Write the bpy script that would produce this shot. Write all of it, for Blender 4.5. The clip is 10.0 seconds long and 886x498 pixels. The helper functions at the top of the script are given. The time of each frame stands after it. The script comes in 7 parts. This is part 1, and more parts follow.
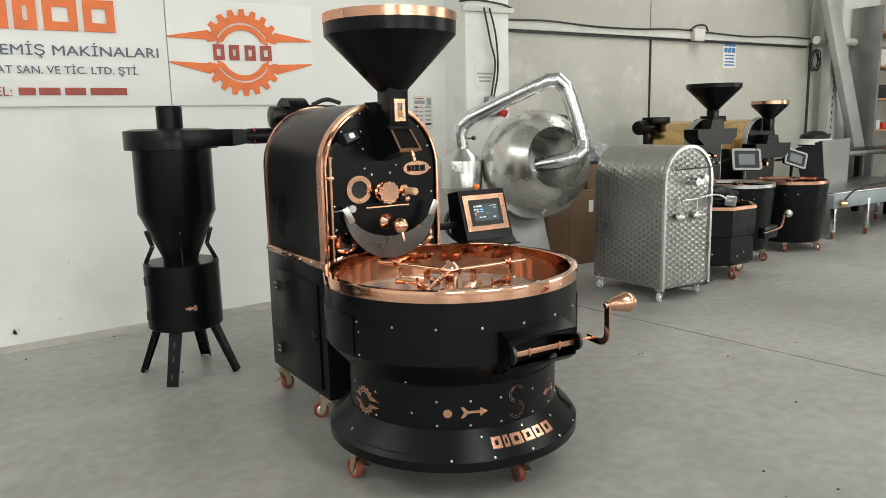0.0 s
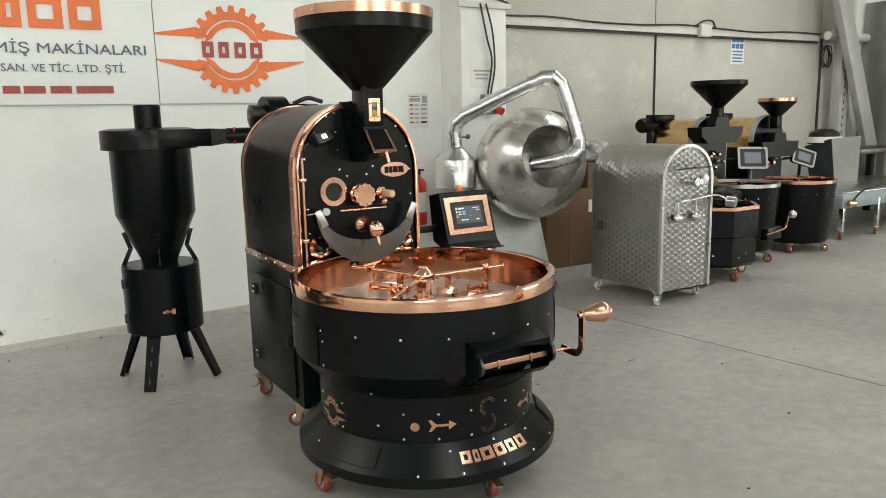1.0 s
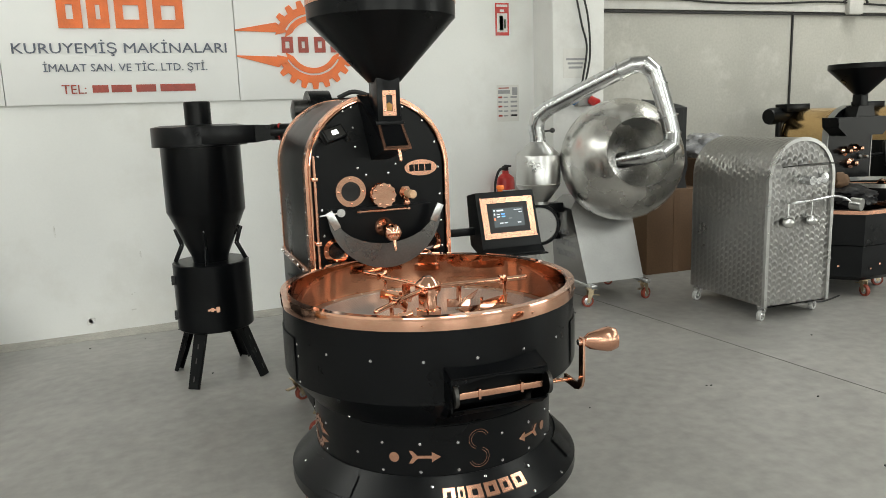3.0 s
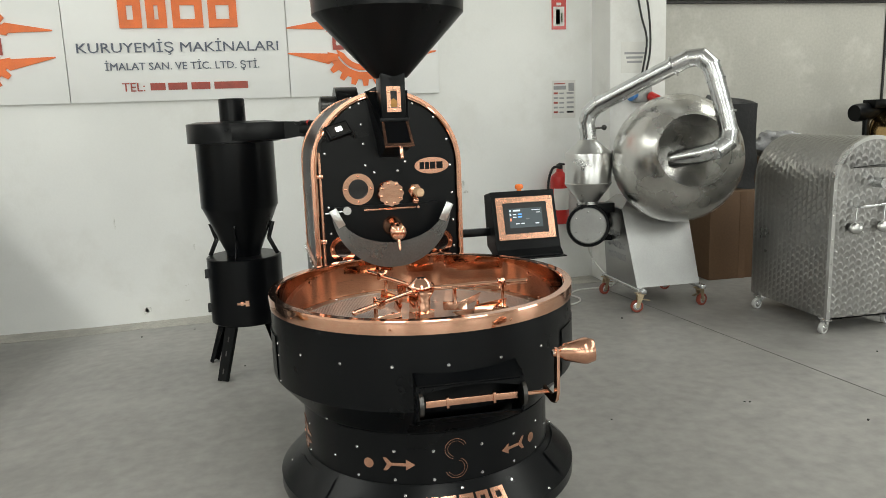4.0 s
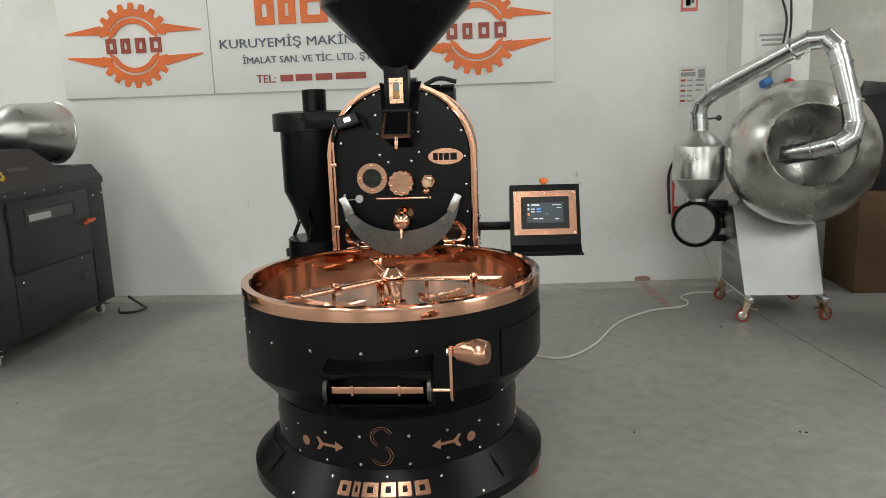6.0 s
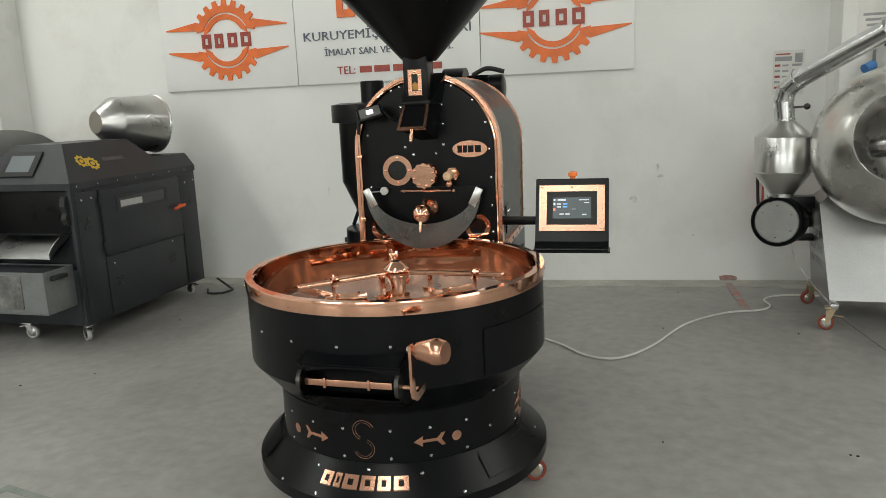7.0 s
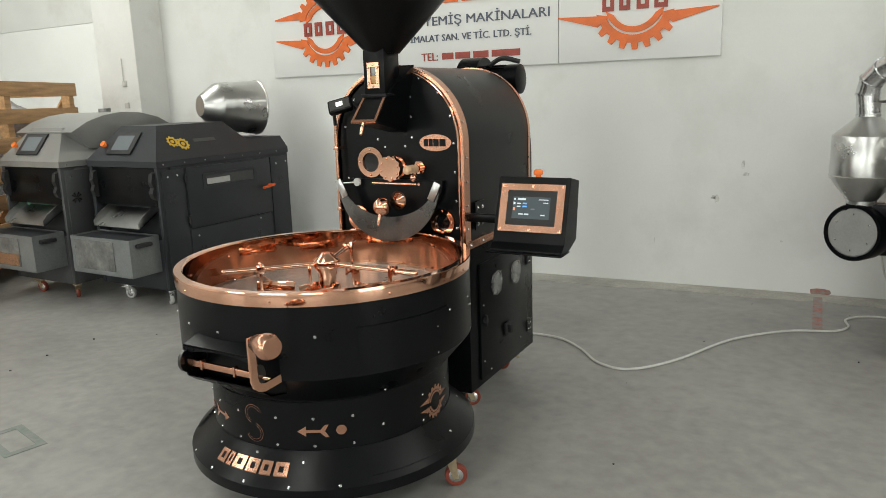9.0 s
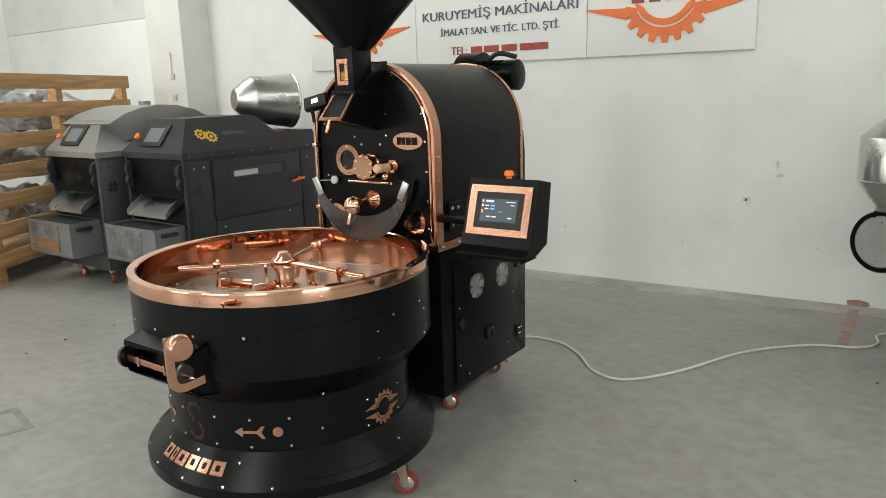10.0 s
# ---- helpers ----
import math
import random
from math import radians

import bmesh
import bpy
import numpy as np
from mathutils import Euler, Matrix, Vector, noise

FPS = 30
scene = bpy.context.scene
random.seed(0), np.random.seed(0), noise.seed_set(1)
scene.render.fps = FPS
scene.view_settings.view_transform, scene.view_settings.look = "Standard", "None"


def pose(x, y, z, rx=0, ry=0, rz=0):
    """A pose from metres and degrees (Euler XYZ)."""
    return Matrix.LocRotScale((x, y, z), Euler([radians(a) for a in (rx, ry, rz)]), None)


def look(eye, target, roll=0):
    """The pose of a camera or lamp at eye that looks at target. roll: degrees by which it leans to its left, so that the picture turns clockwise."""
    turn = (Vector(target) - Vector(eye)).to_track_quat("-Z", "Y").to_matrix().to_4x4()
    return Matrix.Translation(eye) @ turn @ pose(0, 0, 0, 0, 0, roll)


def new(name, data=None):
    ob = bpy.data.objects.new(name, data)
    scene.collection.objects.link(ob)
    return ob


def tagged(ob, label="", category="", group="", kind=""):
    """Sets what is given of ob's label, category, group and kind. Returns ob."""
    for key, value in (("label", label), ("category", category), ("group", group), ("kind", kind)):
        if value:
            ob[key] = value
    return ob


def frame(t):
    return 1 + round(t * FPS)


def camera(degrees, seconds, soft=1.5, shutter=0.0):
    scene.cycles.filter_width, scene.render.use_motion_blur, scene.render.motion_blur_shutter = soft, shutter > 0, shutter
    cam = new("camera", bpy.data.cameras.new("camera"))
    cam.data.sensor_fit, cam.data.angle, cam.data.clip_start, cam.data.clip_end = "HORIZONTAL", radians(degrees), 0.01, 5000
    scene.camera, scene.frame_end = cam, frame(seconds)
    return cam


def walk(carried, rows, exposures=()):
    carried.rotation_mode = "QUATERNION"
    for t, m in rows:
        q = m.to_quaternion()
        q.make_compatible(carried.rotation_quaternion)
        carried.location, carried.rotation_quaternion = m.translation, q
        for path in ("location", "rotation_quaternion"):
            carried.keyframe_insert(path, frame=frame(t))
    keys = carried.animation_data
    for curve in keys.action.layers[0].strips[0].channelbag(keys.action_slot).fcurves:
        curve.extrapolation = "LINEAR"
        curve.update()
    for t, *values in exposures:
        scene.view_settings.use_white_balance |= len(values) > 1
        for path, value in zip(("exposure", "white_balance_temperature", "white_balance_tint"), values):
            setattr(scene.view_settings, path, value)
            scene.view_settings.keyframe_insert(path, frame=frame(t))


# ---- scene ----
cam = camera(62.0, 10.0, soft=0.6)
PATH = [
    (0, (0.357, 0.322, 1.443), (1.39, 2.001, 1.103), -1.3),
    (0.5, (0.449, 0.326, 1.447), (1.471, 2.01, 1.101), -1.3),
    (1, (0.564, 0.337, 1.456), (1.564, 2.034, 1.107), -1.3),
    (1.5, (0.705, 0.345, 1.453), (1.662, 2.066, 1.103), -1.5),
    (2, (0.867, 0.36, 1.452), (1.746, 2.122, 1.099), -1.6),
    (2.5, (1.032, 0.372, 1.455), (1.796, 2.186, 1.099), -1.8),
    (3, (1.19, 0.388, 1.441), (1.829, 2.25, 1.086), -2.0),
    (4.5, (1.762, 0.357, 1.426), (2.028, 2.307, 1.068), -2.0),
    (5, (1.975, 0.324, 1.423), (2.094, 2.287, 1.061), -2.0),
    (5.5, (2.206, 0.308, 1.417), (2.186, 2.274, 1.053), -1.9),
    (7, (2.871, 0.445, 1.414), (2.35, 2.336, 1.027), -2.4),
    (7.5, (3.09, 0.534, 1.418), (2.427, 2.379, 1.023), -2.4),
    (8, (3.319, 0.616, 1.437), (2.541, 2.413, 1.031), -2.2),
    (8.5, (3.537, 0.706, 1.436), (2.652, 2.452, 1.025), -2.1),
    (9, (3.726, 0.841, 1.424), (2.744, 2.534, 1.009), -1.9),
    (9.5, (3.895, 1.004, 1.429), (2.825, 2.639, 1.004), -1.8),
    (10, (4.05, 1.149, 1.433), (2.894, 2.724, 1.003), -1.7),
]
walk(cam, [(t, look(eye, target, roll)) for t, eye, target, roll in PATH],
     exposures=[(0, 0.25), (2.5, 0.14), (4.5, 0.08), (5.5, -0.20), (7, -0.16), (7.5, -0.07), (8, 0.0), (9, 0.03), (10, 0.11)])

# ---- light ----
world = bpy.data.worlds.new("sky")
scene.world = world
world.use_nodes = True
wn = world.node_tree.nodes
sky = wn.new("ShaderNodeTexSky")
sky.sky_type, sky.sun_disc = "NISHITA", False
sky.sun_elevation, sky.sun_rotation = radians(50), radians(200)
world.node_tree.links.new(sky.outputs[0], wn["Background"].inputs[0])
wn["Background"].inputs[1].default_value = 0.12

DAY = (0.955, 0.965, 0.875)


def daylight(name, m, sx, sy, watts, colour=DAY):
    """The sky's light in an opening of the hall."""
    lamp = bpy.data.lights.new(name, "AREA")
    lamp.shape, lamp.size, lamp.size_y, lamp.energy, lamp.color = "RECTANGLE", sx, sy, watts, colour
    ob = new(name, lamp)
    ob.matrix_basis = m
    return ob


HALL_X0, HALL_X1, HALL_Y0, HALL_Z = -9.0, 16.0, -9.0, 5.6
# the short middle rooflight is added as fill, not a known opening
for lx, ly, ll, watts in ((-4.0, -0.1, 13.2, 480), (2.0, -3.2, 7.0, 190), (8.0, -0.1, 13.2, 410)):
    daylight("rooflight_daylight", pose(lx, ly, HALL_Z + 0.1), 1.3, ll, watts)
for lx in (-4.6, 2.0, 8.6):
    daylight("window_daylight", pose(lx, HALL_Y0 - 0.12, 2.95, 90, 0, 0), 4.0, 2.5, 165)
daylight("gate_daylight", pose(HALL_X1 + 0.12, -2.5, 2.0, 0, 90, 0), 4.0, 5.0, 240)


# ---- materials ----
def mat(name, colour, rough=0.5, metal=0.0, vary=0.12, scale=6.0, fine=90.0, bump=0.03, rvary=0.08, coat=0.0, stain=None, stretch=None, stain2=None):
    """A painted, metal or mineral surface with variation at two scales and a fine relief."""
    m = bpy.data.materials.new(name)
    m.use_nodes = True
    nt = m.node_tree
    n, lk = nt.nodes, nt.links
    p = n["Principled BSDF"]
    tc = n.new("ShaderNodeTexCoord")
    src = tc.outputs["Object"]
    if stretch:
        mp = n.new("ShaderNodeMapping")
        mp.inputs["Scale"].default_value = stretch
        lk.new(src, mp.inputs["Vector"])
        src = mp.outputs[0]
    big, small = n.new("ShaderNodeTexNoise"), n.new("ShaderNodeTexNoise")
    for t, s, d in ((big, scale, 5.0), (small, fine, 3.0)):
        t.inputs["Scale"].default_value, t.inputs["Detail"].default_value = s, d
        lk.new(src, t.inputs["Vector"])
    dark = tuple(c * (1 - vary) for c in colour)
    light = tuple(min(1.0, c * (1 + vary * 0.6)) for c in colour)
    ramp = n.new("ShaderNodeValToRGB")
    ramp.color_ramp.elements[0].position, ramp.color_ramp.elements[1].position = 0.3, 0.7
    ramp.color_ramp.elements[0].color, ramp.color_ramp.elements[1].color = (*dark, 1), (*light, 1)
    lk.new(big.outputs["Fac"], ramp.inputs[0])
    out = ramp.outputs[0]
    mix = n.new("ShaderNodeMixRGB")
    mix.blend_type, mix.inputs[0].default_value = "OVERLAY", min(1.0, vary * 1.5)
    lk.new(out, mix.inputs[1])
    lk.new(small.outputs["Fac"], mix.inputs[2])
    out = mix.outputs[0]
    for tint, size, low, high in [q for q in (stain, stain2) if q]:
        st = n.new("ShaderNodeTexNoise")
        st.inputs["Scale"].default_value, st.inputs["Detail"].default_value, st.inputs["Roughness"].default_value = size, 8.0, 0.65
        lk.new(tc.outputs["Object"], st.inputs["Vector"])
        r2 = n.new("ShaderNodeMapRange")
        r2.inputs["From Min"].default_value, r2.inputs["From Max"].default_value = low, high
        lk.new(st.outputs["Fac"], r2.inputs["Value"])
        mx = n.new("ShaderNodeMixRGB")
        mx.inputs[2].default_value = (*tint, 1)
        lk.new(r2.outputs[0], mx.inputs[0])
        lk.new(out, mx.inputs[1])
        out = mx.outputs[0]
    lk.new(out, p.inputs["Base Color"])
    rr = n.new("ShaderNodeMapRange")
    rr.inputs["To Min"].default_value, rr.inputs["To Max"].default_value = max(0.02, rough - rvary), min(1.0, rough + rvary)
    lk.new(big.outputs["Fac"], rr.inputs["Value"])
    lk.new(rr.outputs[0], p.inputs["Roughness"])
    p.inputs["Metallic"].default_value = metal
    p.inputs["Coat Weight"].default_value = coat
    if bump:
        b = n.new("ShaderNodeBump")
        b.inputs["Strength"].default_value, b.inputs["Distance"].default_value = bump, 0.01
        lk.new(small.outputs["Fac"], b.inputs["Height"])
        lk.new(b.outputs[0], p.inputs["Normal"])
    return m


def glow(name, colour, strength):
    m = bpy.data.materials.new(name)
    m.use_nodes = True
    p = m.node_tree.nodes["Principled BSDF"]
    p.inputs["Base Color"].default_value = (*colour, 1)
    p.inputs["Emission Color"].default_value = (*colour, 1)
    p.inputs["Emission Strength"].default_value = strength
    p.inputs["Roughness"].default_value = 0.25
    return m


def engine_turned(name):
    """Stainless sheet with columns of circular brush marks, each laid half over the one before it."""
    m = mat(name, (0.41, 0.405, 0.395), 0.30, 1.0, 0.16, 2.2, 160.0, 0.0)
    n, lk = m.node_tree.nodes, m.node_tree.links
    p = n["Principled BSDF"]

    def calc(op, a, b=None, c=None):
        q = n.new("ShaderNodeMath")
        q.operation = op
        for k, v in enumerate((a, b, c)):
            if v is None:
                continue
            if isinstance(v, (int, float)):
                q.inputs[k].default_value = v
            else:
                lk.new(v, q.inputs[k])
        return q.outputs[0]

    uv = n.new("ShaderNodeUVMap")
    uv.uv_map = "UVMap"
    wob = n.new("ShaderNodeTexNoise")
    wob.inputs["Scale"].default_value, wob.inputs["Detail"].default_value = 11.0, 3.0
    lk.new(uv.outputs[0], wob.inputs["Vector"])
    shift = n.new("ShaderNodeVectorMath")
    shift.operation = "MULTIPLY_ADD"
    shift.inputs[1].default_value = (0.016, 0.010, 0.0)
    lk.new(wob.outputs["Color"], shift.inputs[0])
    lk.new(uv.outputs[0], shift.inputs[2])
    xy = n.new("ShaderNodeSeparateXYZ")
    lk.new(shift.outputs[0], xy.inputs[0])
    col = calc("DIVIDE", xy.outputs[1], 0.044)
    colf = calc("SUBTRACT", calc("FRACT", col), 0.5)
    offset = calc("FRACT", calc("MULTIPLY", calc("FLOOR", col), 0.618))
    row = calc("FRACT", calc("ADD", calc("DIVIDE", xy.outputs[0], 0.046), offset))
    bow = calc("MULTIPLY", calc("MULTIPLY", colf, colf), 1.6)
    row = calc("FRACT", calc("ADD", row, bow))
    du, dv = calc("MULTIPLY", calc("SUBTRACT", row, 0.3), 0.046), calc("MULTIPLY", colf, 0.030)
    dist = calc("SQRT", calc("ADD", calc("MULTIPLY", du, du), calc("MULTIPLY", dv, dv)))
    turn = calc("MULTIPLY_ADD", calc("ARCTAN2", dv, du), 0.5 / math.pi, 0.5)
    lk.new(turn, p.inputs["Anisotropic Rotation"])
    p.inputs["Anisotropic"].default_value = 0.6
    tg = n.new("ShaderNodeTangent")
    tg.direction_type, tg.uv_map = "UV_MAP", "UVMap"
    lk.new(tg.outputs[0], p.inputs["Tangent"])
    b = n.new("ShaderNodeBump")
    b.inputs["Strength"].default_value, b.inputs["Distance"].default_value = 0.45, 0.40
    lk.new(dist, b.inputs["Height"])
    lk.new(b.outputs[0], p.inputs["Normal"])
    return m


def perforated(name):
    """Steel plate punched with small holes 9 mm apart."""
    m = mat(name, (0.66, 0.66, 0.65), 0.30, 0.6, 0.1, 8.0, 120.0, 0.0)
    n, lk = m.node_tree.nodes, m.node_tree.links
    p = n["Principled BSDF"]
    tc = n.new("ShaderNodeTexCoord")
    vo = n.new("ShaderNodeTexVoronoi")
    vo.voronoi_dimensions = "2D"
    vo.inputs["Scale"].default_value, vo.inputs["Randomness"].default_value = 170.0, 0.0
    lk.new(tc.outputs["Object"], vo.inputs["Vector"])
    r = n.new("ShaderNodeMapRange")
    r.inputs["From Min"].default_value, r.inputs["From Max"].default_value = 0.20, 0.36
    lk.new(vo.outputs["Distance"], r.inputs["Value"])
    old = p.inputs["Base Color"].links[0].from_socket
    mx = n.new("ShaderNodeMixRGB")
    mx.inputs[1].default_value = (0.10, 0.09, 0.08, 1)
    lk.new(r.outputs[0], mx.inputs[0])
    lk.new(old, mx.inputs[2])
    lk.new(mx.outputs[0], p.inputs["Base Color"])
    return m


BLACK = mat("black_powder_coat", (0.0032, 0.0037, 0.0045), 0.29, 0.0, 0.25, 5.0, 420.0, 0.03, 0.06)
BLACK.node_tree.nodes["Principled BSDF"].inputs["Specular IOR Level"].default_value = 0.18
BLACK_SOFT = mat("black_rubber", (0.018, 0.018, 0.019), 0.65, 0.0, 0.25, 20.0, 200.0, 0.05)
COPPER = mat("polished_copper", (0.86, 0.485, 0.335), 0.09, 1.0, 0.10, 7.0, 60.0, 0.012, 0.06)
COPPER_BR = mat("brushed_copper", (0.68, 0.365, 0.25), 0.24, 1.0, 0.07, 9.0, 140.0, 0.008, 0.06)
# base darker than the rim's copper: its dark reflections are put into the colour
COPPER_IN = mat("darkened_mirror_copper", (0.52, 0.25, 0.15), 0.05, 1.0, 0.10, 3.0, 30.0, 0.006, 0.02)
APRON = mat("satin_steel_apron", (0.15, 0.146, 0.142), 0.28, 1.0, 0.15, 8.0, 120.0, 0.01, 0.05)
BIN = mat("grey_bin_sheet", (0.20, 0.21, 0.212), 0.35, 0.3, 0.15, 6.0, 90.0, 0.02)
BIN_WINDOW = mat("clouded_acrylic", (0.165, 0.165, 0.16), 0.18, 0.0, 0.4, 7.0, 40.0, 0.03)
STAND_STEEL = mat("satin_stand_sheet", (0.36, 0.36, 0.355), 0.36, 1.0, 0.12, 3.0, 140.0, 0.02)
STEEL = mat("brushed_stainless", (0.60, 0.60, 0.59), 0.30, 1.0, 0.12, 4.0, 160.0, 0.03, 0.1)
STEEL_DARK = mat("worn_dark_steel", (0.10, 0.097, 0.094), 0.30, 1.0, 0.2, 8.0, 120.0, 0.03, 0.1)
ZINC = mat("galvanised_duct", (0.72, 0.73, 0.74), 0.25, 1.0, 0.18, 12.0, 90.0, 0.03, 0.1)
PAN_STEEL = mat("hand_beaten_stainless", (0.68, 0.67, 0.645), 0.27, 1.0, 0.14, 4.0, 26.0, 0.12, 0.07, stain=((0.56, 0.55, 0.53), 4.0, 0.58, 0.8))
SWIRL = engine_turned("engine_turned_stainless")
SIEVE = perforated("perforated_steel")
FLAP = mat("polished_flap_steel", (0.80, 0.79, 0.77), 0.11, 1.0, 0.08, 6.0, 120.0, 0.0, 0.03)
HOOD_GREY = mat("light_grey_hammered_sheet", (0.36, 0.36, 0.35), 0.38, 0.55, 0.14, 3.0, 160.0, 0.04, 0.08)
FORK = mat("yellow_passivated_zinc", (0.58, 0.47, 0.32), 0.35, 1.0, 0.15, 20.0, 90.0, 0.0)
BODY_GREY = mat("mid_grey_sheet", (0.085, 0.088, 0.09), 0.42, 0.3, 0.18, 3.0, 160.0, 0.03, 0.08)
SILVER = mat("silver_bezel", (0.36, 0.36, 0.35), 0.4, 0.2, 0.08, 9.0, 90.0, 0.0)
BOLT = mat("zinc_bolt", (0.72, 0.72, 0.72), 0.25, 1.0, 0.1, 30.0, 100.0, 0.0)
FLOOR = mat("power_floated_concrete", (0.310, 0.302, 0.286), 0.44, 0.0, 0.20, 0.50, 14.0, 0.03, 0.14, stain=((0.205, 0.200, 0.190), 0.8, 0.50, 0.74), stain2=((0.385, 0.378, 0.356), 1.3, 0.54, 0.82))
WALL = mat("white_painted_plaster", (0.81, 0.815, 0.80), 0.75, 0.0, 0.05, 1.2, 60.0, 0.06, 0.08, stain=((0.66, 0.65, 0.615), 0.9, 0.50, 0.8))
PANEL_WALL = mat("precast_panel_wall", (0.455, 0.445, 0.405), 0.8, 0.0, 0.10, 1.1, 40.0, 0.08, 0.08, stain=((0.58, 0.57, 0.53), 1.6, 0.54, 0.70), stain2=((0.40, 0.39, 0.35), 2.6, 0.58, 0.76))
PILLAR = mat("painted_pillar", (0.79, 0.79, 0.77), 0.72, 0.0, 0.06, 2.0, 50.0, 0.06, stain=((0.60, 0.59, 0.56), 1.6, 0.56, 0.8))
CEIL = mat("ceiling_sheet", (0.55, 0.55, 0.54), 0.7, 0.0, 0.08, 1.0, 30.0, 0.03)
BOARD = mat("white_composite_board", (0.82, 0.825, 0.82), 0.4, 0.0, 0.03, 2.0, 80.0, 0.0)
ORANGE = mat("orange_sign_letter", (0.82, 0.17, 0.03), 0.4, 0.0, 0.14, 9.0, 90.0, 0.01)
NAVY = mat("slate_sign_letter", (0.10, 0.115, 0.16), 0.45, 0.0, 0.1, 9.0, 90.0, 0.0)
WINE = mat("red_brown_sign_letter", (0.36, 0.055, 0.035), 0.42, 0.0, 0.2, 14.0, 90.0, 0.0)
GREY_PAINT = mat("anthracite_paint", (0.031, 0.034, 0.039), 0.40, 0.0, 0.2, 4.0, 300.0, 0.03, 0.08)
GREY_PAINT.node_tree.nodes["Principled BSDF"].inputs["Specular IOR Level"].default_value = 0.32
GREY_STEEL = mat("grey_sheet_steel", (0.30, 0.30, 0.295), 0.40, 0.8, 0.15, 3.0, 120.0, 0.02, 0.1)
BRASS = mat("bronze_drum_sheet", (0.76, 0.52, 0.25), 0.2, 1.0, 0.15, 4.0, 60.0, 0.02)
YELLOW = mat("yellow_emblem", (0.75, 0.50, 0.05), 0.5, 0.0, 0.1, 20.0, 80.0, 0.0)
GREEN = mat("green_emblem", (0.05, 0.22, 0.13), 0.5, 0.0, 0.1, 20.0, 80.0, 0.0)
WOOD = mat("pine_board", (0.50, 0.29, 0.13), 0.65, 0.0, 0.35, 3.0, 60.0, 0.08, stretch=(1, 10, 10))
WOOD_PALE = mat("turned_beech", (0.66, 0.43, 0.26), 0.4, 0.0, 0.2, 20.0, 90.0, 0.02)
CARTON = mat("brown_cardboard", (0.12, 0.066, 0.033), 0.75, 0.0, 0.14, 3.0, 60.0, 0.05)
BAG = mat("black_bin_liner", (0.008, 0.008, 0.009), 0.45, 0.0, 0.2, 9.0, 30.0, 0.35)
BAG.node_tree.nodes["Principled BSDF"].inputs["Specular IOR Level"].default_value = 0.3
WRAP = mat("grey_plastic_wrap", (0.30, 0.30, 0.31), 0.3, 0.0, 0.3, 6.0, 24.0, 0.5)
RED = mat("red_enamel", (0.55, 0.025, 0.02), 0.3, 0.0, 0.12, 8.0, 90.0, 0.01, coat=0.3)
RED_PLASTIC = mat("orange_red_plastic", (0.85, 0.13, 0.03), 0.35, 0.0, 0.1, 20.0, 80.0, 0.0)
WHEEL = mat("red_polyurethane", (0.24, 0.046, 0.026), 0.5, 0.0, 0.2, 30.0, 120.0, 0.02)
WHEEL_GREY = mat("grey_nylon", (0.50, 0.50, 0.49), 0.5, 0.0, 0.1, 30.0, 120.0, 0.02)
PAPER = mat("printed_paper", (0.70, 0.69, 0.66), 0.8, 0.0, 0.06, 9.0, 90.0, 0.0)
INK = mat("grey_ink", (0.33, 0.33, 0.34), 0.8, 0.0, 0.1, 30.0, 90.0, 0.0)
BLUE = mat("blue_ink", (0.05, 0.17, 0.42), 0.7, 0.0, 0.1, 30.0, 90.0, 0.0)
GREENP = mat("green_ink", (0.10, 0.45, 0.12), 0.6, 0.0, 0.1, 30.0, 90.0, 0.0)
TRUNK = mat("pale_trunking", (0.60, 0.59, 0.56), 0.5, 0.0, 0.08, 6.0, 60.0, 0.0)
DARK_WIRE = mat("black_cable", (0.02, 0.02, 0.02), 0.5, 0.0, 0.1, 30.0, 90.0, 0.0)
WHITE_WIRE = mat("white_cable", (0.66, 0.65, 0.62), 0.5, 0.0, 0.08, 30.0, 90.0, 0.0)
GLASS_DARK = mat("dark_sight_glass", (0.006, 0.006, 0.007), 0.08, 0.0, 0.1, 9.0, 60.0, 0.0, coat=0.5)
AMBER = mat("amber_sight_glass", (0.42, 0.21, 0.045), 0.2, 0.0, 0.2, 60.0, 90.0, 0.0)
SCREEN = glow("dark_touch_screen", (0.035, 0.045, 0.05), 1.0)
SCREEN_LIT = glow("lit_text", (0.50, 0.56, 0.60), 0.55)
SCREEN_BLUE = glow("lit_blue", (0.10, 0.30, 0.65), 0.9)
SCREEN_RED = glow("lit_red", (0.7, 0.2, 0.10), 0.8)
SCREEN_PALE = glow("pale_touch_screen", (0.10, 0.115, 0.12), 0.6)
LED = glow("led_chip", (0.95, 0.95, 0.9), 1.6)
BUTTON = glow("lit_orange_button", (0.8, 0.19, 0.04), 0.18)
BEANS = mat("roasted_nuts", (0.27, 0.135, 0.065), 0.6, 0.0, 0.5, 60.0, 120.0, 0.5)
MARK_RED = mat("red_floor_paint", (0.44, 0.155, 0.12), 0.65, 0.0, 0.3, 10.0, 50.0, 0.0, stain=((0.31, 0.295, 0.275), 14.0, 0.36, 0.56))
MARK_GREEN = mat("faded_green_paint", (0.20, 0.25, 0.215), 0.6, 0.0, 0.2, 10.0, 50.0, 0.0, stain=((0.27, 0.265, 0.25), 12.0, 0.35, 0.6))
SEAM = mat("floor_joint", (0.20, 0.195, 0.185), 0.8, 0.0, 0.15, 10.0, 50.0, 0.0)


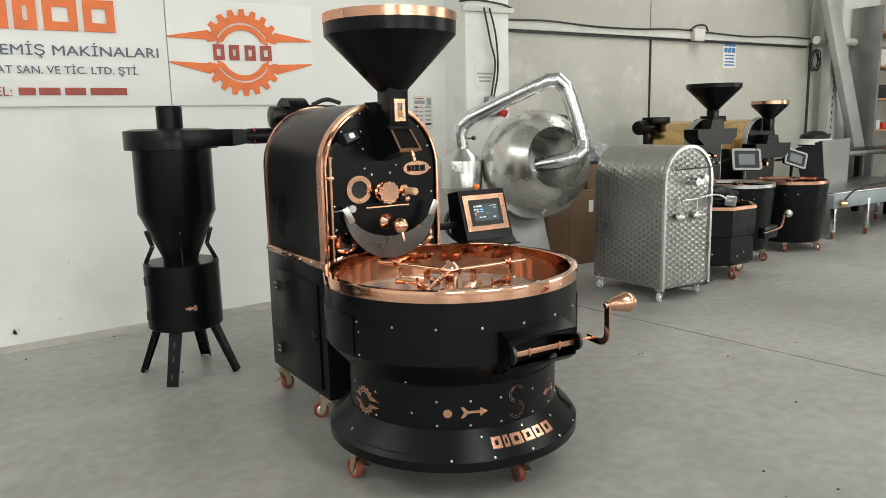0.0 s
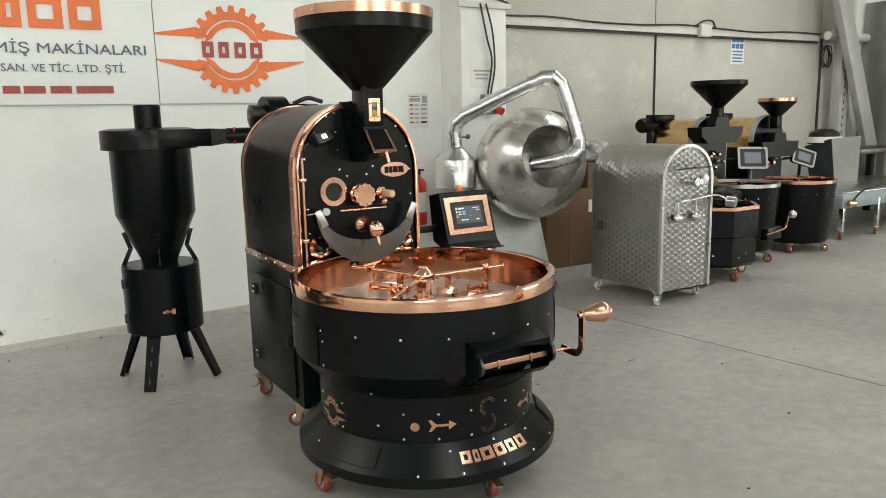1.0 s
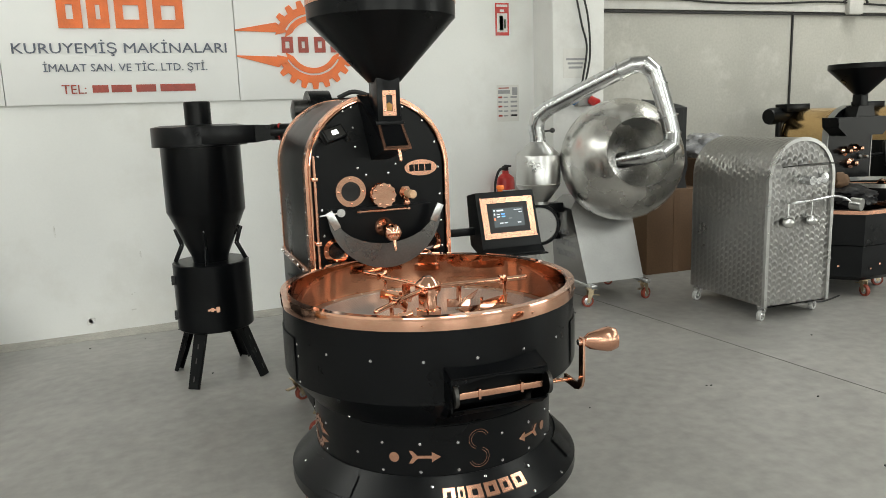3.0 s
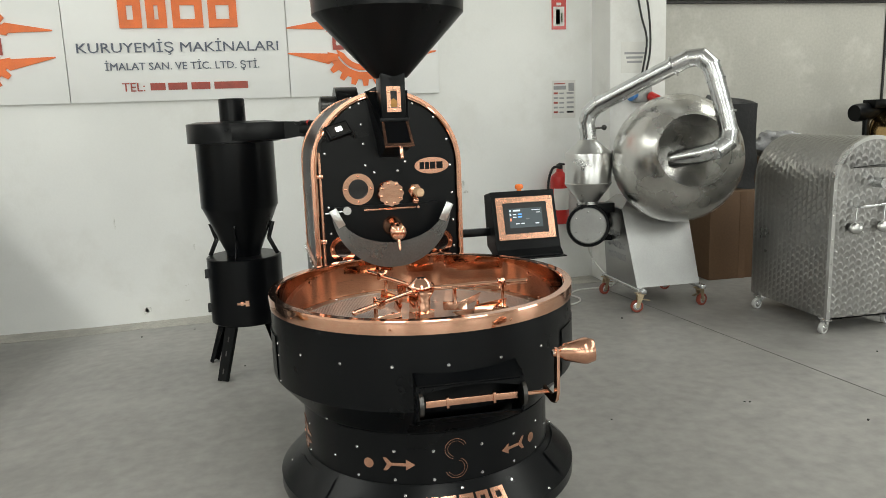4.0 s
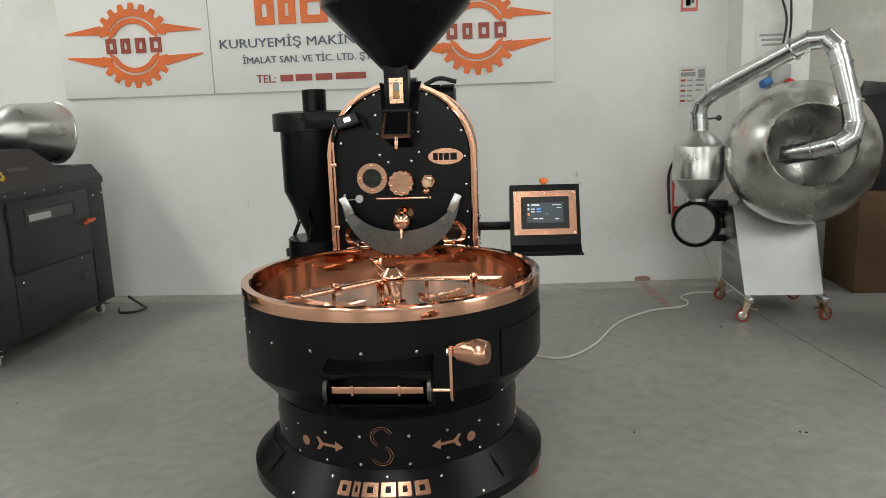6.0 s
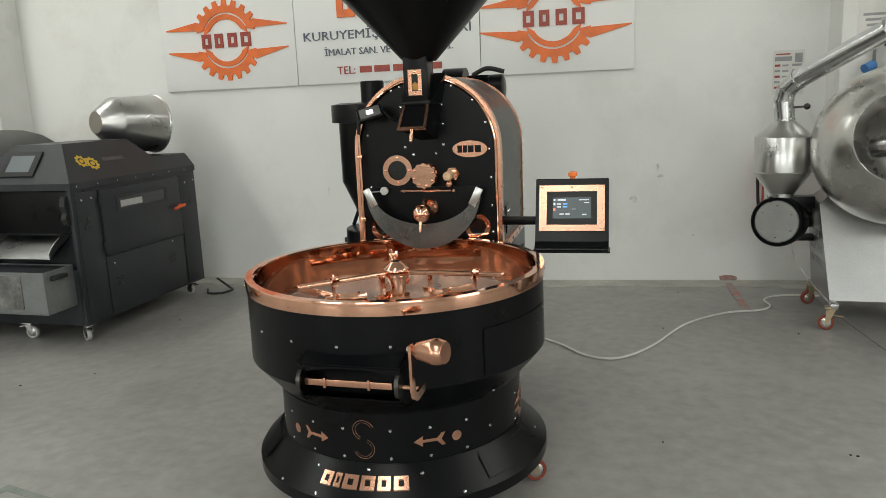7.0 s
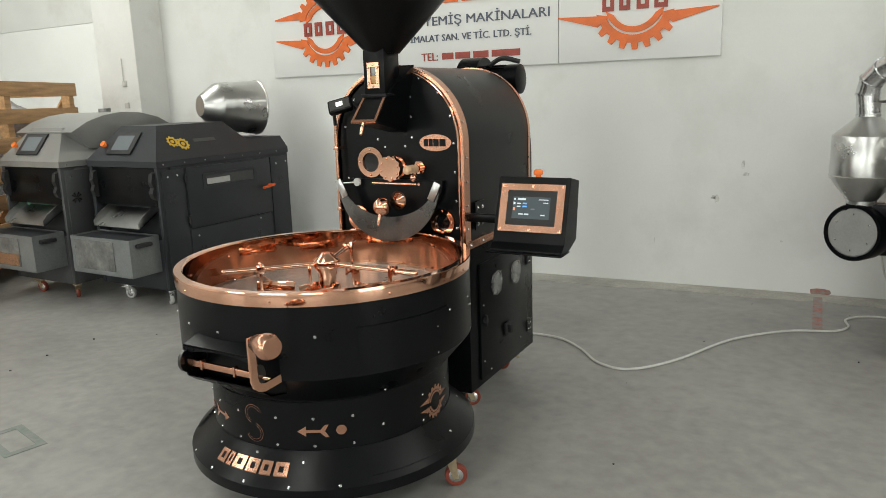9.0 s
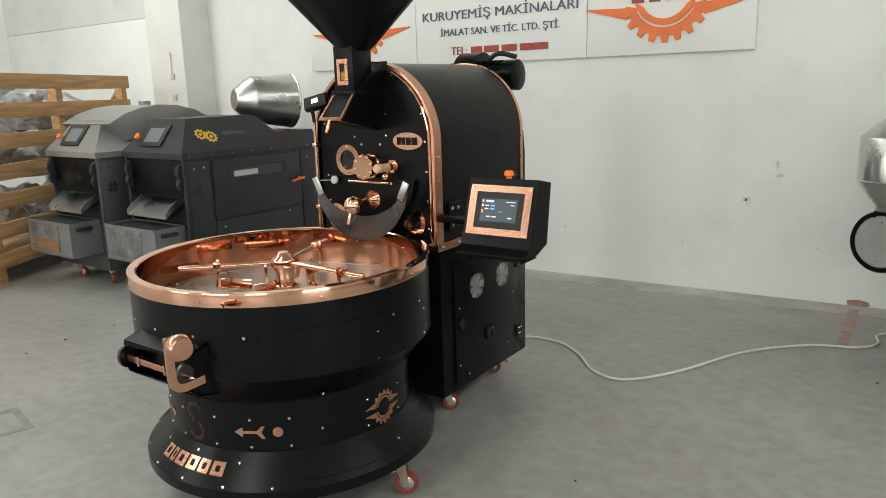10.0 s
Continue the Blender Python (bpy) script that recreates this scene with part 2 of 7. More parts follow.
# ---- building helpers ----
def finish(bm, name, material):
    me = bpy.data.meshes.new(name)
    bmesh.ops.recalc_face_normals(bm, faces=bm.faces)
    for f in bm.faces:
        f.smooth = True
    bm.to_mesh(me)
    bm.free()
    me.set_sharp_from_angle(angle=radians(34))
    me.materials.append(material)
    return me


LOCAL = set()


def root_of(ob):
    while ob.parent:
        ob = ob.parent
    return ob


def thing(name, label, category, m, local=False, group=""):
    """An Empty at the base of a thing. Its parts are given in world places, or in its own with local."""
    ob = tagged(new(name), label, category, group)
    ob.empty_display_size = 0.1
    ob.matrix_basis = m
    if local:
        LOCAL.add(ob.name)
    return ob


def part(name, bm, material, parent, label=""):
    r = root_of(parent)
    if r.name not in LOCAL:
        bm.transform(r.matrix_basis.inverted())
    ob = new(name, finish(bm, name, material))
    ob.parent = parent
    return tagged(ob, label)


def solid(name, bm, material, label, category="", kind="", group=""):
    return tagged(new(name, finish(bm, name, material)), label, category, group, kind)


def repeat(name, me, parent, places, label=""):
    """Alike small parts that share one mesh."""
    r = root_of(parent)
    inv = Matrix() if r.name in LOCAL else r.matrix_basis.inverted()
    for m in places:
        ob = new(name, me)
        ob.parent = parent
        ob.matrix_basis = inv @ m
        tagged(ob, label)


def B():
    return bmesh.new()


def box(bm, x0, x1, y0, y1, z0, z1, bevel=0.0, m=None, seg=2):
    vs = [bm.verts.new(v) for v in ((x0, y0, z0), (x1, y0, z0), (x1, y1, z0), (x0, y1, z0), (x0, y0, z1), (x1, y0, z1), (x1, y1, z1), (x0, y1, z1))]
    fs = [bm.faces.new([vs[i] for i in q]) for q in ((3, 2, 1, 0), (4, 5, 6, 7), (0, 1, 5, 4), (1, 2, 6, 5), (2, 3, 7, 6), (3, 0, 4, 7))]
    if m is not None:
        bmesh.ops.transform(bm, matrix=m, verts=vs)
    if bevel:
        es = {e for f in fs for e in f.edges}
        bmesh.ops.bevel(bm, geom=list(es), offset=bevel, segments=seg, affect="EDGES", profile=0.5)
    return bm


def lathe(bm, prof, n=32, m=None, closed=False, a0=0.0, a1=360.0):
    """Turns a profile of (radius, height) round the z axis of m."""
    m = m or Matrix()
    full = abs(a1 - a0) >= 359.9
    k = n if full else n + 1
    rings = []
    for r, z in prof:
        if r < 1e-6:
            rings.append([bm.verts.new(m @ Vector((0, 0, z)))])
        else:
            rings.append([bm.verts.new(m @ Vector((r * math.cos(radians(a0 + (a1 - a0) * i / n)), r * math.sin(radians(a0 + (a1 - a0) * i / n)), z))) for i in range(k)])
    pairs = list(zip(rings, rings[1:])) + ([(rings[-1], rings[0])] if closed else [])
    for a, b in pairs:
        for i in range(n):
            j = (i + 1) % k
            q = [a[i % len(a)], a[j % len(a)], b[j % len(b)], b[i % len(b)]]
            q = [v for c, v in enumerate(q) if v not in q[:c]]
            if len(q) > 2:
                bm.faces.new(q)
    return bm


def aim(p, q):
    """A pose at p whose z axis points at q."""
    d = Vector(q) - Vector(p)
    return Matrix.Translation(p) @ d.to_track_quat("Z", "Y").to_matrix().to_4x4()


def rod(bm, p, q, r, n=14, r2=None):
    h = (Vector(q) - Vector(p)).length
    return lathe(bm, [(0, 0), (r, 0), (r if r2 is None else r2, h), (0, h)], n, aim(p, q))


def ball(bm, c, r, n=20, m=None):
    prof = [(r * math.sin(math.pi * i / 12) if 0 < i < 12 else 0, -r * math.cos(math.pi * i / 12)) for i in range(13)]
    return lathe(bm, prof, n, Matrix.Translation(c) @ (m or Matrix()))


def spline(pts, n=8):
    """Points of a smooth line through pts."""
    p = [Vector(q) for q in pts]
    p = [2 * p[0] - p[1]] + p + [2 * p[-1] - p[-2]]
    out = []
    for i in range(1, len(p) - 2):
        for s in range(n):
            t = s / n
            out.append(0.5 * (2 * p[i] + (p[i + 1] - p[i - 1]) * t + (2 * p[i - 1] - 5 * p[i] + 4 * p[i + 1] - p[i + 2]) * t * t + (3 * p[i] - p[i - 1] - 3 * p[i + 1] + p[i + 2]) * t ** 3))
    return out + [p[-2]]


def tube(bm, pts, r, n=10):
    """A round bar along a line; r may be a list."""
    p = [Vector(q) for q in pts]
    d0 = (p[1] - p[0]).normalized()
    u = d0.orthogonal().normalized()
    rings = []
    for i, c in enumerate(p):
        d = (p[min(i + 1, len(p) - 1)] - p[max(i - 1, 0)]).normalized()
        u = (u - d * u.dot(d)).normalized()
        w = d.cross(u)
        rr = r[i] if isinstance(r, (list, tuple)) else r
        rings.append([bm.verts.new(c + rr * (math.cos(2 * math.pi * k / n) * u + math.sin(2 * math.pi * k / n) * w)) for k in range(n)])
    for a, b in zip(rings, rings[1:]):
        for k in range(n):
            bm.faces.new((a[k], a[(k + 1) % n], b[(k + 1) % n], b[k]))
    bm.faces.new(rings[0]), bm.faces.new(rings[-1])
    return bm


def slab(bm, poly, d0, d1, m=None):
    """A plate from a flat outline (u, v), between heights d0 and d1 along the third axis of m."""
    m = m or Matrix()
    a = [bm.verts.new(m @ Vector((u, v, d0))) for u, v in poly]
    b = [bm.verts.new(m @ Vector((u, v, d1))) for u, v in poly]
    k = len(poly)
    bm.faces.new(a[::-1]), bm.faces.new(b)
    for i in range(k):
        bm.faces.new((a[i], a[(i + 1) % k], b[(i + 1) % k], b[i]))
    return bm


def ring(bm, outer, inner, d0, d1, m=None):
    """A plate with a hole: two outlines of the same count."""
    m = m or Matrix()
    k = len(outer)
    loops = [[bm.verts.new(m @ Vector((u, v, d))) for u, v in o] for o, d in ((outer, d0), (outer, d1), (inner, d1), (inner, d0))]
    for a, b in zip(loops, loops[1:] + loops[:1]):
        for i in range(k):
            bm.faces.new((a[i], a[(i + 1) % k], b[(i + 1) % k], b[i]))
    return bm


def circle(r, n=32, cx=0.0, cy=0.0, ry=None):
    return [(cx + r * math.cos(2 * math.pi * i / n), cy + (ry or r) * math.sin(2 * math.pi * i / n)) for i in range(n)]


def rect(x0, x1, y0, y1):
    return [(x0, y0), (x1, y0), (x1, y1), (x0, y1)]


FRONT = Matrix(((1, 0, 0, 0), (0, 0, -1, 0), (0, 1, 0, 0), (0, 0, 0, 1)))   # (u, v, w) to (x, -y, z): faces -y


def facing(x, y, z, turn=0.0):
    """A pose for flat work on an upright face: u to the right, v up, w out of the face, which looks to -y turned by turn degrees."""
    return pose(x, y, z, 0, 0, turn) @ FRONT


def dome(r=0.0042, h=0.004, material=BOLT):
    bm = B()
    lathe(bm, [(r * 1.25, 0), (r * 1.25, h * 0.3), (r, h * 0.35), (r * 0.75, h * 0.85), (0, h)], 8)
    return finish(bm, "bolt", material)


BOLT_MESH = dome()
BIG_BOLT = dome(0.007, 0.007)
COPPER_BOLT = dome(0.0042, 0.004, COPPER)


def words(body, x0, x1, z0, z1, thick=0.004, bold=0.0):
    """A mesh of flat lettering that fills a box on (u, v)."""
    cu = bpy.data.curves.new("lettering", "FONT")
    cu.body, cu.extrude, cu.offset, cu.resolution_u = body, 0.01, bold, 2
    ob = bpy.data.objects.new("lettering", cu)
    scene.collection.objects.link(ob)
    bpy.context.view_layer.update()
    me = bpy.data.meshes.new_from_object(ob.evaluated_get(bpy.context.evaluated_depsgraph_get()))
    bpy.data.objects.remove(ob)
    bm = B()
    bm.from_mesh(me)
    bpy.data.meshes.remove(me)
    xs, ys = [v.co.x for v in bm.verts], [v.co.y for v in bm.verts]
    for v in bm.verts:
        v.co = Vector((x0 + (v.co.x - min(xs)) / (max(xs) - min(xs)) * (x1 - x0), z0 + (v.co.y - min(ys)) / (max(ys) - min(ys)) * (z1 - z0), thick * (v.co.z > 0)))
    return bm


def caster(parent, x, y, top, r=0.04, wheel=WHEEL, turn=0.0, brake=True, base=0.0):
    """A swivel caster from the floor up to top."""
    m = pose(x, y, base, 0, 0, turn)
    bm = B()
    box(bm, -0.035, 0.035, -0.03, 0.03, top - 0.008, top, 0.002, m)
    rod(bm, m @ Vector((0, 0, top - 0.02)), m @ Vector((0, 0, top - 0.006)), 0.02, 12)
    for s in (-1, 1):
        slab(bm, [(-0.022, top - 0.016), (0.022, top - 0.016), (0.034, r - 0.008), (0.014, r - 0.012)], s * 0.019 - 0.0015, s * 0.019 + 0.0015, m @ FRONT)
    box(bm, -0.022, 0.022, -0.02, 0.02, top - 0.02, top - 0.014, 0.001, m)
    if brake:
        box(bm, -0.055, 0.0, -0.014, 0.014, 2 * r + 0.002, 2 * r + 0.007, 0.001, m @ pose(0, 0, 0, 0, -8, 0))
    fork = part("caster", bm, FORK if wheel is WHEEL else BOLT, parent)
    bm = B()
    lathe(bm, [(r * 0.66, -0.014), (r * 0.93, -0.014), (r, -0.009), (r, 0.009), (r * 0.93, 0.014), (r * 0.66, 0.014)], 24, m @ pose(0.024, 0, r, 90, 0, 0), closed=True)
    part("tyre", bm, wheel, fork)
    bm = B()
    lathe(bm, [(0, -0.017), (0.012, -0.017), (r * 0.67, -0.012), (r * 0.67, 0.012), (0.012, 0.017), (0, 0.017)], 18, m @ pose(0.024, 0, r, 90, 0, 0))
    part("hub", bm, BOLT, fork)


# ---- the hall ----
WALL_Y, FAR_Y = 6.33, 7.1


def ease(v, a, b):
    t = min(1.0, max(0.0, (v - a) / (b - a)))
    return t * t * (3 - 2 * t)


def floor_z(x, y):
    """The slab falls a few centimetres towards the sign wall and its far corner."""
    fall = min(0.087, max(0.0, 0.0213 * (4.1 - x)))
    return -fall * max(ease(y, 4.9, 6.2), ease(-x, -0.6, 0.4) * ease(y, 2.6, 4.0))


def settled(bm):
    """Lays flat floor work on the slab."""
    for v in bm.verts:
        v.co.z += floor_z(v.co.x, v.co.y)
    return bm


def slab_lines(lo, hi, start, stop, step):
    """Grid lines from lo to hi, close together only between start and stop."""
    return [lo] + [start + step * i for i in range(int(round((stop - start) / step)) + 1)] + [hi]


bm = B()
gx, gy = slab_lines(HALL_X0 - 0.3, HALL_X1 + 0.3, -4.2, 4.2, 0.2), slab_lines(HALL_Y0 - 0.3, FAR_Y + 0.3, 2.4, 6.6, 0.15)
top = [[bm.verts.new((x, y, floor_z(x, y))) for x in gx] for y in gy]
for j in range(len(gy) - 1):
    for i in range(len(gx) - 1):
        bm.faces.new((top[j][i], top[j][i + 1], top[j + 1][i + 1], top[j + 1][i]))
low = [bm.verts.new((x, y, -0.3)) for x, y in ((gx[0], gy[0]), (gx[-1], gy[0]), (gx[-1], gy[-1]), (gx[0], gy[-1]))]
bm.faces.new(low[::-1])
bm.faces.new(low[:2] + top[0][::-1]), bm.faces.new(low[2:] + top[-1])
bm.faces.new(low[1:3] + [r[-1] for r in top][::-1]), bm.faces.new([low[3], low[0]] + [r[0] for r in top])
solid("floor", bm, FLOOR, "grey power-floated concrete floor with stains and faint patches", kind="structure")
bm = B()
box(bm, -2.755, 4.12, WALL_Y, FAR_Y + 0.3, -0.2, HALL_Z)
solid("wall_north", bm, WALL, "white painted plaster wall with scuffs", kind="structure")
for k, (x0, x1) in enumerate(((HALL_X0 - 0.3, -2.757), (4.122, 7.66), (7.672, 11.06), (11.072, HALL_X1 + 0.3))):
    for j, (z0, z1) in enumerate(((-0.2, 2.43), (2.434, HALL_Z))):
        bm = B()
        box(bm, x0, x1, FAR_Y, FAR_Y + 0.3, z0, z1, 0.006)
        solid("wall_panel_%d" % (2 * k + j + 1), bm, WALL if k == 0 else PANEL_WALL, "precast concrete wall panel with patchy plaster", kind="structure")
bm = B()
box(bm, HALL_X0, HALL_X1, FAR_Y + 0.16, FAR_Y + 0.32, 0, HALL_Z)
solid("wall_joint_filler", bm, SEAM, "dark filler behind the wall panel joints", kind="structure")
bm = B()
box(bm, 4.12, 4.605, 5.98, FAR_Y + 0.05, -0.1, HALL_Z, 0.012)
solid("pillar_1", bm, PILLAR, "white painted concrete pillar beside the sign wall", kind="structure")
bm = B()
box(bm, -3.36, -2.755, 5.97, FAR_Y + 0.05, -0.2, HALL_Z, 0.012)
solid("pillar_2", bm, PILLAR, "white painted concrete pillar at the end of the sign wall", kind="structure")
bm = B()
box(bm, HALL_X0 - 0.3, HALL_X0, HALL_Y0, FAR_Y, 0, HALL_Z)
solid("wall_west", bm, WALL, "plain white painted end wall", kind="structure")
bm = B()
for x0, x1, z0, z1 in ((HALL_X0, HALL_X1, 0, 1.7), (HALL_X0, HALL_X1, 4.2, HALL_Z), (HALL_X0, -6.6, 1.7, 4.2), (-2.6, 0.0, 1.7, 4.2), (4.0, 6.6, 1.7, 4.2), (10.6, HALL_X1, 1.7, 4.2)):
    box(bm, x0, x1, HALL_Y0 - 0.3, HALL_Y0, z0, z1)
solid("wall_south", bm, WALL, "white wall with three wide windows", kind="structure")
bm = B()
for y0, y1, z0, z1 in ((HALL_Y0, -5.0, 0, HALL_Z), (0.0, FAR_Y, 0, HALL_Z), (-5.0, 0.0, 4.0, HALL_Z)):
    box(bm, HALL_X1, HALL_X1 + 0.3, y0, y1, z0, z1)
solid("wall_east", bm, WALL, "white end wall with a wide gate opening", kind="structure")
bm = B()
for x0, x1 in ((HALL_X0, -4.65), (-3.35, 1.35), (2.65, 7.35), (8.65, HALL_X1)):
    box(bm, x0, x1, HALL_Y0, FAR_Y, HALL_Z, HALL_Z + 0.2)
# end pieces of the openings; the middle one only serves the added rooflight
for x0, x1, y1 in ((-4.65, -3.35, 6.5), (1.35, 2.65, 0.3), (7.35, 8.65, 6.5)):
    box(bm, x0, x1, HALL_Y0, -6.7, HALL_Z, HALL_Z + 0.2)
    box(bm, x0, x1, y1, FAR_Y, HALL_Z, HALL_Z + 0.2)
solid("ceiling", bm, CEIL, "grey sheet ceiling with long rooflights", kind="structure")
for x0 in (-6.6, 0.0, 6.6):
    bm = B()
    ring(bm, rect(0, 4, 0, 2.5), rect(0.06, 3.94, 0.06, 2.44), -0.05, 0.0, facing(x0, HALL_Y0 - 0.03, 1.7, 180) @ pose(-4, 0, 0))
    box(bm, x0 + 1.97, x0 + 2.03, HALL_Y0 - 0.03, HALL_Y0 + 0.01, 1.76, 4.14)
    solid("window_%d" % (1 + round((x0 + 6.6) / 6.6)), bm, GREY_PAINT, "dark framed hall window", kind="structure")

bm = B()
box(bm, 4.2325, 4.2370, -6.0, 5.9, 0.0005, 0.0025, m=pose(0, 0, 0) @ Matrix.Translation((4.23, 4.13, 0)) @ pose(0, 0, 0, 0, 0, 7.5) @ Matrix.Translation((-4.23, -4.13, 0)))
solid("floor_joint", bm, SEAM, "thin sawn joint in the concrete floor", kind="structure")


# ---- sign board ----
def gear_half(bm, R, r, teeth, up, m, d0, d1, gap):
    """Half of a toothed ring with a wing that runs out to both sides, cut by a thin white arc."""
    def at(rad, a):
        return (rad * math.cos(a), rad * math.sin(a) * up)
    lo, hi = math.asin(gap / R), math.pi - math.asin(gap / R)
    steps = teeth * 8
    prof = []
    for i in range(steps + 1):
        f = (i % 8) / 8
        prof.append(R if 0.22 <= f <= 0.72 else R * 0.86)
    for (ra, rb) in ((R * 0.69, None), (R * 0.52, R * 0.645)):
        loop_out, loop_in = [], []
        for i in range(steps + 1):
            a = lo + (hi - lo) * i / steps
            loop_out.append(at(prof[i] if rb is None else rb, a))
            b = math.asin(min(0.999, gap / ra))
            loop_in.append(at(ra, b + (math.pi - 2 * b) * i / steps))
        slab_strip(bm, loop_out, loop_in, d0, d1, m)


def slab_strip(bm, a, b, d0, d1, m):
    """A curved strip between two open lines of the same count."""
    lines = [[bm.verts.new(m @ Vector((u, v, d))) for u, v in l] for l, d in ((a, d0), (a, d1), (b, d1), (b, d0))]
    for p, q in zip(lines, lines[1:] + lines[:1]):
        for i in range(len(a) - 1):
            bm.faces.new((p[i], p[i + 1], q[i + 1], q[i]))
    bm.faces.new([l[0] for l in lines]), bm.faces.new([l[-1] for l in lines])


BZ0, BZ1 = 1.612, 2.405
board = thing("sign_board", "white three-panel sign board with raised orange and dark lettering", "sign", pose(0.8, WALL_Y, BZ0))
for x0, x1 in ((-1.22, 0.052), (0.058, 1.627), (1.633, 2.80)):
    bm = B()
    box(bm, x0, x1, WALL_Y - 0.032, WALL_Y - 0.001, BZ0, BZ1, 0.003)
    part("panel", bm, BOARD, board)
SF = WALL_Y - 0.032
for cx, half in ((-0.585, 0.575), (2.205, 0.575)):
    m = facing(cx, SF, 2.018)
    for up in (1, -1):
        bm = B()
        gear_half(bm, 0.335, 0.2, 9, up, m, 0.0, 0.014, 0.088)
        part("half_gear", bm, ORANGE, board, "raised orange half gear")
        for side in (1, -1):
            bm = B()
            slab(bm, [(side * 0.17, up * 0.09), (side * half, up * (0.103 if up > 0 else 0.075)), (side * half, up * (0.112 if up > 0 else 0.084)), (side * 0.27, up * 0.165)], 0.0, 0.012, m)
            part("wing", bm, ORANGE, board)
    for i, w in enumerate((0.085, 0.078, 0.085, 0.092)):
        bm = B()
        u = -0.235 + i * 0.125
        ring(bm, rect(u, u + w, -0.058, 0.06), rect(u + 0.026, u + w - 0.026, -0.026, 0.026), 0.0, 0.012, m)
        part("emblem_bar", bm, WINE, board)
m = facing(0, SF, 0)
for i, (u, w) in enumerate(((0.445, 0.155), (0.635, 0.14), (0.815, 0.215), (1.07, 0.205))):
    bm = B()
    ring(bm, rect(u, u + w, 2.135, 2.355), rect(u + 0.055, u + w - 0.055, 2.195, 2.295), 0.0, 0.014, m)
    part("emblem_bar", bm, ORANGE, board, "large raised orange emblem block")
for body, x0, x1, z0, z1, material, label in (
        ("KURUYEMİŞ MAKİNALARI", 0.135, 1.56, 1.944, 2.058, NAVY, "dark slate raised lettering"),
        ("İMALAT SAN. VE TİC. LTD. ŞTİ.", 0.315, 1.41, 1.823, 1.910, NAVY, "dark slate raised lettering"),
        ("TEL:", 0.418, 0.575, 1.684, 1.747, WINE, "red-brown raised lettering")):
    bm = words(body, x0, x1, z0, z1, 0.008, 0.0)
    bm.transform(m)
    part("lettering", bm, material, board, label)
for u, w in ((0.615, 0.105), (0.74, 0.135), (0.905, 0.135), (1.07, 0.245)):
    bm = B()
    slab(bm, rect(u, u + w, 1.69, 1.742), 0.0, 0.006, m)
    part("text_bar", bm, WINE, board)


# ---- coffee roaster ----
RX, FY = 1.975, 3.50
roaster = thing("coffee_roaster", "black drum coffee roaster with polished copper trim on small casters", "roaster", pose(RX, 3.88, 0))


def arch(hw, z0, zc, n=24):
    """Outline of an arched plate: half width, foot, springing height."""
    return [(-hw, z0)] + [(-hw * math.cos(math.pi * i / n), zc + hw * math.sin(math.pi * i / n)) for i in range(n + 1)] + [(hw, z0)]


ZC, ZB = 1.222, 0.80
bm = B()
slab(bm, arch(0.314, ZB, ZC, 48), -0.73, -0.045, facing(RX, FY, 0))
part("drum_housing", bm, BLACK, roaster, "matt black arched sheet housing")
bm = B()
slab(bm, arch(0.292, ZB, ZC, 40), -0.04, 0.0, facing(RX, FY, 0))
face = part("face_plate", bm, BLACK, roaster)
for w0, w1, hw, wid in ((-0.045, 0.006, 0.321, 0.014), (-0.735, -0.712, 0.320, 0.010)):
    bm = B()
    ring(bm, arch(hw, ZB, ZC, 40), arch(hw - wid, ZB, ZC, 40), w0, w1, facing(RX, FY, 0))
    part("arch_trim", bm, COPPER_BR, roaster, "copper arch trim")
bm = B()
tube(bm, [(RX - 0.302, FY - 0.012, 0.80), (RX - 0.302, FY - 0.012, ZC)] + [(RX - 0.302 * math.cos(math.pi * i / 30), FY - 0.012, ZC + 0.302 * math.sin(math.pi * i / 30)) for i in range(1, 30)] + [(RX + 0.302, FY - 0.012, ZC), (RX + 0.302, FY - 0.012, 0.80)], 0.0055, 8)
part("bead", bm, COPPER, roaster)
bm = B()
box(bm, RX - 0.32, RX + 0.32, FY + 0.015, 4.255, 0.125, 0.772, 0.004)
cab = part("base_cabinet", bm, BLACK, roaster)
bm = B()
box(bm, RX - 0.326, RX + 0.326, FY - 0.004, 4.245, 0.772, 0.806, 0.003)
band = part("copper_band", bm, COPPER_BR, roaster, "flat copper band with bolts")
for sx in (-1, 1):
    repeat("bolt", BIG_BOLT, band, [aim((RX + sx * 0.326, y, 0.789), (RX + sx, y, 0.789)) for y in (3.53, 3.65, 3.78, 3.91, 4.04, 4.17, 4.235)])
    repeat("bolt", BOLT_MESH, roaster, [aim((RX + sx * 0.322, FY + 0.018, z), (RX + sx, FY + 0.018, z)) for z in (0.86, 0.96, 1.06, 1.16)])
    repeat("bolt", BOLT_MESH, roaster, [aim((RX + sx * 0.322, FY + 0.718, z), (RX + sx, FY + 0.718, z)) for z in (0.86, 0.98, 1.10, 1.2)])
repeat("bolt", BOLT_MESH, roaster, [aim((RX + 0.322 * math.cos(radians(a)), FY + 0.015, ZC + 0.322 * math.sin(radians(a))), (RX + 3 * math.cos(radians(a)), FY + 0.015, ZC + 3 * math.sin(radians(a)))) for a in (15, 40, 65, 115, 140, 165)])
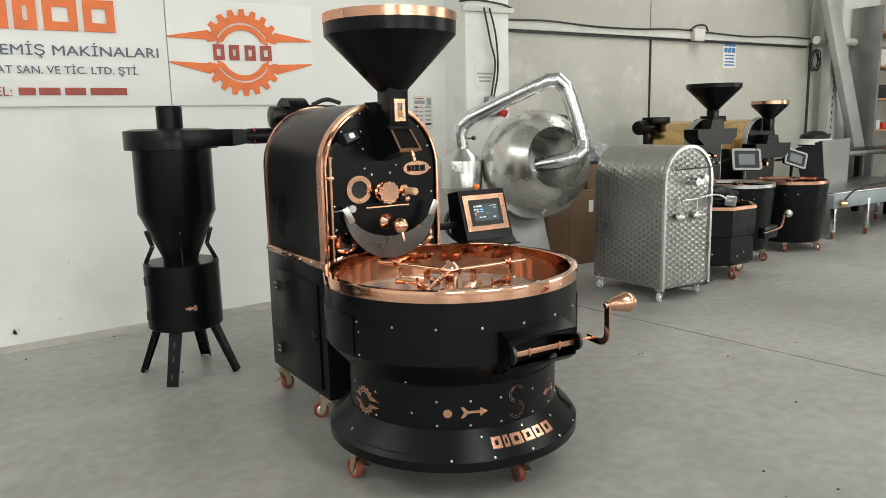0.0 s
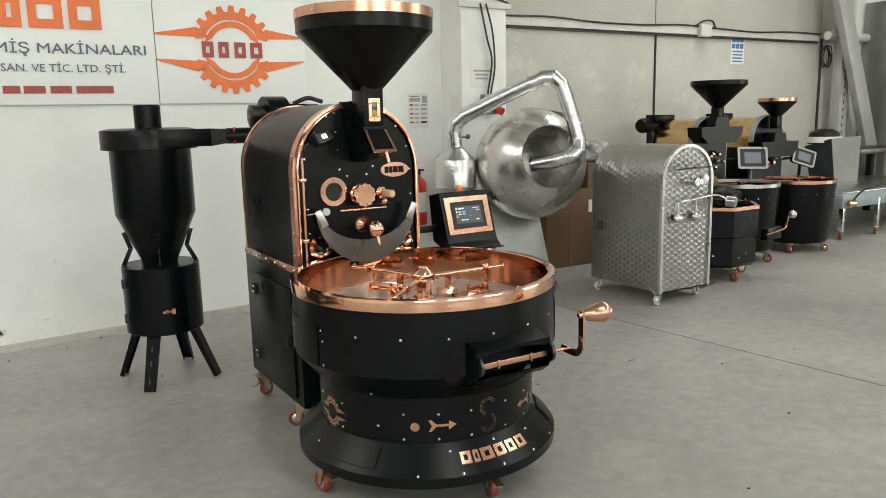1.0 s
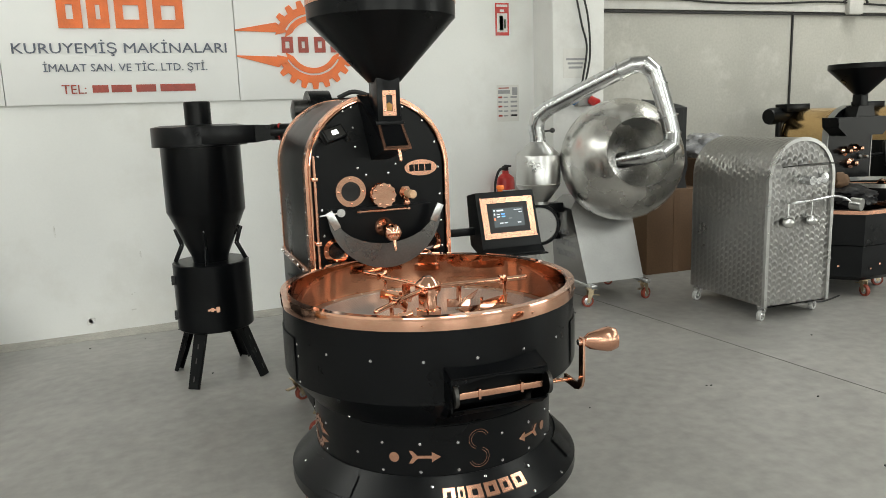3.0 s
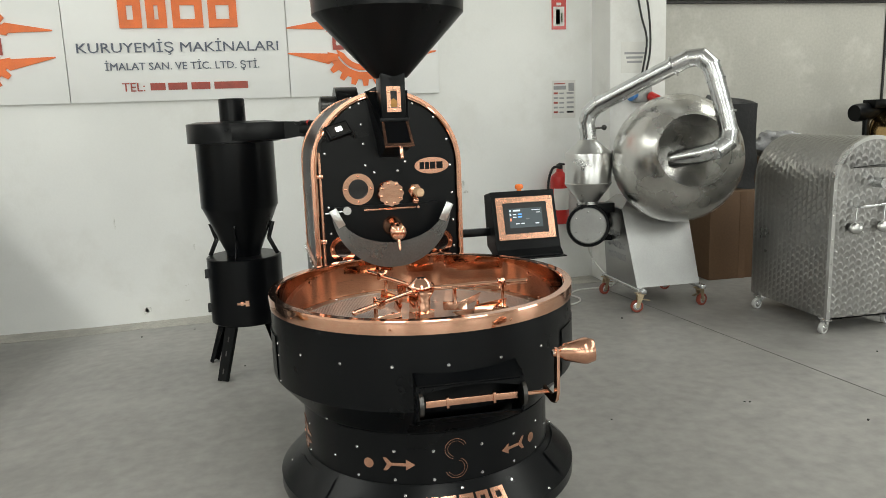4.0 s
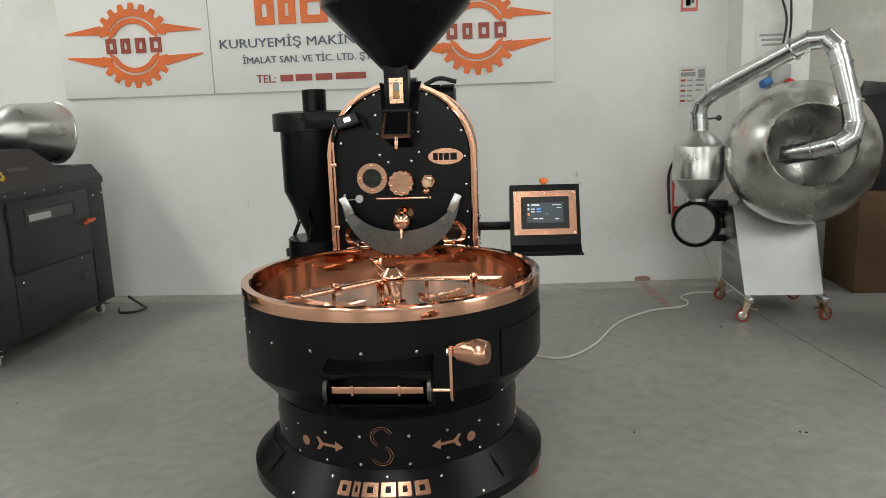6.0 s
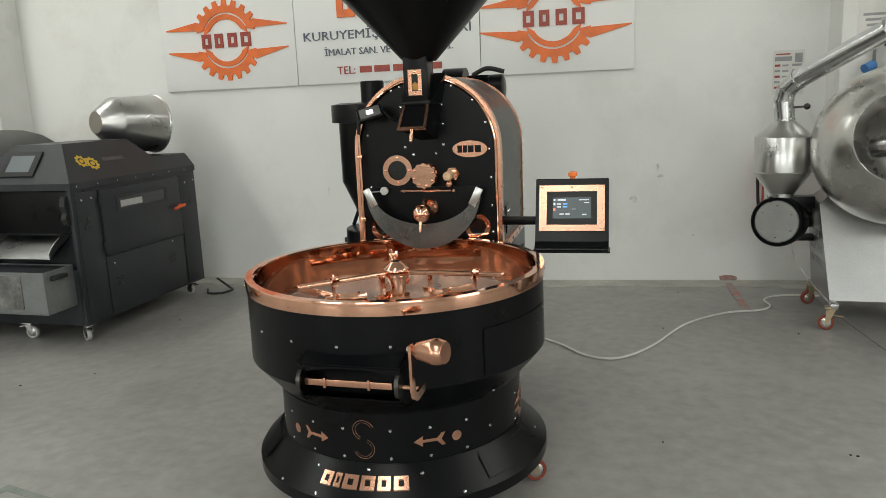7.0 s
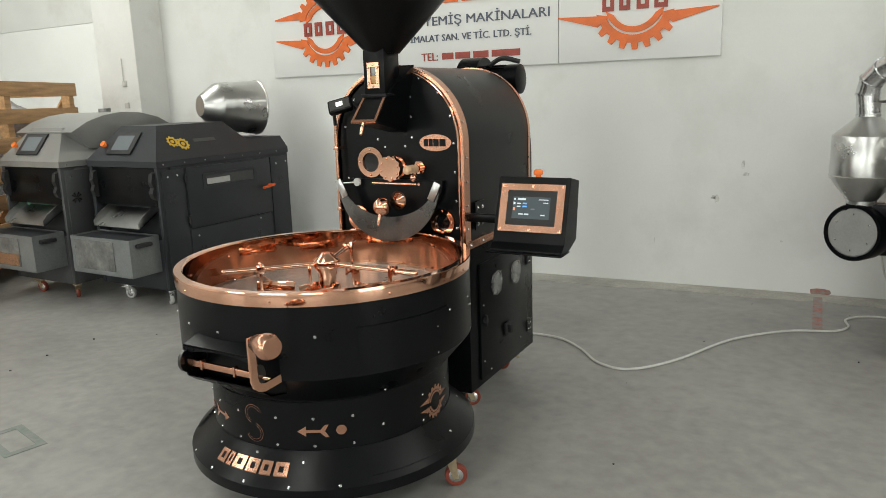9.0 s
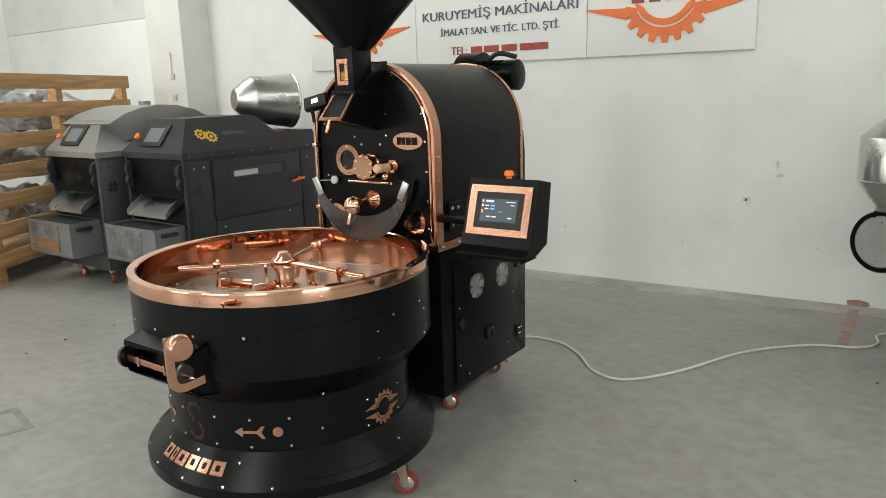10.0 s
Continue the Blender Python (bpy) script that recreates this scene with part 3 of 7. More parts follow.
# cabinet doors
for sx, y0, y1 in ((-1, 3.585, 4.10), (1, 3.60, 4.15)):
    xs = RX + sx * 0.32
    bm = B()
    box(bm, min(xs, xs + sx * 0.012), max(xs, xs + sx * 0.012), y0, y1, 0.16, 0.69, 0.003)
    door = part("cabinet_door", bm, BLACK, roaster, "flat black cabinet door")
    bm = B()
    rod(bm, (xs + sx * 0.012, y0 + 0.035, 0.43), (xs + sx * 0.03, y0 + 0.035, 0.43), 0.012, 14)
    box(bm, xs + sx * 0.022 - 0.006, xs + sx * 0.022 + 0.006, y0 + 0.028, y0 + 0.042, 0.405, 0.455, 0.002)
    part("door_lock", bm, BLACK_SOFT, door)
    for z in (0.25, 0.60):
        bm = B()
        box(bm, xs + sx * 0.014 - 0.004, xs + sx * 0.014 + 0.004, y1 - 0.012, y1 + 0.03, z - 0.028, z + 0.028, 0.002)
        part("hinge", bm, BLACK_SOFT, door)
        repeat("bolt", BOLT_MESH, door, [aim((xs + sx * 0.018, y1 + dy, z + dz), (xs + sx, y1 + dy, z + dz)) for dy in (0.0, 0.02) for dz in (-0.014, 0.014)])
    if sx > 0:
        for fy in (3.765, 3.99):
            mf = aim((xs + 0.0125, fy, 0.572), (xs + 1, fy, 0.572))
            bm = B()
            for r in (0.054, 0.044, 0.034, 0.024, 0.014):
                lathe(bm, [(r - 0.0014, 0.006), (r + 0.0014, 0.006), (r + 0.0014, 0.009), (r - 0.0014, 0.009)], 28, mf, closed=True)
            for a in (45, 135):
                box(bm, -0.066, 0.066, -0.0016, 0.0016, 0.004, 0.008, 0, mf @ pose(0, 0, 0, 0, 0, a))
            part("fan_guard", bm, BOLT, door, "chromed wire fan guard")
            bm = B()
            lathe(bm, [(0, 0.0045), (0.013, 0.0045), (0.013, 0.0005), (0, 0.0005)], 16, mf)
            for k in range(7):
                slab(bm, [(0.012, -0.006), (0.05, -0.016), (0.05, 0.013), (0.012, 0.006)], 0.001, 0.003, mf @ pose(0, 0, 0, 0, 0, k * 360 / 7))
            part("fan_rotor", bm, WHEEL_GREY, door)
        bm = B()
        box(bm, xs + 0.012, xs + 0.024, 3.852, 3.902, 0.29, 0.35, 0.003)
        box(bm, xs + 0.024, xs + 0.045, 3.868, 3.884, 0.302, 0.34, 0.004)
        part("rotary_switch", bm, BLACK_SOFT, door)
        repeat("bolt", BOLT_MESH, door, [aim((xs + 0.012, y, z), (xs + 1, y, z)) for y, z in ((3.63, 0.50), (3.63, 0.24), (3.70, 0.18), (4.05, 0.22), (4.10, 0.46))])
for cx, cy, tn in ((1.66, 4.13, 20), (1.685, 3.64, 160), (2.20, 3.66, 35), (2.19, 4.15, 190)):
    caster(roaster, cx, cy, 0.126, 0.038, WHEEL, tn)
# ports and fittings on the face
F0 = facing(RX, FY, 0)


def port(cx, cz, ro, ri, parent):
    bm = B()
    ring(bm, circle(ro, 32, cx, cz), circle(ri, 32, cx, cz), 0.0, 0.012, facing(0, FY, 0))
    p = part("port_ring", bm, COPPER, parent, "copper sight port ring")
    bm = B()
    slab(bm, circle(ri, 28, cx, cz), 0.0, 0.003, facing(0, FY, 0))
    part("sight_glass", bm, GLASS_DARK, p)
    repeat("bolt", COPPER_BOLT, p, [facing(cx + (ro + ri) / 2 * math.cos(radians(a)), FY - 0.012, cz + (ro + ri) / 2 * math.sin(radians(a))) for a in (0, 90, 180, 270)])


port(1.845, 1.137, 0.066, 0.042, roaster)
port(1.768, 0.888, 0.056, 0.036, roaster)
port(2.190, 0.890, 0.056, 0.036, roaster)
# trier cap: scalloped copper disc on a short barrel
bm = B()
scal = [((0.052 + 0.0025 * math.cos(12 * a)) * math.cos(a), (0.052 + 0.0025 * math.cos(12 * a)) * math.sin(a)) for a in [2 * math.pi * i / 72 for i in range(72)]]
slab(bm, scal, 0.055, 0.068, facing(1.975, FY, 1.117))
lathe(bm, [(0.044, 0.0), (0.044, 0.056)], 32, facing(1.975, FY, 1.117))
lathe(bm, [(0.05, 0.0), (0.05, 0.016), (0.044, 0.016)], 32, facing(1.975, FY, 1.117))
cap = part("sampling_cap", bm, COPPER, roaster)
repeat("bolt", COPPER_BOLT, cap, [facing(1.975 + 0.043 * math.cos(radians(a)), FY - 0.068, 1.117 + 0.043 * math.sin(radians(a))) for a in range(15, 360, 45)])
# trier with a turned wooden grip
bm = B()
lathe(bm, [(0, 0), (0.03, 0), (0.03, 0.012), (0.0, 0.012)], 6, facing(2.088, FY, 1.118))
lathe(bm, [(0.016, 0.012), (0.016, 0.04), (0.0, 0.04)], 18, facing(2.088, FY, 1.118))
rod(bm, (2.085, FY - 0.03, 1.112), (2.082, FY - 0.045, 1.085), 0.007)
ball(bm, (2.081, FY - 0.05, 1.08), 0.016, 16)
trier = part("trier", bm, COPPER, roaster)
bm = B()
lathe(bm, [(0, 0.04), (0.012, 0.04), (0.017, 0.046), (0.014, 0.056), (0.0175, 0.064), (0.015, 0.075), (0.018, 0.084), (0.016, 0.10), (0.019, 0.112), (0.014, 0.122), (0, 0.124)], 18, facing(2.088, FY, 1.118))
part("grip", bm, WOOD_PALE, trier, "turned pale wooden grip")
bm = B()
rod(bm, (1.862, FY - 0.03, 1.05), (2.085, FY - 0.03, 1.05), 0.0055)
for x in (1.875, 2.095):
    rod(bm, (x, FY, 1.05), (x, FY - 0.034, 1.05), 0.006)
part("guide_rod", bm, COPPER, roaster)
# discharge door: black half disc with a curved steel apron
AX, AZ = 1.972, 1.066


def apron_pt(rx, rz, a, tilt):
    x, z = rx * math.cos(a), -rz * math.sin(a)
    return Vector((AX + x, FY - 0.090 + tilt * (-z) / 0.2, AZ + z))


bm = B()
outer = [apron_pt(0.252, 0.255, math.pi * i / 40, -0.006) for i in range(41)]
inner = [apron_pt(0.226, 0.150, math.pi * i / 40, -0.006) for i in range(41)]
for off in (0.0, 0.003):
    o = [bm.verts.new(v + Vector((0, off, 0))) for v in outer]
    n_ = [bm.verts.new(v + Vector((0, off, 0))) for v in inner]
    for i in range(40):
        bm.faces.new((o[i], o[i + 1], n_[i + 1], n_[i]))
part("chute_apron", bm, APRON, roaster, "brushed steel crescent chute apron")
bm = B()
slab(bm, [(0.23 * math.cos(math.pi * i / 32), -0.185 * math.sin(math.pi * i / 32)) for i in range(33)], 0.0, 0.022, facing(AX, FY, AZ))
part("discharge_door", bm, BLACK, roaster)
for sx in (-1, 1):
    bm = B()
    box(bm, -0.016, 0.016, -0.046, 0.034, 0.0, 0.004, 0.0015, facing(AX + sx * 0.232, FY - 0.094, AZ - 0.030) @ pose(0, 0, 0, 0, 0, -26 * sx))
    part("apron_tab", bm, STEEL, roaster)
bm = B()
rod(bm, (1.70, FY - 0.035, 1.045), (1.785, FY - 0.04, 1.052), 0.003, 8)
part("thermometer_rod", bm, STEEL, roaster)
bm = B()
lathe(bm, [(0, 0), (0.017, 0), (0.017, 0.012), (0, 0.014)], 20, facing(1.79, FY - 0.035, 1.053))
part("thermometer_head", bm, WHEEL_GREY, roaster)
# ball knob
bm = B()
lathe(bm, [(0.0, 0.0), (0.042, 0.0), (0.036, 0.012), (0.018, 0.03), (0.012, 0.05), (0.011, 0.11), (0, 0.11)], 28, facing(1.981, FY - 0.022, 0.976))
ball(bm, (1.981, FY - 0.148, 0.968), 0.038, 28)
lathe(bm, [(0, 0), (0.007, 0), (0.0085, 0.02), (0.006, 0.045), (0, 0.05)], 14, aim((1.981, FY - 0.165, 0.938), (1.981, FY - 0.205, 0.84)))
part("ball_knob", bm, COPPER, roaster, "mirror copper ball knob with lever")
# oval badge
bm = B()
slab(bm, circle(0.075, 40, 0, 0, 0.035), 0.0, 0.006, facing(2.166, FY, 1.222))
badge = part("badge", bm, COPPER_BR, roaster, "oval brushed copper badge")
for u, w in ((-0.053, 0.02), (-0.029, 0.017), (-0.008, 0.024), (0.021, 0.027)):
    bm = B()
    slab(bm, rect(u, u + w, -0.015, 0.015), 0.0065, 0.008, facing(2.166, FY, 1.222))
    part("badge_bar", bm, BLACK, badge)
repeat("bolt", BOLT_MESH, roaster, [facing(x, FY, z) for x, z in (
    (1.725, 0.86), (1.722, 0.955), (1.718, 1.065), (1.715, 1.29), (1.83, 1.475), (1.868, 1.49), (1.872, 1.405), (1.878, 1.325), (1.882, 1.235), (1.918, 1.203),
    (2.018, 1.206), (2.052, 1.243), (2.051, 1.33), (2.050, 1.41), (2.05, 1.495), (2.093, 1.485), (2.182, 1.425), (2.235, 1.33), (2.248, 1.22), (2.252, 1.10), (2.254, 0.98), (2.255, 0.865), (1.77, 1.405))])
# hopper
HX, HY = 1.990, 3.405
hm = pose(HX, HY, 0)
bm = B()
lathe(bm, [(0.300, 1.832), (0.301, 1.89), (0.294, 1.89), (0.290, 1.835), (0.06, 1.60), (0.055, 1.585), (0.066, 1.585), (0.300, 1.832)], 64, hm)
hopper = part("hopper", bm, BLACK, roaster, "black conical bean hopper")
bm = B()
lathe(bm, [(0.303, 1.886), (0.304, 1.926), (0.292, 1.926), (0.291, 1.886)], 64, hm, closed=True)
part("hopper_rim", bm, COPPER_BR, hopper, "copper rim band")
repeat("bolt", BOLT_MESH, hopper, [aim((HX + 0.304 * math.cos(radians(a)), HY + 0.304 * math.sin(radians(a)), 1.905), (HX + 3 * math.cos(radians(a)), HY + 3 * math.sin(radians(a)), 1.905)) for a in range(20, 380, 60)])
bm = B()
box(bm, 1.936, 2.034, 3.335, 3.45, 1.425, 1.60, 0.003)
box(bm, 1.925, 2.045, 3.325, 3.46, 1.412, 1.428, 0.002)
neck = part("hopper_neck", bm, BLACK, roaster)
bm = B()
ring(bm, rect(-0.028, 0.028, -0.05, 0.05), rect(-0.013, 0.013, -0.033, 0.033), 0.0, 0.007, facing(1.985, 3.335, 1.50))
part("sight_frame", bm, COPPER_BR, neck, "copper sight glass frame")
bm = B()
slab(bm, rect(-0.013, 0.013, -0.033, 0.033), 0.0, 0.002, facing(1.985, 3.335, 1.50))
part("sight_glass", bm, GLASS_DARK, neck)
bm = B()
slab(bm, [(-0.012, -0.03)] + [(0.012, -0.03), (0.012, -0.006), (0.0, 0.004), (-0.012, -0.004)], 0.002, 0.003, facing(1.985, 3.335, 1.50))
part("visible_beans", bm, AMBER, neck)
repeat("bolt", COPPER_BOLT, neck, [facing(1.985 + u, 3.328, 1.50 + v) for u, v in ((0, 0.042), (0, -0.042), (-0.021, -0.03), (0.021, -0.03), (-0.021, 0.03), (0.021, 0.03))])
# sloping inlet chute
bm = B()
lo = [(1.945, FY, 1.265), (2.025, FY, 1.265), (2.036, 3.245, 1.318), (1.934, 3.245, 1.318)]
hi = [(1.895, FY, 1.54), (2.075, FY, 1.54), (2.040, 3.335, 1.42), (1.930, 3.335, 1.42)]
a, b = [bm.verts.new(v) for v in lo], [bm.verts.new(v) for v in hi]
bm.faces.new(a), bm.faces.new(b)
for i in range(4):
    bm.faces.new((a[i], a[(i + 1) % 4], b[(i + 1) % 4], b[i]))
chute = part("inlet_chute", bm, BLACK, roaster)
bm = B()
mfr = Matrix.Translation((1.985, 3.292, 1.368)) @ pose(0, 0, 0, 47, 0, 0)
ring(bm, [(-0.058, -0.072), (0.058, -0.072), (0.053, 0.066), (-0.053, 0.066)], [(-0.047, -0.058), (0.047, -0.058), (0.043, 0.06), (-0.043, 0.06)], 0.0, 0.007, mfr)
part("chute_frame", bm, COPPER_BR, chute, "copper edged flap frame")
bm = B()
lathe(bm, [(0, 0), (0.006, 0), (0.0085, 0.025), (0.007, 0.05), (0, 0.055)], 14, aim((1.988, 3.238, 1.318), (1.988, 3.205, 1.25)))
part("flap_lever", bm, COPPER, chute)
# work lamp with its conduit
bm = B()
ml = Matrix.Translation((1.765, 3.40, 1.385)) @ pose(0, 0, 0, -30, -14, 22) @ Matrix.Scale(0.88, 4)
box(bm, -0.06, 0.06, -0.012, 0.02, -0.034, 0.034, 0.006, ml)
box(bm, -0.052, 0.052, 0.02, 0.036, -0.026, 0.026, 0.004, ml)
lamp_part = part("work_lamp", bm, BLACK, roaster, "small black floodlight")
bm = B()
box(bm, -0.05, 0.05, -0.0145, -0.012, -0.025, 0.025, 0, ml)
part("lamp_glass", bm, STEEL_DARK, lamp_part)
bm = B()
box(bm, -0.016, 0.016, -0.0165, -0.0147, -0.011, 0.011, 0, ml)
part("led_chip", bm, LED, lamp_part)
bm = B()
tube(bm, spline([(1.82, 3.42, 1.39), (1.84, 3.45, 1.36), (1.845, 3.498, 1.35)], 5), 0.005, 8)
part("lamp_bracket", bm, BLACK_SOFT, lamp_part)
bm = B()
tube(bm, spline([(1.71, 3.42, 1.36), (1.695, 3.45, 1.335), (1.688, 3.462, 1.30)], 6), 0.008, 8)
part("lamp_cable", bm, BLACK_SOFT, lamp_part)
bm = B()
rod(bm, (1.688, 3.462, 0.81), (1.688, 3.462, 1.32), 0.0062, 12)
conduit = part("lamp_conduit", bm, COPPER_BR, roaster, "upright copper tube")
for z in (0.93, 1.20):
    bm = B()
    box(bm, 1.676, 1.70, 3.452, FY, z - 0.008, z + 0.008, 0.002)
    part("clip", bm, COPPER, conduit)
# control panel on its arm
bm = B()
box(bm, RX + 0.30, 2.47, 3.545, 3.575, 0.888, 0.922, 0.002)
part("panel_arm", bm, BLACK, roaster)
bm = B()
slab(bm, [(-0.02, -0.06), (0.07, -0.06), (0.07, 0.06), (-0.02, 0.06)], 0, 0.006, aim((RX + 0.322, 3.60, 0.905), (3, 3.60, 0.905)))
part("arm_bracket", bm, BLACK, roaster)
repeat("bolt", BIG_BOLT, roaster, [aim((RX + 0.328, y, z), (3, y, z)) for y in (3.60, 3.645) for z in (0.87, 0.94)])
prof = [(-3.535, 1.085), (-3.455, 0.832), (-3.42, 0.812), (-3.415, 0.802), (-3.52, 0.802), (-3.60, 0.83), (-3.635, 1.065)]
bm = B()
slab(bm, prof, 2.438, 2.738, Matrix(((0, 0, 1, 0), (-1, 0, 0, 0), (0, 1, 0, 0), (0, 0, 0, 1))))
bmesh.ops.bevel(bm, geom=list(bm.edges), offset=0.003, segments=1, affect="EDGES")
panel = part("control_panel", bm, BLACK, roaster, "black sloping control box with touch screen")
PM = Matrix.Translation((2.588, 3.4955, 0.966)) @ pose(0, 0, 0, 90 - 17.5, 0, 0)
bm = B()
ring(bm, rect(-0.134, 0.134, -0.096, 0.096), rect(-0.103, 0.103, -0.07, 0.07), 0.0, 0.005, PM)
part("bezel", bm, COPPER_BR, panel, "brushed copper bezel")
repeat("bolt", COPPER_BOLT, panel, [PM @ pose(u, v, 0.005) for u in (-0.124, 0, 0.124) for v in (-0.087, 0.087)])
bm = B()
slab(bm, rect(-0.103, 0.103, -0.07, 0.07), 0.0, 0.006, PM)
part("screen_frame", bm, BLACK_SOFT, panel)
bm = B()
slab(bm, rect(-0.078, 0.078, -0.044, 0.044), 0.006, 0.0068, PM)
part("screen", bm, SCREEN, panel, "lit dark touch screen with small readouts")
for u, v, w, h, mt in ((-0.058, 0.03, 0.034, 0.008, SCREEN_LIT), (0.03, 0.032, 0.04, 0.003, SCREEN_LIT), (-0.06, 0.014, 0.016, 0.005, SCREEN_LIT), (-0.036, 0.014, 0.018, 0.006, SCREEN_BLUE), (-0.06, 0.002, 0.016, 0.005, SCREEN_LIT),
                       (-0.036, 0.002, 0.018, 0.006, SCREEN_BLUE), (0.0, -0.008, 0.016, 0.006, SCREEN_PALE), (-0.05, -0.028, 0.018, 0.005, SCREEN_LIT), (-0.026, -0.028, 0.018, 0.005, SCREEN_LIT), (0.042, -0.03, 0.018, 0.005, SCREEN_LIT), (-0.075, -0.012, 0.008, 0.012, SCREEN_RED), (-0.075, 0.012, 0.008, 0.01, SCREEN_LIT), (0.05, 0.02, 0.02, 0.003, SCREEN_LIT), (-0.075, 0.03, 0.008, 0.008, SCREEN_LIT)):
    bm = B()
    slab(bm, rect(u, u + w, v, v + h), 0.0069, 0.0074, PM)
    part("readout", bm, mt, panel)
bm = B()
lathe(bm, [(0, 0), (0.011, 0), (0.011, 0.012), (0.019, 0.016), (0.019, 0.028), (0.014, 0.034), (0, 0.035)], 24, pose(2.588, 3.575, 1.076))
part("stop_button", bm, BUTTON, panel, "orange mushroom push button")
bm = B()
box(bm, 2.432, 2.744, 3.395, 3.50, 0.796, 0.803, 0.002)
part("panel_shelf", bm, BLACK, panel)
# blower with its motor on the back
bm = B()
lathe(bm, [(0, 0), (0.135, 0), (0.135, 0.115), (0, 0.115)], 40, aim((1.86, 4.42, 1.462), (3, 4.42, 1.462)))
box(bm, 1.86, 1.975, 4.26, 4.42, 1.33, 1.45, 0.003)
blower = part("blower", bm, BLACK, roaster, "black radial blower housing")
bm = B()
lathe(bm, [(0, 0), (0.068, 0), (0.068, 0.13), (0.075, 0.132), (0.075, 0.20), (0.05, 0.21), (0, 0.21)], 28, aim((1.975, 4.42, 1.48), (3, 4.42, 1.48)))
motor = part("motor", bm, BLACK, blower)
bm = B()
box(bm, 0.066, 0.076, -0.0025, 0.0025, 0.01, 0.125)
repeat("cooling_fin", finish(bm, "cooling_fin", BLACK), blower, [aim((1.975, 4.42, 1.48), (3, 4.42, 1.48)) @ pose(0, 0, 0, 0, 0, 360 * k / 14) for k in range(14)])
bm = B()
lathe(bm, [(0, 0), (0.062, 0), (0.062, 0.075), (0.03, 0.085), (0, 0.085)], 24, aim((1.86, 4.42, 1.49), (0, 4.42, 1.49)))
part("inlet_grille", bm, STEEL_DARK, blower)
bm = B()
tube(bm, spline([(2.02, 4.38, 1.555), (2.10, 4.36, 1.585), (2.19, 4.37, 1.565)], 6), 0.012, 8)
part("motor_cable", bm, BLACK_SOFT, blower)
bm = B()
slab(bm, [(0, 0), (0.03, 0), (0.03, 0.5), (0.015, 0.6), (0, 0.6)], -0.002, 0.13, Matrix(((0, 0, 1, 2.16), (1, 0, 0, 4.235), (0, 1, 0, 0.62), (0, 0, 0, 1))))
part("rear_cover", bm, BLACK, roaster)

# the roaster stands turned a little
roaster.matrix_basis = Matrix.Translation((2.15, FY, 0)) @ pose(0, 0, 0, 0, 0, 1.8) @ Matrix.Translation((-2.15, -FY, 0)) @ roaster.matrix_basis


# ---- cooling tray ----
TX, TY, TR = 2.002, 2.943, 0.537
tray = thing("cooling_tray", "round black bean cooling tray with polished copper rim and stirring arms", "cooling tray", pose(TX, TY, 0))
tm = pose(TX, TY, 0)
bm = B()
lathe(bm, [(TR - 0.004, 0.81), (TR - 0.002, 0.565), (TR - 0.01, 0.555), (0.448, 0.462), (0.40, 0.462), (0.40, 0.60), (TR - 0.02, 0.68), (TR - 0.02, 0.81)], 96, tm)
body = part("body", bm, BLACK, tray, "matt black sheet drum body")
bm = B()
lathe(bm, [(TR, 0.803), (TR + 0.002, 0.84), (TR, 0.847), (TR - 0.026, 0.847), (TR - 0.030, 0.843), (TR - 0.030, 0.803)], 128, tm, closed=True)
rim = part("rim", bm, COPPER, tray, "flat polished copper rim")
repeat("bolt", COPPER_BOLT, rim, [aim((TX + TR * math.cos(radians(a)), TY + TR * math.sin(radians(a)), 0.818), (TX + 9 * math.cos(radians(a)), TY + 9 * math.sin(radians(a)), 0.818)) for a in range(-150, 210, 40)])
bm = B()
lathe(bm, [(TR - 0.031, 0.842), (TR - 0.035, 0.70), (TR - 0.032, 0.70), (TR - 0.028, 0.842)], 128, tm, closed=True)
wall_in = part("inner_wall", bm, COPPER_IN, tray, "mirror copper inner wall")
repeat("bolt", COPPER_BOLT, wall_in, [aim((TX + (TR - 0.035) * math.cos(radians(a)), TY + (TR - 0.035) * math.sin(radians(a)), 0.80), (TX, TY, 0.80)) for a in (68, 22, 100, 140, 180)])
bm = B()
lathe(bm, [(0, 0.702), (TR - 0.075, 0.702), (TR - 0.075, 0.694), (0, 0.694)], 96, tm)
part("sieve_floor", bm, SIEVE, tray, "perforated steel floor")
bm = B()
lathe(bm, [(TR - 0.075, 0.694), (TR - 0.075, 0.7045), (TR - 0.036, 0.7045), (TR - 0.036, 0.694)], 96, tm, closed=True)
edge = part("floor_edge", bm, STEEL, tray)
repeat("bolt", BOLT_MESH, edge, [pose(TX + (TR - 0.055) * math.cos(radians(a)), TY + (TR - 0.055) * math.sin(radians(a)), 0.7045) for a in range(0, 360, 18)])
bm = B()
slab(bm, rect(-0.11, 0.11, -0.12, 0.12), 0.7022, 0.7055, tm @ pose(0.25, -0.05, 0, 0, 0, 10))
part("outlet_flap", bm, FLAP, tray, "polished steel outlet flap")
# hub and arms
bm = B()
lathe(bm, [(0.0, 0.856), (0.019, 0.856), (0.021, 0.853), (0.048, 0.831), (0.050, 0.826), (0.050, 0.806), (0.048, 0.802), (0.034, 0.782), (0.033, 0.738), (0.048, 0.732), (0.048, 0.7025), (0, 0.7025)], 10, tm)
part("hub", bm, COPPER, tray)


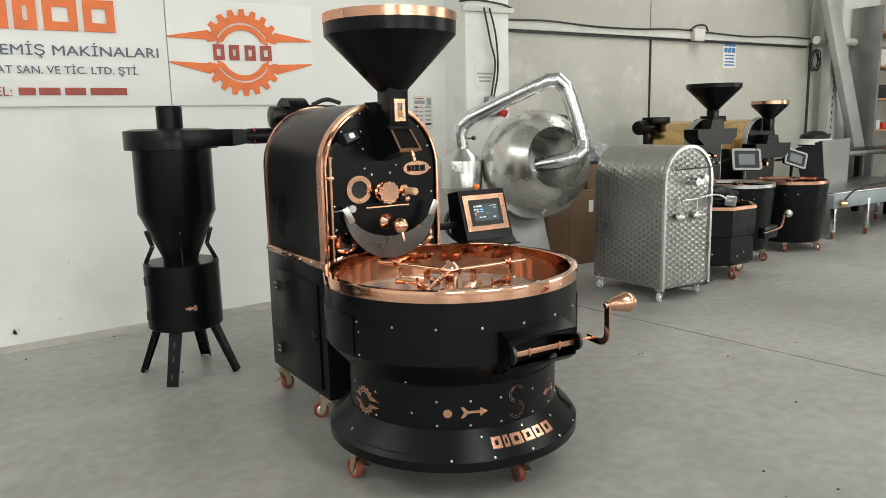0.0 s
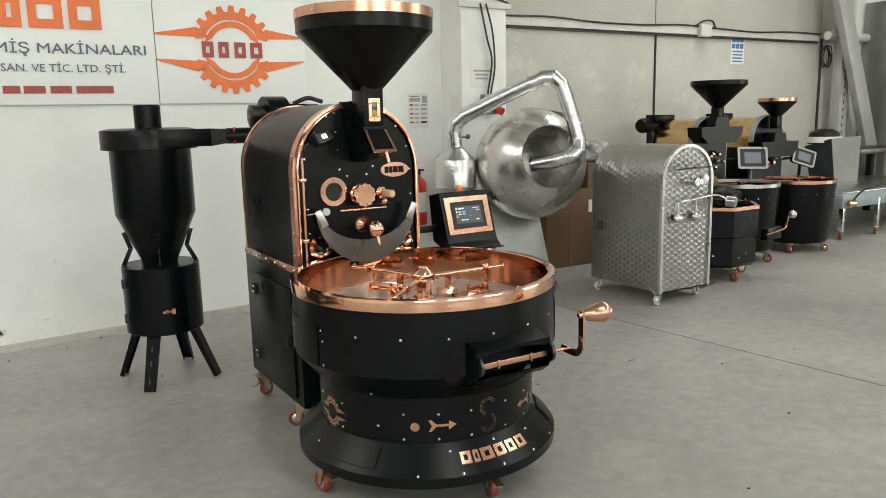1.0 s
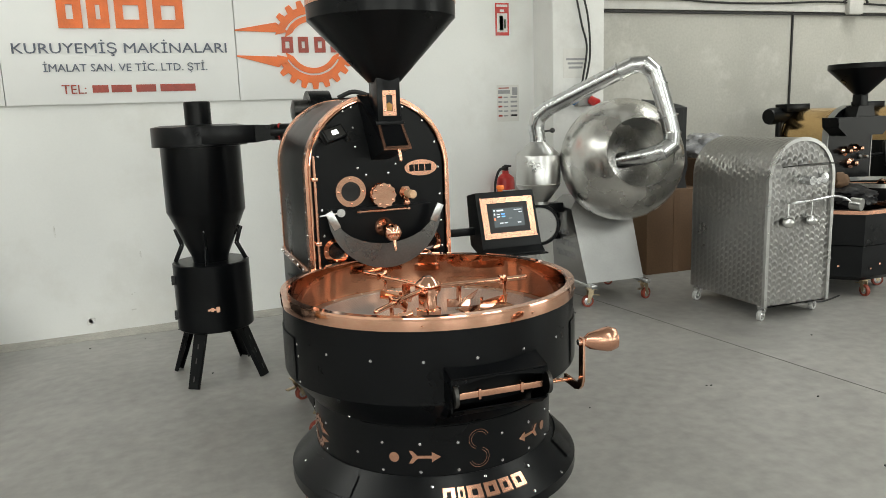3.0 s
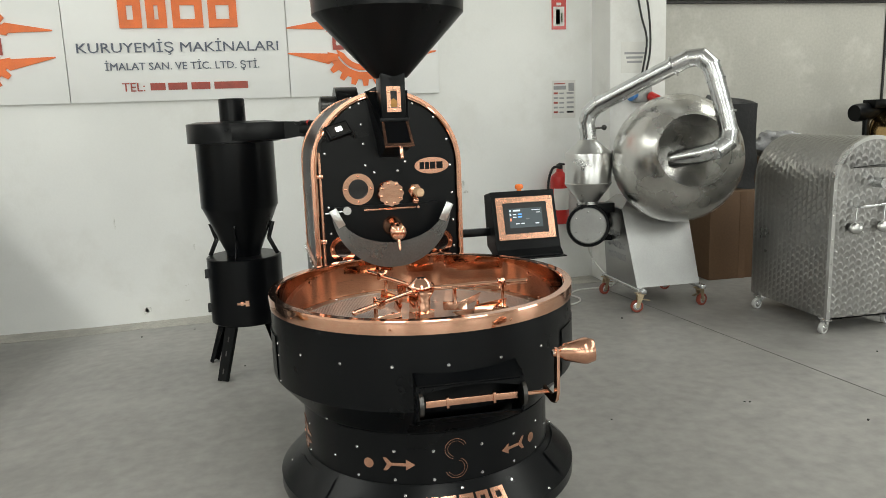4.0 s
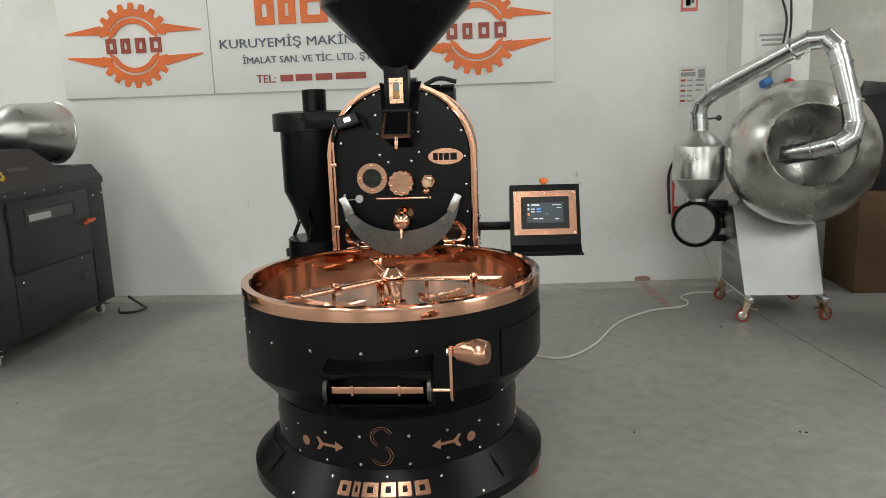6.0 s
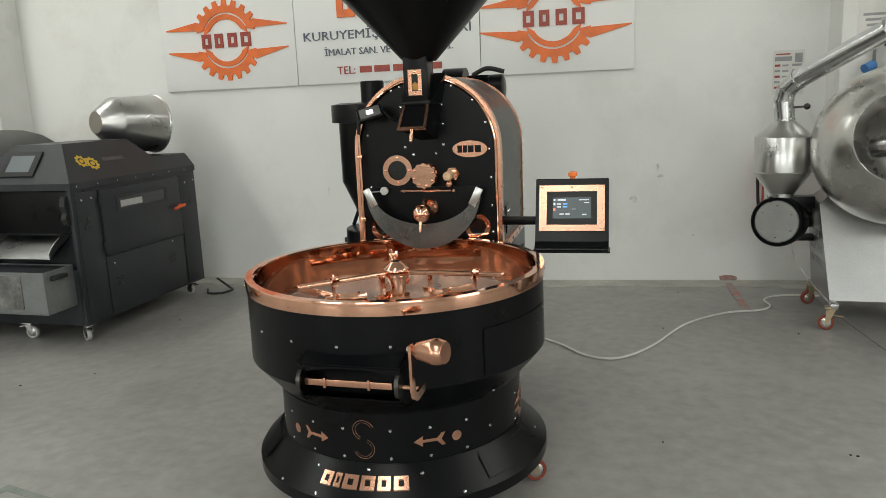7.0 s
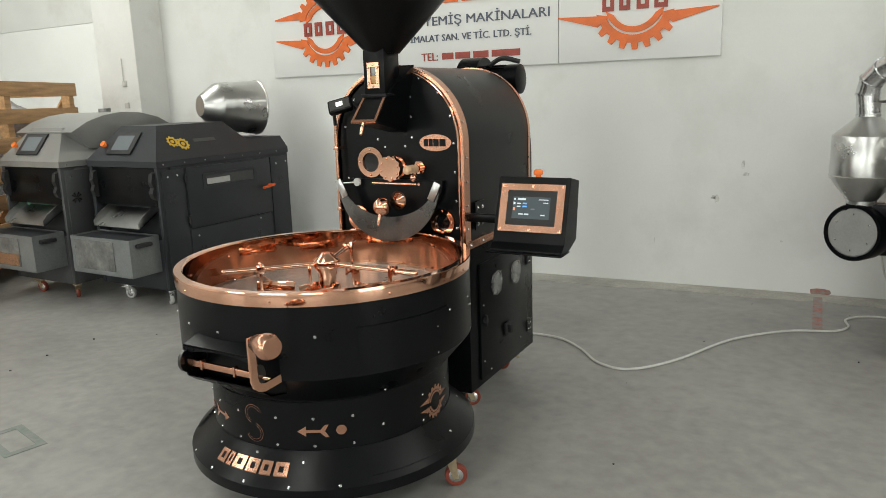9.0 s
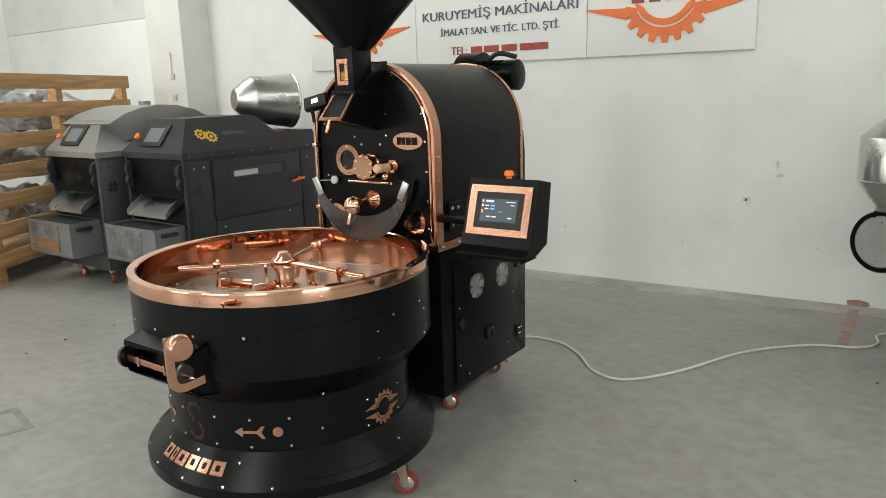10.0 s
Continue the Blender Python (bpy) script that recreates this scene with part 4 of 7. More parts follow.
def stir_arm(ang, length, paddle_r, paddle_turn, low):
    d = Vector((math.cos(radians(ang)), math.sin(radians(ang)), 0))
    c = Vector((TX, TY, 0.815))
    bm = B()
    rod(bm, c + d * 0.03, c + d * length, 0.0095, 14)
    ball(bm, c + d * length, 0.0095, 12)
    arm = part("stirring_arm", bm, COPPER, tray, "copper stirring arm")
    mp = Matrix.Translation(c + d * paddle_r) @ pose(0, 0, 0, 0, 0, ang)
    bm = B()
    box(bm, -0.014, 0.014, -0.014, 0.014, -0.016, 0.016, 0.003, mp)
    box(bm, -0.005, 0.005, -0.024, -0.013, -0.092, 0.022, 0.001, mp)
    box(bm, -0.10, 0.005, -0.024, -0.016, -0.094, -0.084, 0.001, mp)
    box(bm, -0.10, -0.09, -0.024, -0.016, -0.094, -0.055, 0.001, mp)
    part("bracket", bm, COPPER, arm)
    bm = B()
    box(bm, -0.075, 0.075, -0.0015, 0.0015, -0.018, 0.020, 0.001, mp @ Matrix.Translation((-0.05, -0.03, -0.078)) @ pose(0, 0, 0, 14, 0, paddle_turn))
    part("paddle", bm, COPPER, arm)
    bm = B()
    box(bm, -0.045, 0.045, -0.0015, 0.0015, -0.020, 0.016, 0.001, mp @ Matrix.Translation((-0.17, 0.03, -0.08)) @ pose(0, 0, 0, 16, 0, low))
    box(bm, -0.18, -0.17, -0.004, 0.03, -0.07, 0.0, 0.001, mp)
    part("inner_paddle", bm, COPPER, arm)


stir_arm(-1, 0.395, 0.30, 25, -20)
stir_arm(-135.5, 0.37, 0.24, -25, 30)
stir_arm(112, 0.40, 0.29, 20, -15)
for (ax, ay), (bx, by) in (((1.578, 2.991), (1.845, 2.85)), ((2.153, 2.988), (2.262, 3.107))):
    bm = B()
    d = Vector((bx - ax, by - ay, 0))
    box(bm, 0.0, d.length, -0.0015, 0.0015, -0.028, 0.012, 0.001, Matrix.Translation((ax, ay, 0.733)) @ pose(0, 0, 0, 0, 0, math.degrees(math.atan2(d.y, d.x))) @ pose(0, 0, 0, 28, 0, 0))
    part("scraper_blade", bm, COPPER, tray, "long copper scraper blade")
# outlet box with its copper gate bar and crank
bm = B()
prof = [(2.46, 0.697), (2.36, 0.668), (2.352, 0.60), (2.365, 0.56), (2.40, 0.533), (2.47, 0.515)]
side = Matrix(((0, 0, 1, 0), (1, 0, 0, 0), (0, 1, 0, 0), (0, 0, 0, 1)))
for x in (1.876, 2.192):
    slab(bm, prof, x, x + 0.006, side)
slab(bm, [(2.46, 0.697), (2.36, 0.668), (2.361, 0.663), (2.46, 0.692)], 1.876, 2.198, side)
slab(bm, [(2.365, 0.56), (2.40, 0.533), (2.47, 0.515), (2.47, 0.52), (2.402, 0.538), (2.369, 0.563)], 1.876, 2.198, side)
arc = [(1.88, 0.662)] + [(1.88 + 0.315 * i / 16, 0.640 + 0.018 * math.sin(math.pi * i / 16)) for i in range(17)] + [(2.195, 0.662)]
slab(bm, arc, 0.0, 0.003, facing(0, 2.362, 0))
outlet = part("outlet_box", bm, BLACK, tray, "black outlet spout box")
bm = B()
box(bm, 1.90, 2.175, 2.350, 2.360, 0.604, 0.624, 0.001)
for x in (1.96, 2.10):
    box(bm, x, x + 0.008, 2.346, 2.364, 0.598, 0.630, 0.001)
part("gate_bar", bm, COPPER_BR, outlet, "copper gate bar")
for x in (1.880, 2.188):
    bm = B()
    slab(bm, circle(0.028, 20, 0, 0, 0.036), 0.0, 0.012, Matrix.Translation((x, 2.356, 0.614)) @ pose(0, 0, 0, 90, 0, 90))
    part("bearing", bm, STEEL_DARK, outlet)
bm = B()
rod(bm, (2.19, 2.355, 0.614), (2.268, 2.353, 0.614), 0.0065, 12)
line = [Vector((y, z, 0)) for y, z in ((2.374, 0.614), (2.335, 0.612), (2.306, 0.611), (2.287, 0.616), (2.275, 0.627), (2.269, 0.644), (2.268, 0.68), (2.268, 0.772))]
left, right = [], []
for i, c in enumerate(line):
    d = (line[min(i + 1, len(line) - 1)] - line[max(i - 1, 0)]).normalized() * 0.0125
    left.append((c.x - d.y, c.y + d.x))
    right.append((c.x + d.y, c.y - d.x))
slab_strip(bm, left, right, 2.262, 2.270, side)
crank = part("crank", bm, COPPER, tray, "bent flat copper crank strap")
bm = B()
lathe(bm, [(0, -0.012), (0.010, -0.012), (0.012, 0.0), (0.016, 0.012), (0.024, 0.02), (0.037, 0.072), (0.038, 0.082), (0.031, 0.104), (0.029, 0.106), (0, 0.107)], 28, aim((2.268, 2.272, 0.758), (2.366, 2.246, 0.764)))
part("crank_knob", bm, COPPER_BR, crank, "brushed copper conical knob")
bm = B()
lathe(bm, [(0, 0), (0.009, 0), (0.009, 0.008), (0, 0.009)], 6, aim((2.262, 2.272, 0.758), (2.0, 2.272, 0.758)))
part("crank_nut", bm, BOLT, crank)
# neck, foot cone and their trim
bm = B()
lathe(bm, [(0.442, 0.47), (0.442, 0.275), (0.38, 0.275), (0.38, 0.47)], 96, tm, closed=True)
neck_t = part("neck", bm, BLACK, tray)
bm = B()
lathe(bm, [(0.444, 0.284), (0.448, 0.280), (TR, 0.192), (TR, 0.155), (TR - 0.01, 0.15), (0.38, 0.15), (0.38, 0.275)], 96, tm, closed=True)
foot = part("foot_cone", bm, BLACK, tray)
bm = B()
lathe(bm, [(0.4425, 0.288), (0.4455, 0.288), (0.4455, 0.455), (0.4425, 0.455)], 60, tm, closed=True, a0=-140.5, a1=-33)
part("front_panel", bm, BLACK, neck_t)


def wrapped(bm, ang, z, r=0.4465):
    """Bends flat work (u, v, w) round the neck at an angle and height."""
    for v in bm.verts:
        a = radians(ang) + v.co.x / r
        rr = r + v.co.z
        v.co = Vector((TX + rr * math.cos(a), TY + rr * math.sin(a), z + v.co.y))
    return bm


def arrow(bm, flip):
    for quad in (((-0.042, 0.0), (-0.055, 0.022), (-0.043, 0.022), (-0.026, 0.004)), ((-0.042, 0.0), (-0.026, -0.004), (-0.043, -0.022), (-0.055, -0.022)), ((-0.042, -0.005), (0.022, -0.005), (0.022, 0.005), (-0.042, 0.005)), ((0.02, -0.018), (0.05, 0.0), (0.02, 0.018))):
        slab(bm, [(u * flip, v) for u, v in quad], 0.0, 0.002)
    return bm


for ang, z, kind in ((-124.7, 0.352, "dot"), (-111.3, 0.355, "arrow"), (-61.2, 0.355, "worra"), (-49, 0.355, "dot")):
    bm = B()
    if kind == "dot":
        slab(bm, circle(0.017, 20), 0.0, 0.002)
    else:
        arrow(bm, 1 if kind == "arrow" else -1)
    part("inlay", wrapped(bm, ang, z), COPPER_BR, neck_t, "copper inlay")
for ang in (-175, 2):
    for up in (1, -1):
        bm = B()
        gear_half(bm, 0.062, 0.03, 7, up, Matrix(), 0.0, 0.002, 0.008)
        for s in (-1, 1):
            slab(bm, [(s * 0.045, up * 0.008), (s * 0.095, up * 0.012), (s * 0.05, up * 0.026)], 0.0, 0.002)
        part("gear_inlay", wrapped(bm, ang, 0.345, 0.4425), COPPER_BR, neck_t, "copper gear inlay")
for k, (a0, a1, cz) in enumerate(((20, 250, 0.032), (-160, 70, -0.032))):
    for rad in (0.034, 0.026):
        bm = B()
        line_o = [(rad * 1.05 * math.cos(radians(a0 + (a1 - a0) * i / 24)), cz + rad * math.sin(radians(a0 + (a1 - a0) * i / 24))) for i in range(25)]
        line_i = [(u * 0.965, cz + (v - cz) * 0.965) for u, v in line_o]
        slab_strip(bm, line_o, line_i, 0.0, 0.0008, Matrix())
        part("scroll_inlay", wrapped(bm, -88.3, 0.367), COPPER_BR, neck_t, "thin copper scroll inlay")
for a0, a1 in ((-172, -141), (-40, -9)):
    bm = B()
    lathe(bm, [(0.462, 0.2700), (0.520, 0.2125), (0.522, 0.2145), (0.464, 0.2720)], 20, tm, closed=True, a0=a0, a1=a1)
    part("hatch", bm, BLACK, foot, "screwed black hatch plate")
for a0, a1 in ((-212, -166), (-42, -4)):
    bm = B()
    lathe(bm, [(TR - 0.002, 0.575), (TR + 0.001, 0.575), (TR + 0.001, 0.725), (TR - 0.002, 0.725)], 20, tm, closed=True, a0=a0, a1=a1)
    part("side_hatch", bm, BLACK, body, "screwed black side hatch")
# inlaid blocks on the foot cone
for i, (u, w) in enumerate(((-105.0, 4.8), (-99.3, 2.8), (-95.6, 6.1), (-88.6, 5.6), (-82.1, 5.0), (-76.0, 5.7))):
    bm = B()
    for g, s0, s1 in (((0.0, 0.30), 0.28, 0.64), ((0.66, 0.98), 0.28, 0.64), ((0.30, 0.66), 0.28, 0.37), ((0.30, 0.66), 0.55, 0.64)):
        lines = []
        for s in (s0, s1):
            r, z = 0.448 + s * (TR - 0.448), 0.280 - s * 0.088
            lines.append([(TX + (r + 0.002) * math.cos(radians(u + w * (g[0] + (g[1] - g[0]) * k / 4))), TY + (r + 0.002) * math.sin(radians(u + w * (g[0] + (g[1] - g[0]) * k / 4))), z + 0.002) for k in range(5)])
        a, b = [[bm.verts.new(p) for p in l] for l in lines]
        c, d = [[bm.verts.new(Vector(p) - Vector((0, 0, 0.004))) for p in l] for l in lines]
        for p, q in ((a, b), (c, d), (a, c), (b, d)):
            for k in range(4):
                bm.faces.new((p[k], p[k + 1], q[k + 1], q[k]))
        for k in (0, 4):
            bm.faces.new((a[k], b[k], d[k], c[k]))
    part("inlay_block", bm, COPPER_BR, foot, "copper inlay block")


def round_bolts(angles, r, z, parent):
    repeat("bolt", BOLT_MESH, parent, [aim((TX + r * math.cos(radians(a)), TY + r * math.sin(radians(a)), z), (TX + 9 * math.cos(radians(a)), TY + 9 * math.sin(radians(a)), z)) for a in angles])


round_bolts(range(-182, 30, 18), TR - 0.003, 0.706, body)
for z in (0.668, 0.578):
    round_bolts((-196, -163, -10, 20), TR - 0.002, z, body)
for z in (0.398, 0.302):
    round_bolts((-130, -113.5, -97.5, -77, -60.5, -44), 0.4455, z, neck_t)
    round_bolts((-187, -165.5, -8, 14), 0.442, z, neck_t)
round_bolts((-143, -30.5), 0.442, 0.345, neck_t)
round_bolts((-145, -29.6), 0.456, 0.472, body)
for a, z in ((-177, 0.231), (-142.5, 0.252), (-109, 0.261), (-86.5, 0.270), (-65, 0.258), (-31, 0.251), (3, 0.233), (34, 0.256), (-105, 0.200), (-87, 0.200), (-69, 0.200), (-123, 0.200), (-51, 0.200)):
    r = TR - (z - 0.192) / 0.088 * (TR - 0.448)
    c, d = math.cos(radians(a)), math.sin(radians(a))
    repeat("bolt", BOLT_MESH, foot, [aim((TX + r * c, TY + r * d, z), (TX + (r + 0.7) * c, TY + (r + 0.7) * d, z + 0.7))])
for cx, cy, tn in ((1.53, 2.93, 100), (2.06, 2.53, 80), (2.47, 3.0, 30), (1.95, 3.30, 10)):
    caster(tray, cx, cy, 0.151, 0.042, WHEEL, tn)


# ---- cyclone ----
CX, CY = 1.280, 4.757
cyc = thing("dust_cyclone", "black sheet-metal cyclone on a drum with four splayed legs", "cyclone", pose(CX, CY, 0))
cm = pose(CX, CY, 0)
bm = B()
lathe(bm, [(0, 1.565), (0.066, 1.565), (0.071, 1.56), (0.071, 1.435), (0.20, 1.44), (0.252, 1.43), (0.255, 1.425), (0.255, 1.325), (0.22, 1.322)], 56, cm)
part("cap", bm, BLACK, cyc)
bm = B()
lathe(bm, [(0.215, 1.325), (0.215, 0.965), (0.205, 0.945), (0.10, 0.70), (0.095, 0.665)], 56, cm)
shell = part("cone_body", bm, BLACK, cyc)
bm = B()
box(bm, CX, 1.56, CY - 0.255, CY - 0.12, 1.335, 1.43, 0.003)
inlet = part("inlet", bm, BLACK, cyc, "tapered black inlet duct")
bm = B()
a = [bm.verts.new(v) for v in ((1.56, CY - 0.255, 1.335), (1.56, CY - 0.12, 1.335), (1.56, CY - 0.12, 1.43), (1.56, CY - 0.255, 1.43))]
b = [bm.verts.new(v) for v in ((1.66, 4.49, 1.35), (1.66, 4.57, 1.35), (1.66, 4.57, 1.425), (1.66, 4.49, 1.425))]
for i in range(4):
    bm.faces.new((a[i], a[(i + 1) % 4], b[(i + 1) % 4], b[i]))
part("taper", bm, BLACK, inlet)
bm = B()
tube(bm, [(1.65, 4.53, 1.387), (1.75, 4.50, 1.387), (1.83, 4.46, 1.387)], 0.044, 18)
part("duct", bm, BLACK, inlet)
bm = B()
lathe(bm, [(0.0455, 0), (0.0475, 0), (0.0475, 0.01), (0.0455, 0.01)], 24, aim((1.69, 4.523, 1.387), (1.75, 4.50, 1.387)), closed=True)
part("clamp", bm, RED, inlet, "red clamp band")
bm = B()
lathe(bm, [(0, 0.675), (0.205, 0.675), (0.211, 0.67), (0.211, 0.30), (0.206, 0.294), (0, 0.294)], 56, cm)
drum = part("drum", bm, BLACK, cyc)
bm = B()
slab(bm, circle(0.012, 16), 0.0, 0.006, facing(CX, CY - 0.2115, 0.432) @ pose(-0.02, 0, 0))
slab(bm, rect(-0.045, 0.02, -0.006, 0.006), 0.004, 0.008, facing(CX, CY - 0.2115, 0.432))
slab(bm, rect(0.0, 0.02, -0.016, 0.016), 0.004, 0.01, facing(CX, CY - 0.2115, 0.432))
part("drum_latch", bm, COPPER, drum, "small copper inlay latch")
for z in (0.36, 0.56):
    bm = B()
    box(bm, CX - 0.222, CX - 0.20, CY - 0.06, CY - 0.03, z, z + 0.05, 0.003)
    part("hinge", bm, BLACK_SOFT, drum)
for fx, fy in ((1.118, 4.505), (1.035, 4.915), (1.525, 4.588), (1.445, 5.02)):
    d = (Vector((fx, fy, 0)) - Vector((CX, CY, 0))).normalized()
    top = Vector((CX, CY, 0.30)) + d * 0.175
    ml = aim((fx, fy, 0.0), top)
    h = (top - Vector((fx, fy, 0))).length
    ang = math.degrees(math.atan2(d.y, d.x))
    bm = B()
    ml = Matrix.Translation((fx, fy, 0)) @ pose(0, 0, 0, 0, 0, ang) @ pose(0, 0, 0, 0, -math.degrees(math.atan2(math.hypot(top.x - fx, top.y - fy), 0.30)), 0)
    slab(bm, [(-0.028, 0.006), (0.028, 0.006), (0.036, h), (-0.036, h)], -0.003, 0.003, ml @ pose(0, 0, 0, 90, 0, 90))
    for s in (-1, 1):
        slab(bm, [(-0.022, 0.006), (0.0, 0.006), (0.0, h), (-0.03, h)], s * 0.028 - 0.002, s * 0.028 + 0.002, ml @ pose(0, 0, 0, 90, 0, 0))
    leg = part("leg", bm, BLACK, cyc)
    for zz in (0.06, 0.16, 0.24):
        bm = B()
        slab(bm, rect(-0.0035, 0.0035, zz - 0.015, zz + 0.015), 0.0032, 0.004, ml @ pose(0, 0, 0, 90, 0, 90))
        part("slot", bm, STEEL_DARK, leg)
for a in (-100, -10, 80, 170):
    d = Vector((math.cos(radians(a)), math.sin(radians(a)), 0))
    bm = B()
    p0, p1 = Vector((CX, CY, 0.675)) + d * 0.195, Vector((CX, CY, 0.86)) + d * 0.178
    mid = Vector((CX, CY, 0.77)) + d * 0.15
    for u, v in ((p0, mid), (mid, p1)):
        box(bm, -0.012, 0.012, -0.003, 0.003, 0, (v - u).length + 0.004, 0.001, aim(u, v) @ pose(0, 0, 0, 0, 0, 90))
    br = part("brace", bm, BLACK, cyc)
    repeat("bolt", BOLT_MESH, br, [aim(p1, p1 + d), aim(mid, mid + d)])


# ---- nut roasting pan ----
pan = thing("nut_roasting_pan", "stainless steel tilted roasting pan with hot-air ducts on an orange-wheeled stand", "roasting pan", pose(4.2, 5.4, 0))
PC, PR, MOUTH = Vector((4.270, 5.185, 1.075)), 0.452, 33.5 / 180
pd = Vector((-0.19, -0.93, 0.185)).normalized()
pm = Matrix.Translation(PC) @ pd.to_track_quat("Z", "Y").to_matrix().to_4x4()
prof = []
for i in range(29):
    a = math.pi * (1 - i / 28 * (1 - MOUTH))
    prof.append((max(0.0, PR * math.sin(a)) if i else 0.0, 0.985 * PR * math.cos(a)))
lip = prof[-1]
prof += [(lip[0] - 0.003, lip[1] + 0.006), (lip[0] - 0.008, lip[1] + 0.002)]
prof += [((PR - 0.01) * math.sin(math.pi * (MOUTH + (1 - MOUTH) * i / 20)) if i < 20 else 0.0, 0.985 * (PR - 0.01) * math.cos(math.pi * (MOUTH + (1 - MOUTH) * i / 20))) for i in range(1, 21)]
bm = B()
lathe(bm, prof, 72, pm)
part("pan_sphere", bm, PAN_STEEL, pan, "beaten stainless steel bowl with a round mouth")
bm = B()
a = [bm.verts.new(v) for v in ((3.955, 5.14, 0.165), (4.446, 5.14, 0.165), (4.44, 5.66, 0.165), (3.955, 5.66, 0.165))]
b = [bm.verts.new(v) for v in ((3.90, 5.28, 0.72), (4.41, 5.28, 0.72), (4.41, 5.62, 0.72), (3.90, 5.62, 0.72))]
c = [bm.verts.new(v) for v in ((3.98, 5.34, 0.80), (4.36, 5.34, 0.80), (4.36, 5.56, 0.80), (3.98, 5.56, 0.80))]
bm.faces.new(a), bm.faces.new(c)
for p, q in ((a, b), (b, c)):
    for i in range(4):
        bm.faces.new((p[i], p[(i + 1) % 4], q[(i + 1) % 4], q[i]))
stand = part("stand", bm, STAND_STEEL, pan, "tapered stainless sheet stand")
for row, (body_, w) in enumerate((("NUTS", 0.16), ("ROASTING", 0.30), ("MACHINES", 0.30))):
    t = words(body_, -w / 2, w / 2, -row * 0.085, -row * 0.085 + 0.05, 0.002, 0.01)
    t.transform(Matrix.Translation((3.9215, 5.43, 0.50)) @ Matrix(((0, -0.1, -1, 0), (-1, 0, 0, 0), (0, 1, 0, 0), (0, 0, 0, 1))))
    part("lettering", t, INK, stand, "dark printed words")
for x in (3.965, 4.43):
    bm = B()
    box(bm, x - 0.02, x + 0.02, 5.05, 5.72, 0.14, 0.167, 0.003)
    part("skid", bm, ZINC, pan)
for cx, cy, tn in ((3.955, 5.09, 170), (4.435, 5.115, 20), (3.965, 5.68, 200), (4.43, 5.66, 0)):
    caster(pan, cx, cy, 0.142, 0.045, WHEEL, tn)
# hot-air pot and blower
HP = (3.712, 5.45)
bm = B()
lathe(bm, [(0.056, 1.30), (0.056, 1.225), (0.165, 1.13), (0.168, 1.125), (0.168, 0.915), (0.172, 0.91), (0.165, 0.895), (0.075, 0.775), (0.075, 0.75), (0, 0.75)], 40, pose(*HP, 0))
part("heater_pot", bm, STEEL, pan, "galvanised pot with conical ends")
bm = B()
fm = Matrix.Translation((3.70, 5.42, 0.60)) @ Vector((-0.42, -0.90, 0.05)).to_track_quat("Z", "Y").to_matrix().to_4x4()
lathe(bm, [(0, -0.09), (0.15, -0.09), (0.158, -0.08), (0.158, 0.04), (0.152, 0.052), (0.136, 0.052), (0.136, 0.035), (0, 0.035)], 40, fm)
box(bm, 3.64, 3.90, 5.40, 5.50, 0.685, 0.757, 0.004)
box(bm, 3.84, 4.03, 5.50, 5.56, 0.64, 0.685, 0.004)
box(bm, 3.80, 4.06, 5.50, 5.56, 0.46, 0.50, 0.004)
fan_p = part("blower", bm, BLACK, pan, "black blower housing")
bm = B()
lathe(bm, [(0, 0.048), (0.126, 0.048), (0.133, 0.043), (0.133, 0.034), (0, 0.034)], 36, fm)
cover = part("blower_cover", bm, SILVER, fan_p, "pale round cover plate")
repeat("bolt", BOLT_MESH, cover, [fm @ pose(0.10 * math.cos(radians(a)), 0.10 * math.sin(radians(a)), 0.047) for a in range(30, 390, 60)])
bm = B()
lathe(bm, [(0, 0), (0.062, 0), (0.062, 0.16), (0, 0.16)], 24, aim((3.86, 5.56, 0.60), (4.03, 5.60, 0.60)))
part("motor", bm, STEEL_DARK, fan_p)
duct_pts = [(3.712, 5.45, 1.25), (3.700, 5.45, 1.345), (3.712, 5.435, 1.41), (3.765, 5.385, 1.470), (3.95, 5.20, 1.588), (4.135, 5.01, 1.705), (4.205, 4.955, 1.745), (4.275, 4.905, 1.748), (4.318, 4.86, 1.69), (4.338, 4.83, 1.60), (4.372, 4.765, 1.38), (4.385, 4.735, 1.265), (4.36, 4.71, 1.195), (4.29, 4.715, 1.150), (4.20, 4.80, 1.115), (4.095, 4.93, 1.085)]
bm = B()
lathe(bm, [(0.0575, 0), (0.0615, 0.0), (0.0615, 0.012), (0.0575, 0.012)], 24, pose(3.712, 5.45, 1.225), closed=True)
duct = part("duct_collar", bm, ZINC, pan, "galvanised duct collar")
for p, q in zip(duct_pts, duct_pts[1:]):
    bm = B()
    d = (Vector(q) - Vector(p)).normalized() * 0.012
    rod(bm, Vector(p) - d, Vector(q) + d, 0.058, 22)
    part("duct_segment", bm, ZINC, duct, "galvanised hot-air duct segment")
for k in (1, 2, 3, 5, 6, 7, 8, 9, 10, 11, 12, 13, 14):
    d = (Vector(duct_pts[k + 1]) - Vector(duct_pts[k - 1])).normalized()
    big = k in (5, 10)
    bm = B()
    lathe(bm, [(0.0578, -0.004), (0.072 if big else 0.0635, -0.004), (0.072 if big else 0.0635, 0.004), (0.0578, 0.004)], 24, aim(duct_pts[k], Vector(duct_pts[k]) + d), closed=True)
    part("bead", bm, ZINC, duct)
bm = B()
rod(bm, (3.74, 5.45, 1.30), (3.83, 5.45, 1.305), 0.007)
ball(bm, (3.835, 5.45, 1.305), 0.02, 12)
part("damper_lever", bm, STEEL_DARK, duct)

